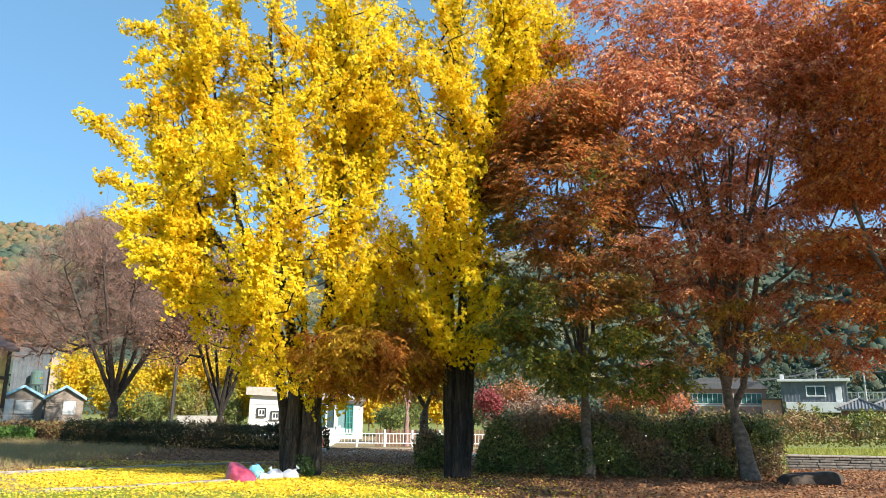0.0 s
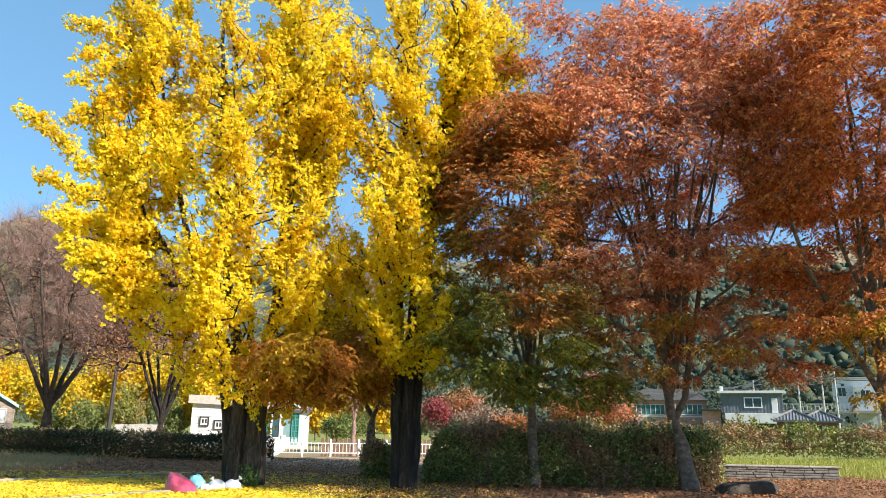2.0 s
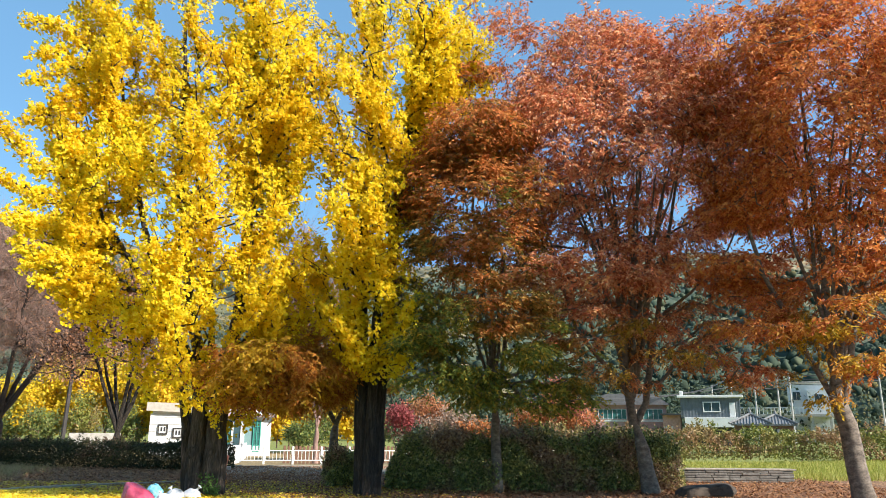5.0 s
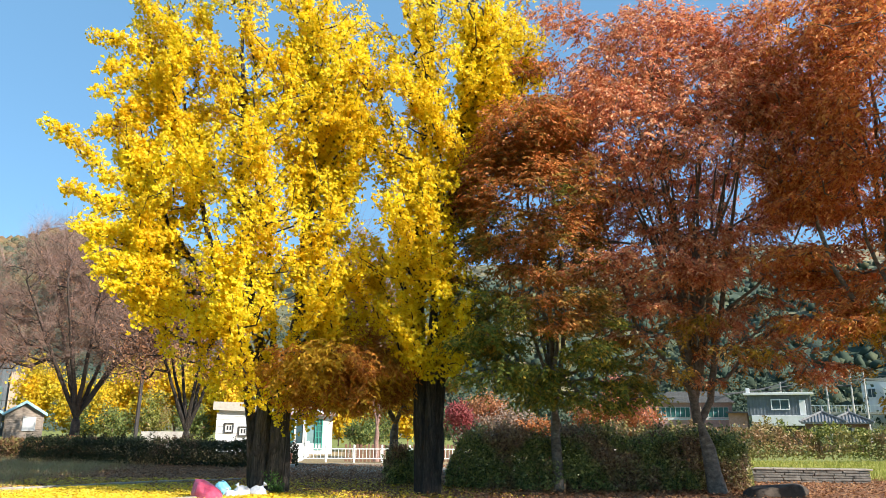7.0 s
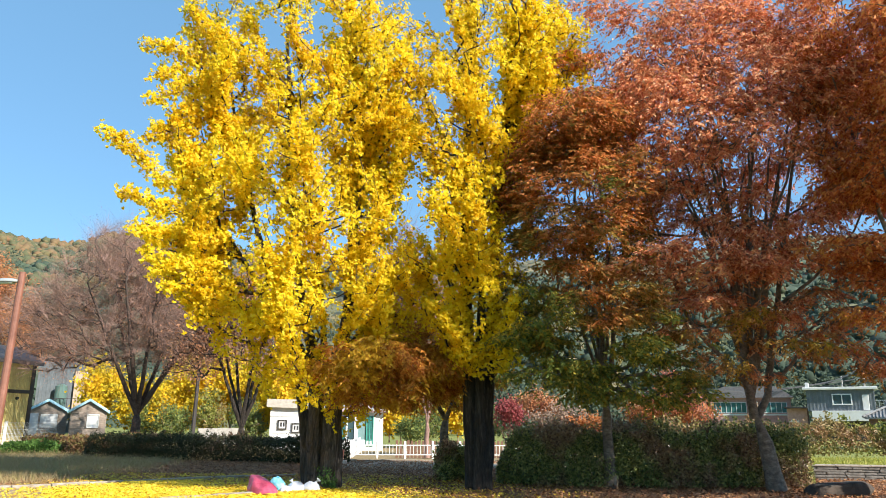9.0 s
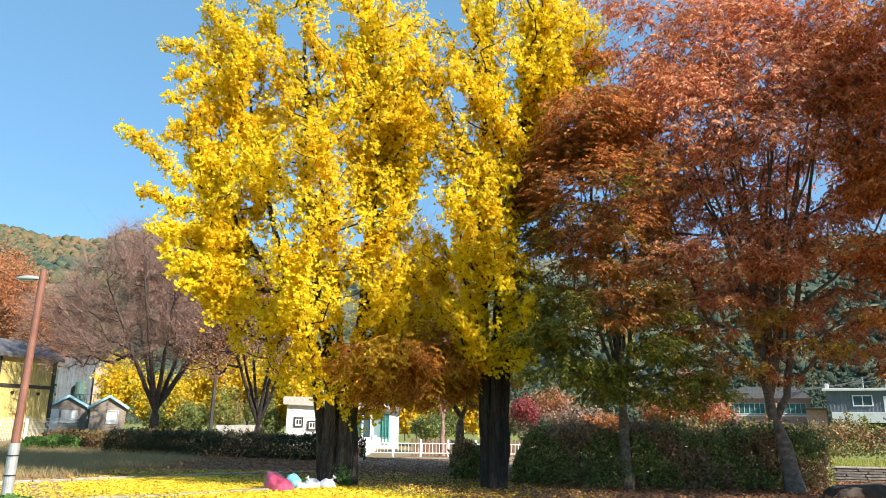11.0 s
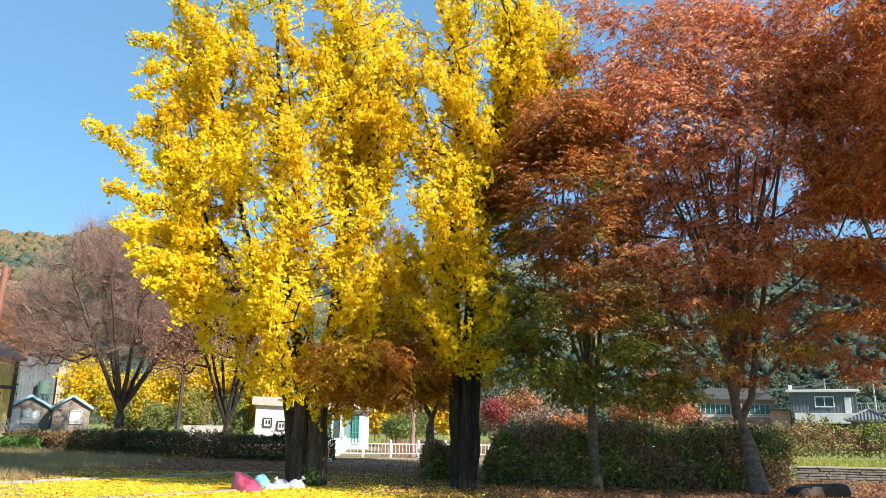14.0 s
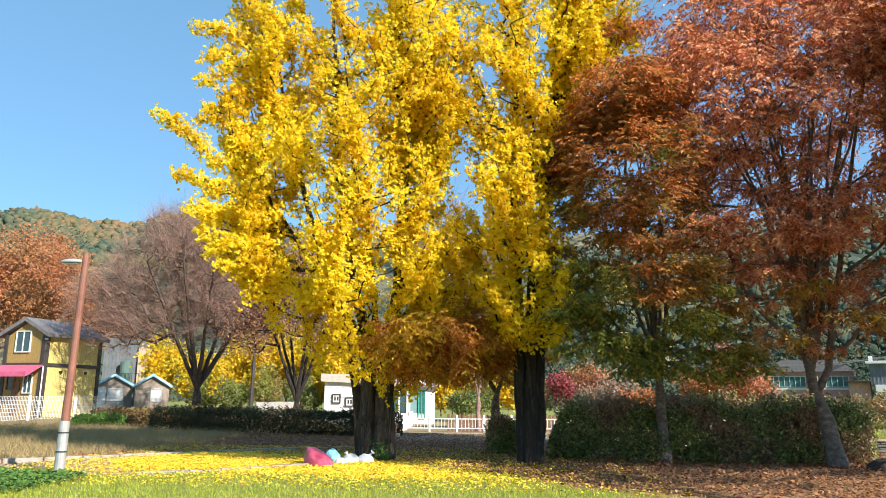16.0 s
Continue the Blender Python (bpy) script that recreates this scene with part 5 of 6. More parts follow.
for k, (b, m, lab) in enumerate(zip(SHRUBS, (HAZY_LEAF, CRIMSON_LEAF, SHRUB_GREY, FAR_ORANGE_LEAF, FAR_ORANGE_LEAF, SHRUB_GREEN, SHRUB_GREEN, SHRUB_GREEN, SHRUB_GREEN, HEDGE_LIGHT, SHRUB_GREEN, SHRUB_GREEN),
                                ("rust shrub beyond the hedge", "crimson shrub beyond the hedge", "greyish brown shrub beyond the hedge", "orange shrub beyond the hedge", "pale orange shrub beyond the hedge",
                                 "dark green shrub behind the bare tree", "green shrub behind the bare tree", "green shrub by the cottage garden", "yellow-green shrub by the cottage garden", "straw-coloured shrub among yellow trees",
                                 "green shrub beyond the hedge", "green shrub beneath yellow trees"))):
    shrub(90 + k, b, m, lab)


# ---- houses ----
def rot_box(parent, name, mat, lim, bevel=0.0, label=""):
    return part(name, box(*lim, bevel), mat, parent, label)


def window(parent, m, w, h, cols=2, rows=1, frame_mat=None, glass=None, bar=0.06, name="window", depth=0.09):
    """A framed window whose lower left corner stands at m, looking to -y."""
    bm = bmesh.new()
    box(0, w, -depth, 0.02, 0, bar, 0.008, bm), box(0, w, -depth, 0.02, h - bar, h, 0.008, bm)
    box(0, bar, -depth, 0.02, bar, h - bar, 0.008, bm), box(w - bar, w, -depth, 0.02, bar, h - bar, 0.008, bm)
    for k in range(1, cols):
        x = w * k / cols
        box(x - bar * 0.4, x + bar * 0.4, -depth * 0.9, 0.0, bar, h - bar, 0, bm)
    for k in range(1, rows):
        z = h * k / rows
        box(bar, w - bar, -depth * 0.85, 0.0, z - bar * 0.3, z + bar * 0.3, 0, bm)
    bm.transform(m)
    fr = part(name, bm, frame_mat or WHITE_PAINT, parent)
    for k in range(cols):
        g = box(w * k / cols + bar * 0.45, w * (k + 1) / cols - bar * 0.45, -depth * 0.4, -0.005, bar, h - bar)
        g.transform(m)
        part("pane", g, glass or GLASS, fr)
    return fr


def wall_box(parent, x0, x1, y0, y1, z0, z1, mat, ribs=0.0, name="wall", courses=0.0):
    """A closed block of wall; ribs stand out every so many metres, courses of siding lap one over the next."""
    if ribs:
        out, d = [], 0.014
        n = int((x1 - x0) / ribs)
        for k in range(n):
            a = x0 + k * (x1 - x0) / n
            out += [(a, y0), (a + ribs * 0.55, y0), (a + ribs * 0.62, y0 - d), (a + ribs * 0.92, y0 - d)]
        n = int((y1 - y0) / ribs)
        for k in range(n):
            a = y0 + k * (y1 - y0) / n
            out += [(x1, a), (x1, a + ribs * 0.55), (x1 + d, a + ribs * 0.62), (x1 + d, a + ribs * 0.92)]
        out += [(x1, y1), (x0, y1)]
        bm = prism(out, z0, z1)
        bm.transform(Matrix(((1, 0, 0, 0), (0, 0, 1, 0), (0, 1, 0, 0), (0, 0, 0, 1))))
    elif courses:
        out = []
        n = int((z1 - z0) / courses)
        for k in range(n):
            z = z0 + k * (z1 - z0) / n
            out += [(y0 - 0.04, z), (y0 - 0.01, z + (z1 - z0) / n * 0.97)]
        out += [(y1, z1), (y1, z0)]
        bm = prism(out, x0, x1)
        bm.transform(Matrix(((0, 1, 0, 0), (1, 0, 0, 0), (0, 0, 1, 0), (0, 0, 0, 1))))
    else:
        bm = box(x0, x1, y0, y1, z0, z1, 0.01)
    bmesh.ops.recalc_face_normals(bm, faces=bm.faces[:])
    return part(name, bm, mat, parent)


def gable_roof(parent, x0, x1, y0, y1, eave, rise, thick, mat, label="", ridge_x=None):
    """A pitched roof whose ridge runs along y."""
    c = (x0 + x1) / 2 if ridge_x is None else ridge_x
    bm = prism([(x0, eave), (c, eave + rise), (x1, eave), (x1, eave + thick), (c, eave + rise + thick), (x0, eave + thick)][::1], y0, y1)
    return part("roof", bm, mat, parent, label)


YELLOW_WALL = surface("yellow_siding", [(0.3, (0.52, 0.40, 0.13)), (0.7, (0.66, 0.53, 0.20))], 2.5, 0.6, 0, 0.05)
# gable boards: shade on the front put in as a darker yellow
GABLE_SHADE_WALL = surface("gable_boards_shade_toned", [(0.3, (0.24, 0.16, 0.045)), (0.7, (0.36, 0.25, 0.08))], 4.0, 0.7, 0, 0.15, (6, 6, 1))
BLACK_TRIM = surface("dark_trim", [(0.3, (0.025, 0.022, 0.02)), (0.7, (0.06, 0.05, 0.045))], 3, 0.6, 0, 0.05)
ROOF_GREY = surface("shingle_grey", [(0.3, (0.10, 0.095, 0.10)), (0.7, (0.19, 0.18, 0.185))], 6, 0.8, 0, 0.3)
AWNING = surface("pink_awning", [(0.3, (0.44, 0.07, 0.14)), (0.7, (0.56, 0.13, 0.22))], 3, 0.6, 0, 0.05)
OLD_WOOD = surface("weathered_boards", [(0.3, (0.20, 0.15, 0.11)), (0.7, (0.40, 0.33, 0.27))], 5, 0.85, 0, 0.3, (1, 1, 8))
BLUE_ROOF = surface("blue_roofing", [(0.3, (0.30, 0.55, 0.66)), (0.7, (0.42, 0.68, 0.78))], 3, 0.5, 0, 0.05)
BLUE_GREY = surface("blue_grey_cladding", [(0.3, (0.07, 0.085, 0.095)), (0.7, (0.12, 0.14, 0.155))], 2, 0.6, 0, 0.05)
TAN_WALL = plain("tan_cladding", (0.45, 0.34, 0.24), 0.7)
PINK_WALL = surface("pink_brickwork", [(0.3, (0.36, 0.20, 0.17)), (0.7, (0.52, 0.32, 0.28))], 4, 0.8, 0, 0.1)
ROSE_TRIM = plain("rose_eave", (0.44, 0.30, 0.26), 0.6)
PALE_ROOF = surface("pale_shingle", [(0.3, (0.36, 0.32, 0.27)), (0.7, (0.52, 0.47, 0.40))], 5, 0.8, 0, 0.2)
CURTAIN = plain("curtain_behind_glass", (0.20, 0.32, 0.32), 0.25)
GREEN_FRAME = plain("green_door_frame", (0.05, 0.33, 0.26), 0.5)
TILE_GREY = surface("grey_clay_tile", [(0.3, (0.12, 0.12, 0.122)), (0.7, (0.25, 0.25, 0.25))], 5, 0.75, 0, 0.2)
BROWN_WOOD = surface("brown_timber", [(0.3, (0.12, 0.06, 0.035)), (0.7, (0.22, 0.12, 0.075))], 5, 0.7, 0, 0.2)
RED_POT = surface("terracotta", [(0.3, (0.32, 0.09, 0.05)), (0.7, (0.46, 0.16, 0.09))], 6, 0.8, 0, 0.1)

SIDE = Matrix.Rotation(radians(90), 4, 'Z')


def yellow_house():
    h = thing("yellow_house", (-27.2, 39.5, 0.25), -7.5, "small two-storey yellow house with grey shingle roof and pink awning", "house")
    wall_box(h, -2.76, 0, 0, 4.65, 0, 2.95, YELLOW_WALL, 0.16)
    wall_box(h, -2.76, 0, 0, 4.65, 3.1, 4.72, YELLOW_WALL, 0.16)
    part("belt", box(-2.86, 0.08, -0.08, 4.73, 2.92, 3.12, 0.01), BLACK_TRIM, h)
    part("gable_front", box(-2.62, -0.12, -0.07, 0.0, 0.05, 2.9), GABLE_SHADE_WALL, h)
    part("gable_front", prism([(-2.62, 3.13), (-0.12, 3.13), (-0.12, 4.7), (-1.38, 5.5), (-2.62, 4.7)], -0.07, 4.6), GABLE_SHADE_WALL, h)
    for x0, x1, y0, y1 in ((-0.22, 0.06, -0.12, 0.22), (-0.22, 0.06, 4.42, 4.72), (-2.84, -2.58, -0.12, 0.2)):
        part("corner_post", box(x0, x1, y0, y1, 0, 4.75, 0.01), BLACK_TRIM, h)
    gable_roof(h, -3.1, 0.34, -0.35, 5.0, 4.62, 0.95, 0.24, ROOF_GREY, "dark grey shingle roof with wide eaves")
    window(h, pose(-2.05, -0.07, 3.72), 1.05, 1.28, 2)
    window(h, pose(-1.2, -0.07, 1.35), 0.62, 1.15, 2)
    window(h, pose(-2.35, -0.07, 1.55), 0.55, 0.95, 1, frame_mat=BROWN_WOOD)
    part("door", box(-1.95, -1.42, -0.13, -0.04, 0.05, 2.1, 0.01), BROWN_WOOD, h)
    bm = prism([(-0.02, 2.95), (-0.02, 3.0), (-1.25, 2.58), (-1.25, 2.3)], -0.05, 2.9)
    bm.transform(Matrix.Translation((0, -0.1, 0)) @ Matrix.Rotation(radians(90), 4, 'Z'))
    part("awning", bm, AWNING, h, "pink cloth awning")
    part("downpipe", tube([(0.1, -0.16, 0), (0.1, -0.16, 2.9)], 0.04), WHITE_PAINT, h)
    part("wall_lamp", box(0.0, 0.16, -0.2, -0.05, 4.45, 4.55, 0.02), WHITE_PAINT, h)
    for y in (1.3, 3.4):
        part("vent", tube([(0.0, y, 2.62), (0.12, y, 2.62)], 0.09), DARK_METAL, h)


yellow_house()


def shed(at, yaw, w, label, wide):
    h = thing("garden_shed", at, yaw, label, "shed", "garden sheds")
    wall_box(h, -w / 2, w / 2, 0, 2.6, 0, 1.75, OLD_WOOD, courses=0.14)
    part("gable_front", prism([(-w / 2, 1.75), (w / 2, 1.75), (0, 2.45)], 0.0, 2.6), OLD_WOOD, h)
    gable_roof(h, -w / 2 - 0.22, w / 2 + 0.22, -0.3, 2.8, 1.62, 0.86, 0.19, BLUE_ROOF, "pale blue sheet roof")
    for x in (-w / 2 - 0.02, w / 2 - 0.06):
        part("corner_board", box(x, x + 0.08, -0.06, 0.0, 0, 1.72), OLD_WOOD, h)
    window(h, pose(-0.42 if wide else -0.1, -0.02, 0.62), 1.1 if wide else 0.8, 0.95, 1, glass=WHITE_PAINT)
    if wide:
        part("door", box(-w / 2 + 0.12, -0.55, -0.07, -0.01, 0.1, 1.62, 0.01), WHITE_PAINT, h)


shed((-29.95, 51.95, 0.45), 30, 2.55, "weathered wooden shed with blue roof and white door", True)
shed((-26.65, 51.45, 0.45), 27, 2.3, "weathered wooden shed with blue roof and white window", False)

h = thing("clad_building", (-38.4, 64.3, 0.4), 29, "tall blue-grey metal-clad building behind the sheds", "building")
wall_box(h, 0, 4.5, 0, 4, 0, 6.6, BLUE_GREY, 0.3)
wall_box(h, 3.0, 3.9, -0.35, 0, 0, 5.6, TAN_WALL, 0, "tan_wall")
part("roof", box(-0.15, 4.65, -0.2, 4.2, 6.6, 6.78, 0.02), DARK_METAL, h)
window(h, pose(3.95, -0.02, 4.9), 0.45, 0.9, 1)
part("platform", box(1.1, 3.2, -1.3, -0.05, 1.9, 2.05, 0.01), DARK_METAL, h)
for x in np.linspace(1.15, 3.15, 8):
    part("rail_post", tube([(x, -1.25, 2.0), (x, -1.25, 3.1)], 0.02, 5), DARK_METAL, h)
part("handrail", tube([(1.1, -1.25, 3.1), (3.2, -1.25, 3.1)], 0.025, 5), DARK_METAL, h)
part("water_tank", tube([(2.0, -0.7, 2.05), (2.0, -0.7, 4.2), (2.0, -0.7, 4.4)], [0.5, 0.5, 0.2], 14), plain("tank_green", (0.10, 0.17, 0.15), 0.4), h, "green plastic water tank")
part("leg", tube([(1.2, -1.2, 0), (1.2, -1.2, 1.9)], 0.05, 6), DARK_METAL, h)
part("leg", tube([(3.1, -1.2, 0), (3.1, -1.2, 1.9)], 0.05, 6), DARK_METAL, h)


def white_house():
    h = thing("white_house", (-8.70, 51.27, -0.38), 8.0, "white cottage with glazed sunroom, green-framed door and pale roof", "house")
    wall_box(h, -4.7, 0.05, 0.0, 4.5, 0, 3.0, WHITE_PAINT, courses=0.22, name="siding_wall")
    wall_box(h, 0.0, 2.62, 1.2, 4.5, 0, 2.75, WHITE_PAINT)
    part("sill_wall", box(0.05, 2.62, 0.0, 0.12, 0, 0.75, 0.01), WHITE_PAINT, h)
    part("lintel", box(0.05, 2.62, 0.0, 0.14, 2.38, 2.66, 0.01), WHITE_PAINT, h)
    part("side_wall", box(2.62, 3.18, 0.03, 4.5, 0, 2.72, 0.01), WHITE_PAINT, h)
    for x in (0.05, 0.55, 1.15, 1.3, 2.5):
        part("post", box(x, x + 0.13, -0.02, 0.12, 0.75, 2.4, 0.01), WHITE_PAINT, h)
    for x0, x1, g in ((0.18, 0.55, GLASS_GREEN), (0.68, 1.15, GLASS), (1.43, 1.95, CURTAIN)):
        part("pane", box(x0, x1, 0.05, 0.08, 0.75, 2.38), g, h)
    d = window(h, pose(1.98, 0.04, 0.3), 0.52, 2.08, 2, 5, GREEN_FRAME, GLASS_GREEN, 0.06, "glazed_door")
    bm = box(2.1, 2.26, -0.01, 0.05, 1.75, 2.0)
    part("roof", prism([(-4.95, 2.95), (3.5, 2.62), (3.5, 2.75), (2.8, 3.05), (-0.2, 3.42), (-4.95, 3.5)], -0.35, 4.8), PALE_ROOF, h, "pale shingle roof")
    bm.free()
    part("eave_board", box(-0.1, 3.52, -0.42, -0.3, 2.62, 2.78, 0.01), ROSE_TRIM, h)
    part("porch_gable", prism([(1.35, 2.75), (2.75, 2.75), (2.05, 3.2)], -0.5, 0.6), WHITE_PAINT, h)
    part("gable_trim", prism([(1.2, 2.74), (1.2, 2.84), (2.05, 3.36), (2.9, 2.84), (2.9, 2.74), (2.05, 3.22)], -0.58, 0.7), ROSE_TRIM, h)
    for x, z in ((-4.15, 1.42), (-3.2, 1.2)):
        fr = window(h, pose(x, -0.05, z), 0.62, 0.66, 1, 1, BLACK_TRIM, WHITE_PAINT, 0.08, "picture_frame")
        for k in (0.17, 0.36):
            b = box(k, k + 0.11, -0.05, -0.03, 0.2, 0.48)
            b.transform(pose(x, -0.05, z))
            part("picture_bar", b, DARK_METAL, fr)


white_house()


def right_houses():
    h = thing("grey_house", (34.07, 72.38, 0), -27.3, "flat-roofed slate blue house with white band", "house")
    wall_box(h, 0, 5.8, 0, 6, 2.85, 4.85, BLUE_GREY, 0.32)
    part("fascia_band", box(0.35, 5.6, -0.7, 0.1, 1.88, 2.85, 0.02), WHITE_PAINT, h, "white painted band under the upper storey")
    wall_box(h, 0.3, 5.6, 0.2, 6, 0, 1.88, BLACK_TRIM, 0, "lower_wall")
    part("roof", box(-0.3, 6.1, -0.4, 6.3, 4.85, 5.1, 0.03), WHITE_PAINT, h)
    part("chimney", box(-0.05, 0.3, 0.5, 0.9, 5.1, 5.6, 0.02), WHITE_PAINT, h)
    window(h, pose(2.2, -0.02, 3.4), 1.7, 1.05, 2, bar=0.1)
    part("door", box(4.75, 5.3, -0.06, 0.02, 2.9, 4.35, 0.02), WHITE_PAINT, h)
    part("balcony", box(5.8, 6.7, 0.2, 3, 2.75, 2.88, 0.01), DARK_METAL, h)
    for k in range(6):
        part("rail_post", tube([(5.85 + k * 0.16, 0.22, 2.88), (5.85 + k * 0.16, 0.22, 3.8)], 0.02, 4), DARK_METAL, h)
    part("annex", box(-1.9, -0.1, 0.6, 4, 0, 3.1, 0.02), PINK_WALL, h)
    part("annex_roof", box(-2.1, 0.0, -0.3, 4, 3.1, 3.25, 0.01), DARK_METAL, h)
    part("annex_panel", box(-1.8, -0.9, 0.5, 0.6, 0.9, 2.0, 0.01), WHITE_PAINT, h)
    h = thing("pink_house", (27.2, 80.6, 0), -21.6, "pink brick house with rows of windows and grey roof", "house")
    wall_box(h, 0, 8.2, 0, 6, 0, 4.3, PINK_WALL)
    window(h, pose(0.25, -0.02, 2.7), 3.6, 1.15, 7, glass=GLASS_GREEN)
    window(h, pose(5.2, -0.02, 2.7), 2.6, 1.15, 5, glass=GLASS_GREEN)
    part("sill_band", box(-0.05, 8.25, -0.08, 0.05, 2.45, 2.62, 0.01), WHITE_PAINT, h)
    bm = prism([(-0.4, 4.3), (8.6, 4.3), (6.8, 5.5), (1.6, 5.5)], -0.5, 6.4)
    part("roof", bm, ROOF_GREY, h, "grey pitched roof")
    part("porch", box(4.1, 5.0, -0.9, 0, 0, 3.9, 0.02), TAN_WALL, h)
    h = thing("white_building", (59.2, 92.7, 0), -34, "distant white block with a terrace", "building")
    wall_box(h, 0, 5.2, 0, 6, 0, 7.9, WHITE_PAINT)
    wall_box(h, 2.4, 5.2, -1.2, 0, 0, 7.0, WHITE_PAINT, 0, "bay_wall")
    part("roof", box(-0.2, 5.4, -0.3, 6.2, 7.9, 8.1, 0.02), CONCRETE, h)
    window(h, pose(0.6, -0.02, 5.6), 1.0, 1.2, 2)
    window(h, pose(3.2, -1.22, 5.2), 1.2, 1.2, 2)
    part("terrace", box(-6, 5.2, -3.2, -1.2, 3.4, 3.75, 0.02), CONCRETE, h)
    for k in range(23):
        part("baluster", box(-6 + k * 0.48, -5.9 + k * 0.48, -3.2, -3.1, 3.75, 4.5), FENCE_WHITE, h)
    part("handrail", box(-6, 5.2, -3.22, -3.08, 4.5, 4.6), FENCE_WHITE, h)
    for k in range(6):
        part("pillar", box(-5.8 + k * 2.1, -5.5 + k * 2.1, -3.0, -2.7, 0, 3.4), CONCRETE, h)


right_houses()


def pavilion(at, yaw, label):
    """A small open pavilion with a hipped tile roof."""
    h = thing("garden_pavilion", at, yaw, label, "pavilion", "pavilions")
    w, e, a = 1.4, 2.05, 2.75
    bm = bmesh.new()
    apex = bm.verts.new((0, 0, a))
    ring = [bm.verts.new((w * x, w * y, e)) for x, y in ((-1, -1), (1, -1), (1, 1), (-1, 1))]
    low = [bm.verts.new((w * x, w * y, e - 0.1)) for x, y in ((-1, -1), (1, -1), (1, 1), (-1, 1))]
    for k in range(4):
        bm.faces.new((ring[k], ring[(k + 1) % 4], apex))
        bm.faces.new((low[k], low[(k + 1) % 4], ring[(k + 1) % 4], ring[k]))
    bm.faces.new(low[::-1])
    for q in range(4):
        turn = Matrix.Rotation(q * math.pi / 2, 4, 'Z')
        for k in range(-6, 7):
            x = k * w / 6.5
            f = abs(x) / w
            top = Vector((x, -w * f, e + (a - e) * (1 - f)))
            t = tube([turn @ Vector((x, -w - 0.04, e + 0.02)), turn @ (top + Vector((0, 0, 0.03)))], 0.035, 5)
            join(bm, t)
        join(bm, tube([turn @ Vector((-w - 0.1, -w - 0.1, e + 0.06)), turn @ Vector((0, 0, a + 0.08))], 0.08, 6))
    part("roof", bm, TILE_GREY, h, "ribbed grey tile roof")
    part("finial", tube([(0, 0, a), (0, 0, a + 0.2), (0, 0, a + 0.55)], [0.14, 0.1, 0.02], 8), TILE_GREY, h)
    for x, y in ((-1, -1), (1, -1), (1, 1), (-1, 1)):
        part("post", tube([(x * 1.05, y * 1.05, 0), (x * 1.05, y * 1.05, e)], 0.11, 8), BROWN_WOOD, h)
    part("beam", box(-1.15, 1.15, -1.15, -1.0, e - 0.35, e - 0.1, 0.01), BROWN_WOOD, h)
    part("beam", box(-1.15, 1.15, 1.0, 1.15, e - 0.35, e - 0.1, 0.01), BROWN_WOOD, h)
    part("deck", box(-1.2, 1.2, -1.2, 1.2, 0.0, 0.45, 0.02), BROWN_WOOD, h)


pavilion((29.95, 51.95, 0), -30, "open pavilion with grey tiled hip roof")
pavilion((32.5, 52.8, 0), -30, "open pavilion with grey tiled hip roof")

POLE = surface("concrete_pole", [(0.3, (0.34, 0.32, 0.30)), (0.7, (0.5, 0.48, 0.45))], 3, 0.9, 0, 0.1)
tops = []
for x, y, z, arm in ((48.1, 81.9, 8.4, 0), (50.25, 80.6, 7.8, 1.6), (45.8, 83.2, 8.3, 0), (43.85, 84.25, 7.0, 0), (51.4, 79.9, 8.4, 1.2), (60.0, 76, 8.6, 1.2)):
    p = thing("utility_pole", (x, y, 0), 0, "grey concrete utility pole carrying wires", "utility pole", "utility poles")
    part("pole", tube([(0, 0, 0), (0.05, 0, z)], [0.125, 0.085], 8), POLE, p)
    if arm:
        part("crossarm", box(-arm, 0.25, -0.05, 0.05, z - 1.4, z - 1.28), DARK_METAL, p)
    tops.append(Vector((x, y, z - 0.3)))


def wire(a, b, sag, r=0.05):
    cu = [(a.x + (b.x - a.x) * t, a.y + (b.y - a.y) * t, a.z + (b.z - a.z) * t - sag * 4 * t * (1 - t)) for t in np.linspace(0, 1, 14)]
    t = thing("overhead_wire", cu[0], 0, "thin dark overhead wire between poles", "wire", "overhead wires")
    part("cable", tube([(p[0] - cu[0][0], p[1] - cu[0][1], p[2] - cu[0][2]) for p in cu], r, 4), DARK_METAL, t)


for a, b in ((0, 1), (1, 4), (4, 5), (2, 0), (3, 2)):
    for dz in (0.0, -0.5, -1.1):
        wire(tops[a] + Vector((0, 0, dz)), tops[b] + Vector((0, 0, dz)), 0.25)
wire(tops[2], Vector((36, 76, 5.6)), 0.5)
wire(tops[0] + Vector((0, 0, -1.6)), Vector((20, 86, 6.2)), 0.9)
wire(tops[0] + Vector((0, 0, -0.9)), Vector((14, 70, 4.6)), 0.9)
wire(tops[3], Vector((10, 62, 3.4)), 0.8)

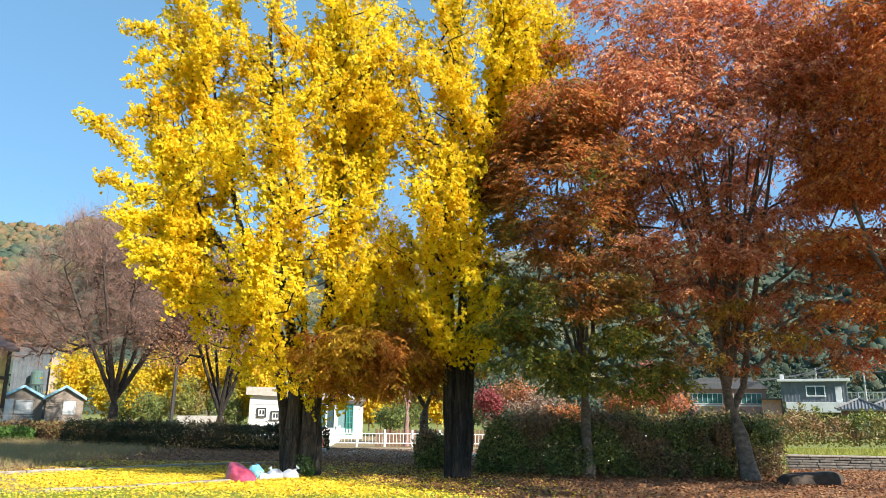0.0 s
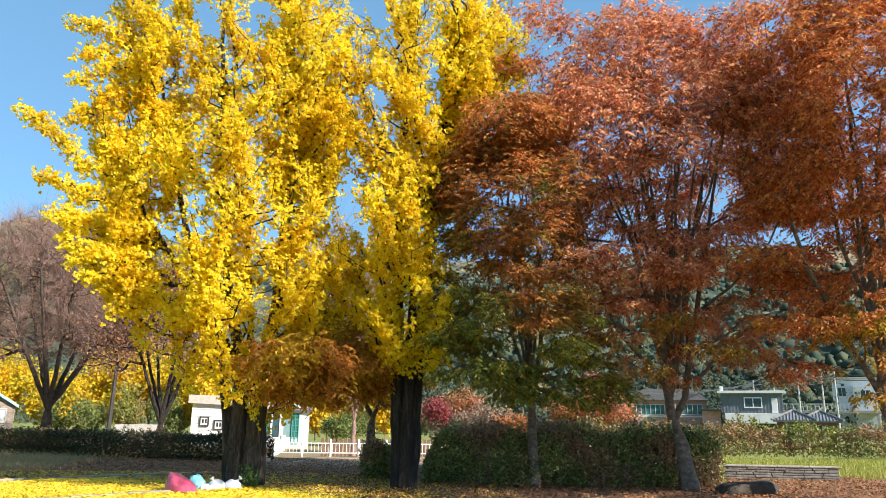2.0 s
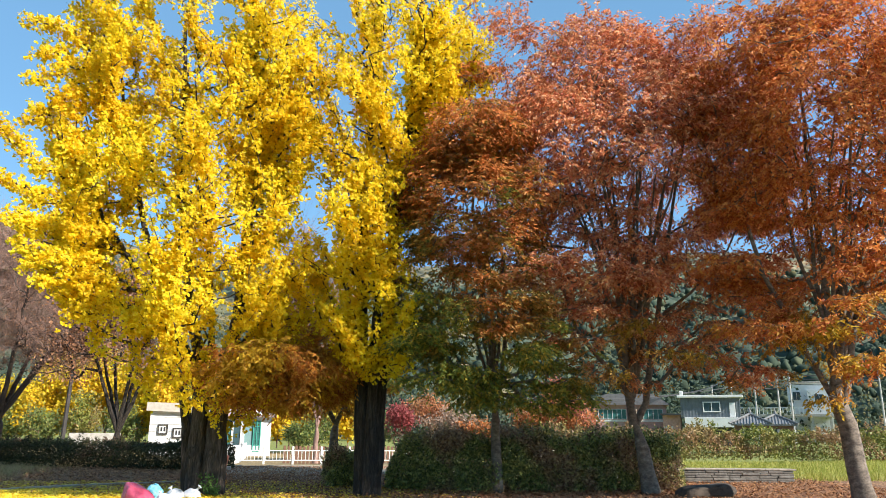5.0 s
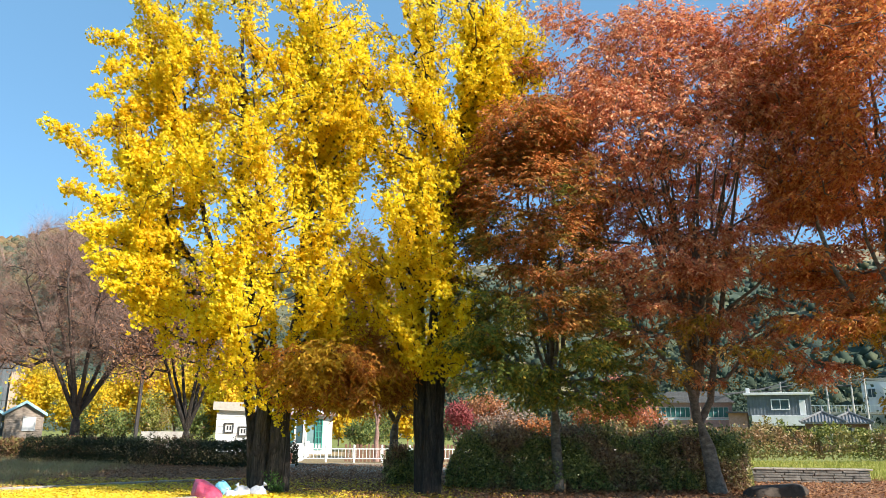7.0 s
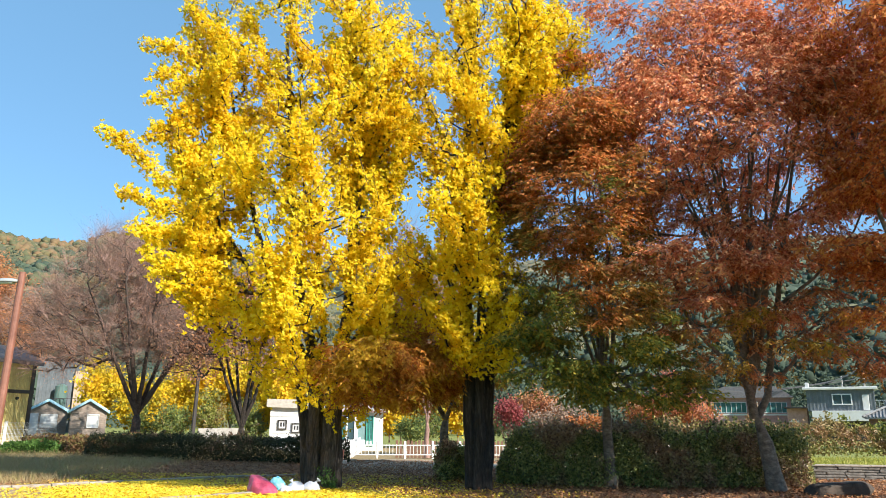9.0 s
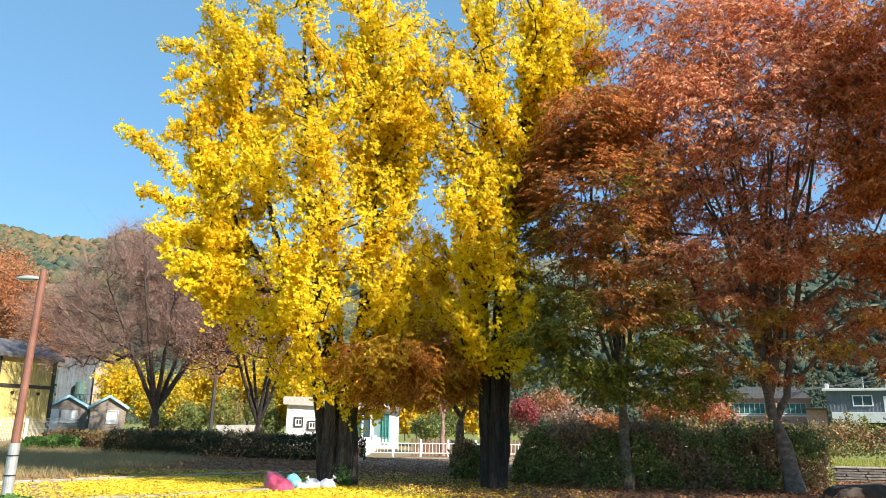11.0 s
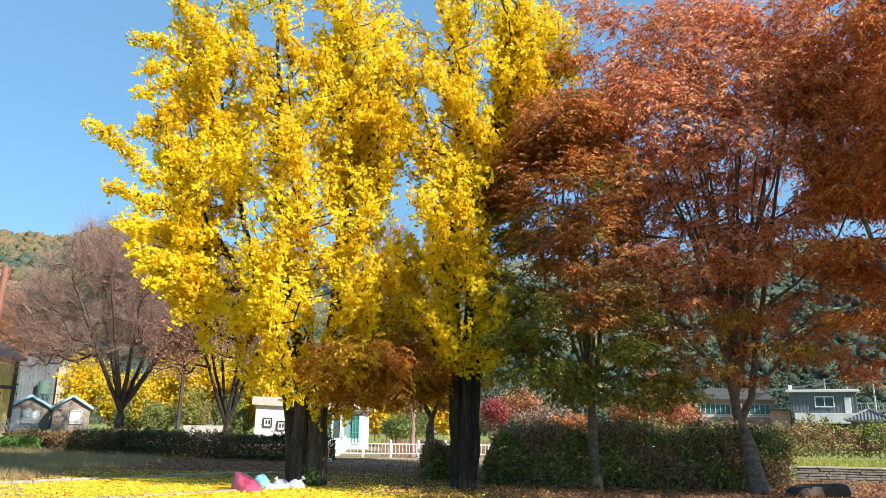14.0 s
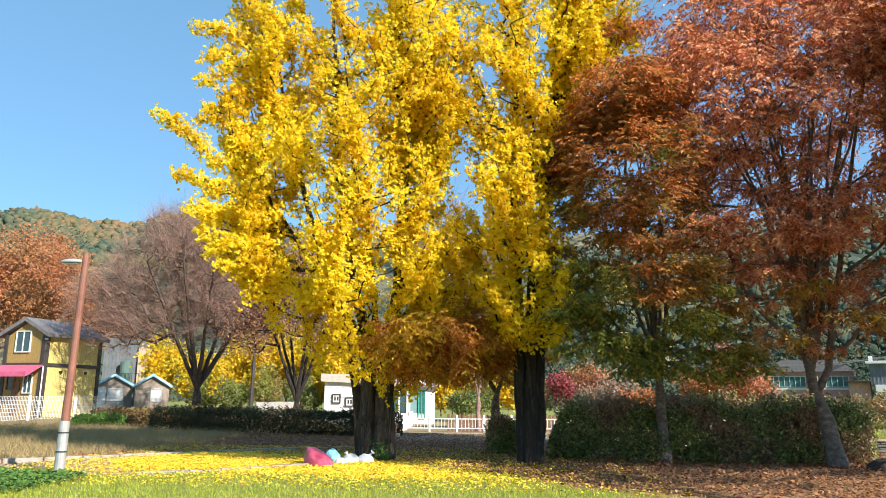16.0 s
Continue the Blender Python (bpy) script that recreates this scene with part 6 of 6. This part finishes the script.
# ---- fences ----
def picket_fence(start, end, step, height, label, z=0.0):
    a, b = Vector(start), Vector(end)
    n = int((b - a).length / step)
    yaw = math.degrees(math.atan2(b.y - a.y, b.x - a.x))
    f = thing("garden_fence", (a.x, a.y, z), yaw, label, "fence", "white fences")
    for k in range(n + 1):
        part("post", box(k * step - 0.045, k * step + 0.045, -0.045, 0.045, 0, height, 0.012), FENCE_WHITE, f)
    for zz in (height * 0.28, height * 0.78):
        part("rail", box(0, n * step, -0.02, 0.02, zz - 0.022, zz + 0.022, 0.006), FENCE_WHITE, f)
    bar = box(-0.011, 0.011, -0.008, 0.008, height * 0.25, height * 0.82)
    me = bpy.data.meshes.new("picket")
    bar.to_mesh(me)
    bar.free()
    me.materials.append(FENCE_WHITE)
    for k in range(n * 8):
        o = new("picket", me)
        o.parent = f
        o.location = ((k + 0.5) * step / 8, 0, 0)
    return f


picket_fence((-5.0, 32.8, 0), (5.6, 33.6, 0), 1.24, 0.82, "white post and rail garden fence along the lane", -0.06)
picket_fence((-5.0, 32.9, 0), (-5.6, 40.5, 0), 1.24, 0.82, "white garden fence running back to the cottage", -0.06)


def mesh_fence(points, height, label):
    """Panels of welded bars between square posts."""
    for a, b in zip(points, points[1:]):
        a, b = Vector(a), Vector(b)
        L = (b - a).length
        f = thing("mesh_fence", tuple(a), math.degrees(math.atan2(b.y - a.y, b.x - a.x)), label, "fence", "mesh fence panels")
        part("post", box(-0.06, 0.06, -0.06, 0.06, 0, height + 0.1, 0.01), FENCE_WHITE, f)
        bm = bmesh.new()
        for k in range(int(L / 0.13)):
            box(k * 0.13, k * 0.13 + 0.013, -0.007, 0.007, 0.05, height, 0, bm)
        for k in range(7):
            z = 0.08 + k * (height - 0.1) / 6
            box(0, L, -0.009, 0.009, z, z + 0.014, 0, bm)
        part("mesh_panel", bm, FENCE_WHITE, f)


mesh_fence([(-25.9, 31.8, 0.15), (-26.0, 34.2, 0.15), (-26.2, 37.2, 0.15), (-26.2, 41.4, 0.15), (-26.3, 47.1, 0.15)], 1.3, "white welded mesh fence panel beside dry grass")

edge = thing("garden_edging", (-3.6, 41.0, -0.38), 2, "row of low red-brown boards edging the cottage garden", "edging")
brd = box(-0.07, 0.07, -0.02, 0.02, 0, 0.98, 0.01)
me = bpy.data.meshes.new("board")
brd.to_mesh(me)
brd.free()
me.materials.append(BROWN_WOOD)
for k in range(36):
    o = new("board", me)
    o.parent, o.location = edge, (k * 0.21, 0, -0.03 * (k % 3))

# ---- kerbs, stone wall, boulder ----
KERB = surface("kerb_stone", [(0.3, (0.20, 0.165, 0.125)), (0.7, (0.42, 0.37, 0.31))], 5, 0.9, 0, 0.4)
rngk = random.Random(4)


def kerb(points, label, top=0.08):
    k = thing("kerb", (points[0][0], points[0][1], 0), 0, label, "kerb", kind="structure")
    for (x0, y0), (x1, y1) in zip(points, points[1:]):
        L = math.hypot(x1 - x0, y1 - y0)
        n = max(1, round(L / 0.95))
        for i in range(n):
            f = (i + 0.5) / n
            b = box(-L / n / 2 + 0.008, L / n / 2 - 0.008, -0.075, 0.075, -0.1, top + rngk.uniform(-0.015, 0.015), 0.015)
            b.transform(pose(x0 + (x1 - x0) * f - points[0][0], y0 + (y1 - y0) * f - points[0][1], 0, 0, rngk.uniform(-1, 1), math.degrees(math.atan2(y1 - y0, x1 - x0)) + rngk.uniform(-1, 1)))
            part("kerbstone", b, KERB, k)


kerb([(-16.0, 13.2), (-12.0, 16.3), (-8.8, 19.2), (-6.7, 20.9), (-4.9, 21.9)], "worn concrete kerb along the dry grass")
kerb([(-7.6, 14.3), (-6.2, 15.2), (-4.5, 16.5)], "short sunken concrete kerb under fallen leaves", 0.07)
kerb([(-9, 30.5), (6, 30.5)], "pale kerb along the lane")

STONE = surface("ledge_stone", [(0.3, (0.10, 0.09, 0.08)), (0.7, (0.24, 0.22, 0.195))], 7, 0.9, 0, 0.6)
sw = thing("stone_wall", (8.2, 22.65, 0), math.degrees(math.atan2(-0.55, 3.5)), "low wall of thin stacked grey stones with a flat cap", "wall")
for c in range(5):
    x = -rngk.uniform(0, 0.3)
    while x < 5.6:
        w = rngk.uniform(0.28, 0.62)
        e = min(x + w - 0.012, 5.62)
        b = box(max(x, 0), e, -0.16 - rngk.uniform(0, 0.03), 0.16, c * 0.076 + 0.004, c * 0.076 + 0.07, 0.012)
        part("stone", b, STONE, sw)
        x += w
for k in range(6):
    part("cap_stone", box(k * 0.95 + 0.005, k * 0.95 + 0.945, -0.20, 0.20, 0.385, 0.435, 0.012), KERB, sw)


def lump(size, seed, squash=0.0, sub=3, amp=0.18, scale=1.6):
    bm = bmesh.new()
    bmesh.ops.create_icosphere(bm, subdivisions=sub, radius=1)
    off = Vector((seed * 3.7, seed * 1.3, seed))
    for v in bm.verts:
        n = noise.noise(v.co * scale + off) + 0.5 * noise.noise(v.co * scale * 2.3 + off)
        v.co *= 1 + amp * n
        if v.co.z < -0.35:
            v.co.z = -0.35 - (v.co.z + 0.35) * squash
        v.co = Vector((v.co.x * size[0], v.co.y * size[1], (v.co.z + 0.35) * size[2]))
    for f in bm.faces:
        f.smooth = True
    return bm


def slab_rock(size, seed):
    """A rounded block of rock with an almost level top."""
    bm = bmesh.new()
    bmesh.ops.create_cube(bm, size=2)
    bmesh.ops.subdivide_edges(bm, edges=bm.edges[:], cuts=7, use_grid_fill=True)
    for v in bm.verts:
        p = Vector([math.copysign(abs(c) ** 1.0, c) for c in v.co])
        n = (abs(p.x) ** 4 + abs(p.y) ** 4 + abs(p.z) ** 4) ** 0.25
        p = p / n
        k = 1 + 0.14 * noise.noise(p * 1.3 + Vector((seed, 0, 0))) + 0.05 * noise.noise(p * 4 + Vector((0, seed, 0)))
        v.co = Vector((p.x * size[0] * k, p.y * size[1] * k, (p.z * k + 0.7) * size[2] + 0.06 * p.x))
    for f in bm.faces:
        f.smooth = True
    return bm


def single(name, bm, mat, at, yaw, label, category, group=""):
    me = bpy.data.meshes.new(name)
    bm.to_mesh(me)
    bm.free()
    me.materials.append(mat)
    ob = new(name, me)
    ob.matrix_world = pose(*at, 0, 0, yaw)
    return tagged(ob, label, category, group)


single("boulder", slab_rock((0.68, 0.36, 0.19), 2), surface("dark_boulder", [(0.3, (0.035, 0.025, 0.018)), (0.7, (0.10, 0.075, 0.055))], 5, 0.9, 0, 0.8), (8.65, 17.35, -0.02), -4,
       "dark flat boulder lying in fallen leaves", "boulder")

# ---- rubbish bags ----
PINK_BAG = surface("pink_plastic", [(0.3, (0.42, 0.045, 0.10)), (0.7, (0.56, 0.10, 0.17))], 6, 0.3, 0, 0.35, None, 10, 0.03)
BLUE_BAG = surface("blue_plastic", [(0.3, (0.14, 0.46, 0.60)), (0.7, (0.28, 0.60, 0.72))], 6, 0.35, 0, 0.35, None, 10, 0.03)
WHITE_BAG = surface("white_plastic", [(0.3, (0.50, 0.53, 0.58)), (0.7, (0.70, 0.72, 0.76))], 6, 0.35, 0, 0.35, None, 10, 0.03)


def bag(at, yaw, size, mat, label, seed, neck, tie=0.6, stretch=0.0, tilt=0.0):
    """A stuffed plastic bag: creased sack, pulled to a gathered neck at one end."""
    root = thing("rubbish_bag", at, yaw, label, "bag", "bags under the ginkgo")
    bm = lump(size, seed, 0.05, 4, 0.14, 2.0)
    x, y, z = neck
    for v in bm.verts:
        v.co.z = max(0.0, v.co.z - tilt * v.co.x * v.co.z / size[2])
    for v in bm.verts:  # the film is drawn towards the neck
        d = (v.co - Vector(neck)).length
        pull = math.exp(-(d / (size[0] * 0.55)) ** 2)
        v.co += (Vector(neck) - v.co) * pull * stretch
        ang = math.atan2(v.co.y - y, v.co.x - x)
        v.co *= 1 + 0.03 * math.sin(ang * 9 + seed) * (0.4 + pull)
        v.co.z = max(v.co.z, 0)
    part("sack", bm, mat, root)
    out = Vector((x, y, z * 0.6)).normalized()
    bm = bmesh.new()
    c = Vector(neck)
    tube([c - out * 0.03, c + out * 0.02 * tie, c + out * 0.05 * tie, c + out * 0.10 * tie], [0.05 * tie, 0.025 * tie, 0.03 * tie, 0.075 * tie], 9, bm)
    part("knot", bm, mat, root)


bag((-4.42, 16.5, 0), -30, (0.43, 0.25, 0.27), PINK_BAG, "full pink plastic rubbish bag lying on yellow leaves", 1, (-0.33, 0.0, 0.34), 0.7, 0.22, 0.34)
bag((-4.33, 17.35, 0), 0, (0.20, 0.19, 0.25), BLUE_BAG, "light blue plastic bag among rubbish bags", 2, (0.02, 0, 0.275), 0.6, 0.1)
bag((-4.05, 17.05, 0), 10, (0.15, 0.14, 0.12), WHITE_BAG, "small white plastic bag on fallen leaves", 5, (-0.05, 0, 0.15), 0.6, 0.2)
bag((-3.86, 17.3, 0), 20, (0.21, 0.19, 0.18), WHITE_BAG, "knotted white plastic bag against the trunk", 3, (-0.08, 0, 0.21), 0.8, 0.15)
bag((-3.52, 17.4, 0), -20, (0.21, 0.19, 0.17), WHITE_BAG, "knotted white plastic bag against the trunk", 4, (0.12, 0.02, 0.22), 0.8, 0.2)

# ---- knots and shoots on the brown trunks ----
def knot(at, yaw, r):
    """A healed scar: a raised ring of bark round a hollow."""
    bm = bmesh.new()
    ring = []
    for i in range(16):
        a = i * math.tau / 16
        ring.append([bm.verts.new((math.cos(a) * (r + 0.03 * math.cos(b)) * 0.7, -0.028 * math.sin(b) - 0.01, math.sin(a) * (r + 0.03 * math.cos(b)))) for b in np.linspace(0, math.tau, 7)[:-1]])
    for i in range(16):
        for j in range(6):
            bm.faces.new((ring[i][j], ring[(i + 1) % 16][j], ring[(i + 1) % 16][(j + 1) % 6], ring[i][(j + 1) % 6]))
    for f in bm.faces:
        f.smooth = True
    bm.transform(pose(*at, 0, 0, yaw))
    return bm


gk = bpy.data.objects["ginkgo_tree"]
gx, gy = gk.location.x, gk.location.y
part("knot", knot((-3.74 - gx, 18.06 - gy, 0.98), -12, 0.12), BARK_BROWN, gk, "ring-shaped scar where a limb was cut")
part("knot", knot((-3.3 - gx, 17.97 - gy, 1.0), 5, 0.07), BARK_BROWN, gk, "small healed scar")
rng_s = np.random.default_rng(77)
sp = np.vstack([np.array((-3.1, 17.85, 0)) + np.array((rng_s.normal(0, 0.16), rng_s.normal(0, 0.1), 0)) + rng_s.uniform(0, 1, (40, 1)) * (rng_s.normal(0, 0.12), rng_s.normal(0, 0.08), rng_s.uniform(0.2, 0.6)) + rng_s.normal(size=(40, 3)) * 0.02 for _ in range(9)])
leaf_bank("weed", 78, np.clip(sp, (-9, 0, 0.01), (9, 99, 9)), 0.06, IVY_LEAF, "green weeds sprouting at the foot of the ginkgo", "weed", 0.5)

# ---- lamp post, dark post, planter ----
lp = thing("street_lamp", (-9.31, 14.38, 0), 0, "brown park lamp post with grey lower sleeve", "street lamp")
part("base_plate", box(-0.16, 0.16, -0.16, 0.16, 0, 0.04, 0.01), CONCRETE, lp)
part("sleeve", tube([(0, 0, 0.03), (0.02, 0, 1.05)], [0.105, 0.1], 14), surface("galvanised", [(0.3, (0.34, 0.34, 0.33)), (0.7, (0.50, 0.50, 0.49))], 5, 0.5, 0.4, 0.1), lp, "grey galvanised sleeve")
for z in (0.42, 0.8):
    part("strap", tube([(0.01, 0, z), (0.01, 0, z + 0.025)], 0.112, 14), DARK_METAL, lp)
part("pole", tube([(0.02, 0, 1.03), (0.09, 0, 4.62)], [0.082, 0.068], 14), surface("brown_pole_paint", [(0.3, (0.17, 0.065, 0.042)), (0.7, (0.26, 0.11, 0.075))], 4, 0.55, 0, 0.1), lp, "brown painted pole")
head = part("lamp_head", lump((0.27, 0.1, 0.07), 7, 0.3, 3, 0.02), plain("lamp_grey", (0.36, 0.38, 0.38), 0.4), lp, "flat grey lamp head")
head.location = (-0.22, 0, 4.4)
part("diffuser", box(-0.42, -0.08, -0.06, 0.06, 4.375, 4.398, 0.008), plain("diffuser", (0.75, 0.75, 0.72), 0.3), lp)

dp = thing("wooden_post", (-17.36, 46.9, 0.2), 0, "tall dark wooden post standing among yellow trees", "post")
part("post", tube([(0, 0, 0), (0.08, 0, 5.3)], [0.14, 0.11], 8), BLACK_TRIM, dp)
single("pale_panel", box(-1.4, 1.4, -0.06, 0.06, 0, 0.95, 0.01), CONCRETE, (-15.2, 46.0, 0.2), 18, "pale concrete panel fence behind the hedge", "panel")
pt = thing("planter", (-4.75, 28.2, 0), 5, "square red planter standing on a grey stone block", "planter")
part("block", box(-0.3, 0.35, -0.25, 0.25, 0, 0.16, 0.02), CONCRETE, pt)
part("pot", prism([(-0.19, 0.16), (0.19, 0.16), (0.25, 0.55), (-0.25, 0.55)], -0.2, 0.2), RED_POT, pt)

# ---- litter and grasses on the ground ----
def scatter(seed, x0, x1, y0, y1, count, weight):
    rng = np.random.default_rng(seed)
    x, y = rng.uniform(x0, x1, count), rng.uniform(y0, y1, count)
    keep = rng.uniform(size=count) < weight(x, y)
    return np.column_stack([x, y, ground_z(x, y)])[keep]


def lay(name, seed, pts, size, mat, label, category, aspect=0.9, fan=False):
    rng = np.random.default_rng(seed)
    pts = pts + np.column_stack([np.zeros((len(pts), 2)), rng.uniform(0.02, 0.06, len(pts))])
    leaf_bank(name, seed, pts, size, mat, label, category, aspect, droop=0.0, flat=0.85, fan=fan)


def blades(name, seed, pts, height, width, mat, label, lean=0.35):
    rng = np.random.default_rng(seed)
    n = len(pts)
    a = rng.uniform(0, math.tau, n)
    side = np.column_stack([np.cos(a), np.sin(a), np.zeros(n)]) * width
    h = height * rng.uniform(0.5, 1.3, (n, 1))
    tip = pts + np.column_stack([rng.normal(0, lean, (n, 2)) * h, h[:, 0]])
    v = np.stack([pts - side, pts + side, tip], 1).reshape(-1, 3)
    ob = new(name, mesh_np(name, v, np.arange(3 * n).reshape(-1, 3), mat))
    tagged(ob, label, "grass", kind="stuff")


lay("fallen_leaves", 81, scatter(81, -11, 3, 12.5, 22.5, 170000, lambda x, y: np.clip(zones(x, y)[:, 0] * 0.85 + 0.16 * smooth(2.5, -1, x) * smooth(12.0, 15.0, y) + 0.03, 0, 1)), 0.045, FALLEN_YELLOW, "carpet of fallen yellow ginkgo leaves", "leaves", 1.1, True)
lay("fallen_leaves", 87, scatter(87, -6, 4, 21, 29.5, 26000, lambda x, y: smooth(27.5, 24.0, y) * 0.9 + 0.04), 0.075, FALLEN_BROWN, "dry leaves blown over the lane", "leaves", 0.6)
lay("fallen_leaves", 82, scatter(82, -12, 15, 12.5, 30.5, 110000, lambda x, y: np.clip(zones(x, y)[:, 1] * 0.8 + 0.05, 0, 1)), 0.08, FALLEN_BROWN, "dry brown zelkova leaves covering the ground", "leaves", 0.55)
blades("lawn_grass", 83, scatter(83, -12, 14, 9.5, 18, 125000, lambda x, y: np.clip((1 - zones(x, y).max(1)) * 1.1, 0.04, 1) * smooth(17.5, 14.5, y + 0.15 * np.abs(x))), 0.065, 0.006, GRASS_BLADE, "short sunlit lawn grass")
blades("dry_grass", 84, scatter(84, -30, -6, 16.5, 40, 90000, lambda x, y: zones(x, y)[:, 2] * smooth(42, 20, y) * smooth(-6.5, -9, x)), 0.24, 0.009, DRY_BLADE, "tall straw-coloured dry grass", 0.65)
blades("meadow_grass", 85, scatter(85, 6, 34, 22.5, 38, 50000, lambda x, y: smooth(21.8, 23, y)), 0.18, 0.014, MEADOW_BLADE, "yellow-green meadow grass beyond the stone wall")
lay("clover", 86, scatter(86, -15, -7.6, 10.5, 14.6, 26000, lambda x, y: smooth(14.2, 13.4, y + 0.25 * (x + 9)) * smooth(-7.8, -9, x)) + (0, 0, 0.05), 0.08, IVY_LEAF, "low green clover and weeds beside the lamp", "plants", 0.9)
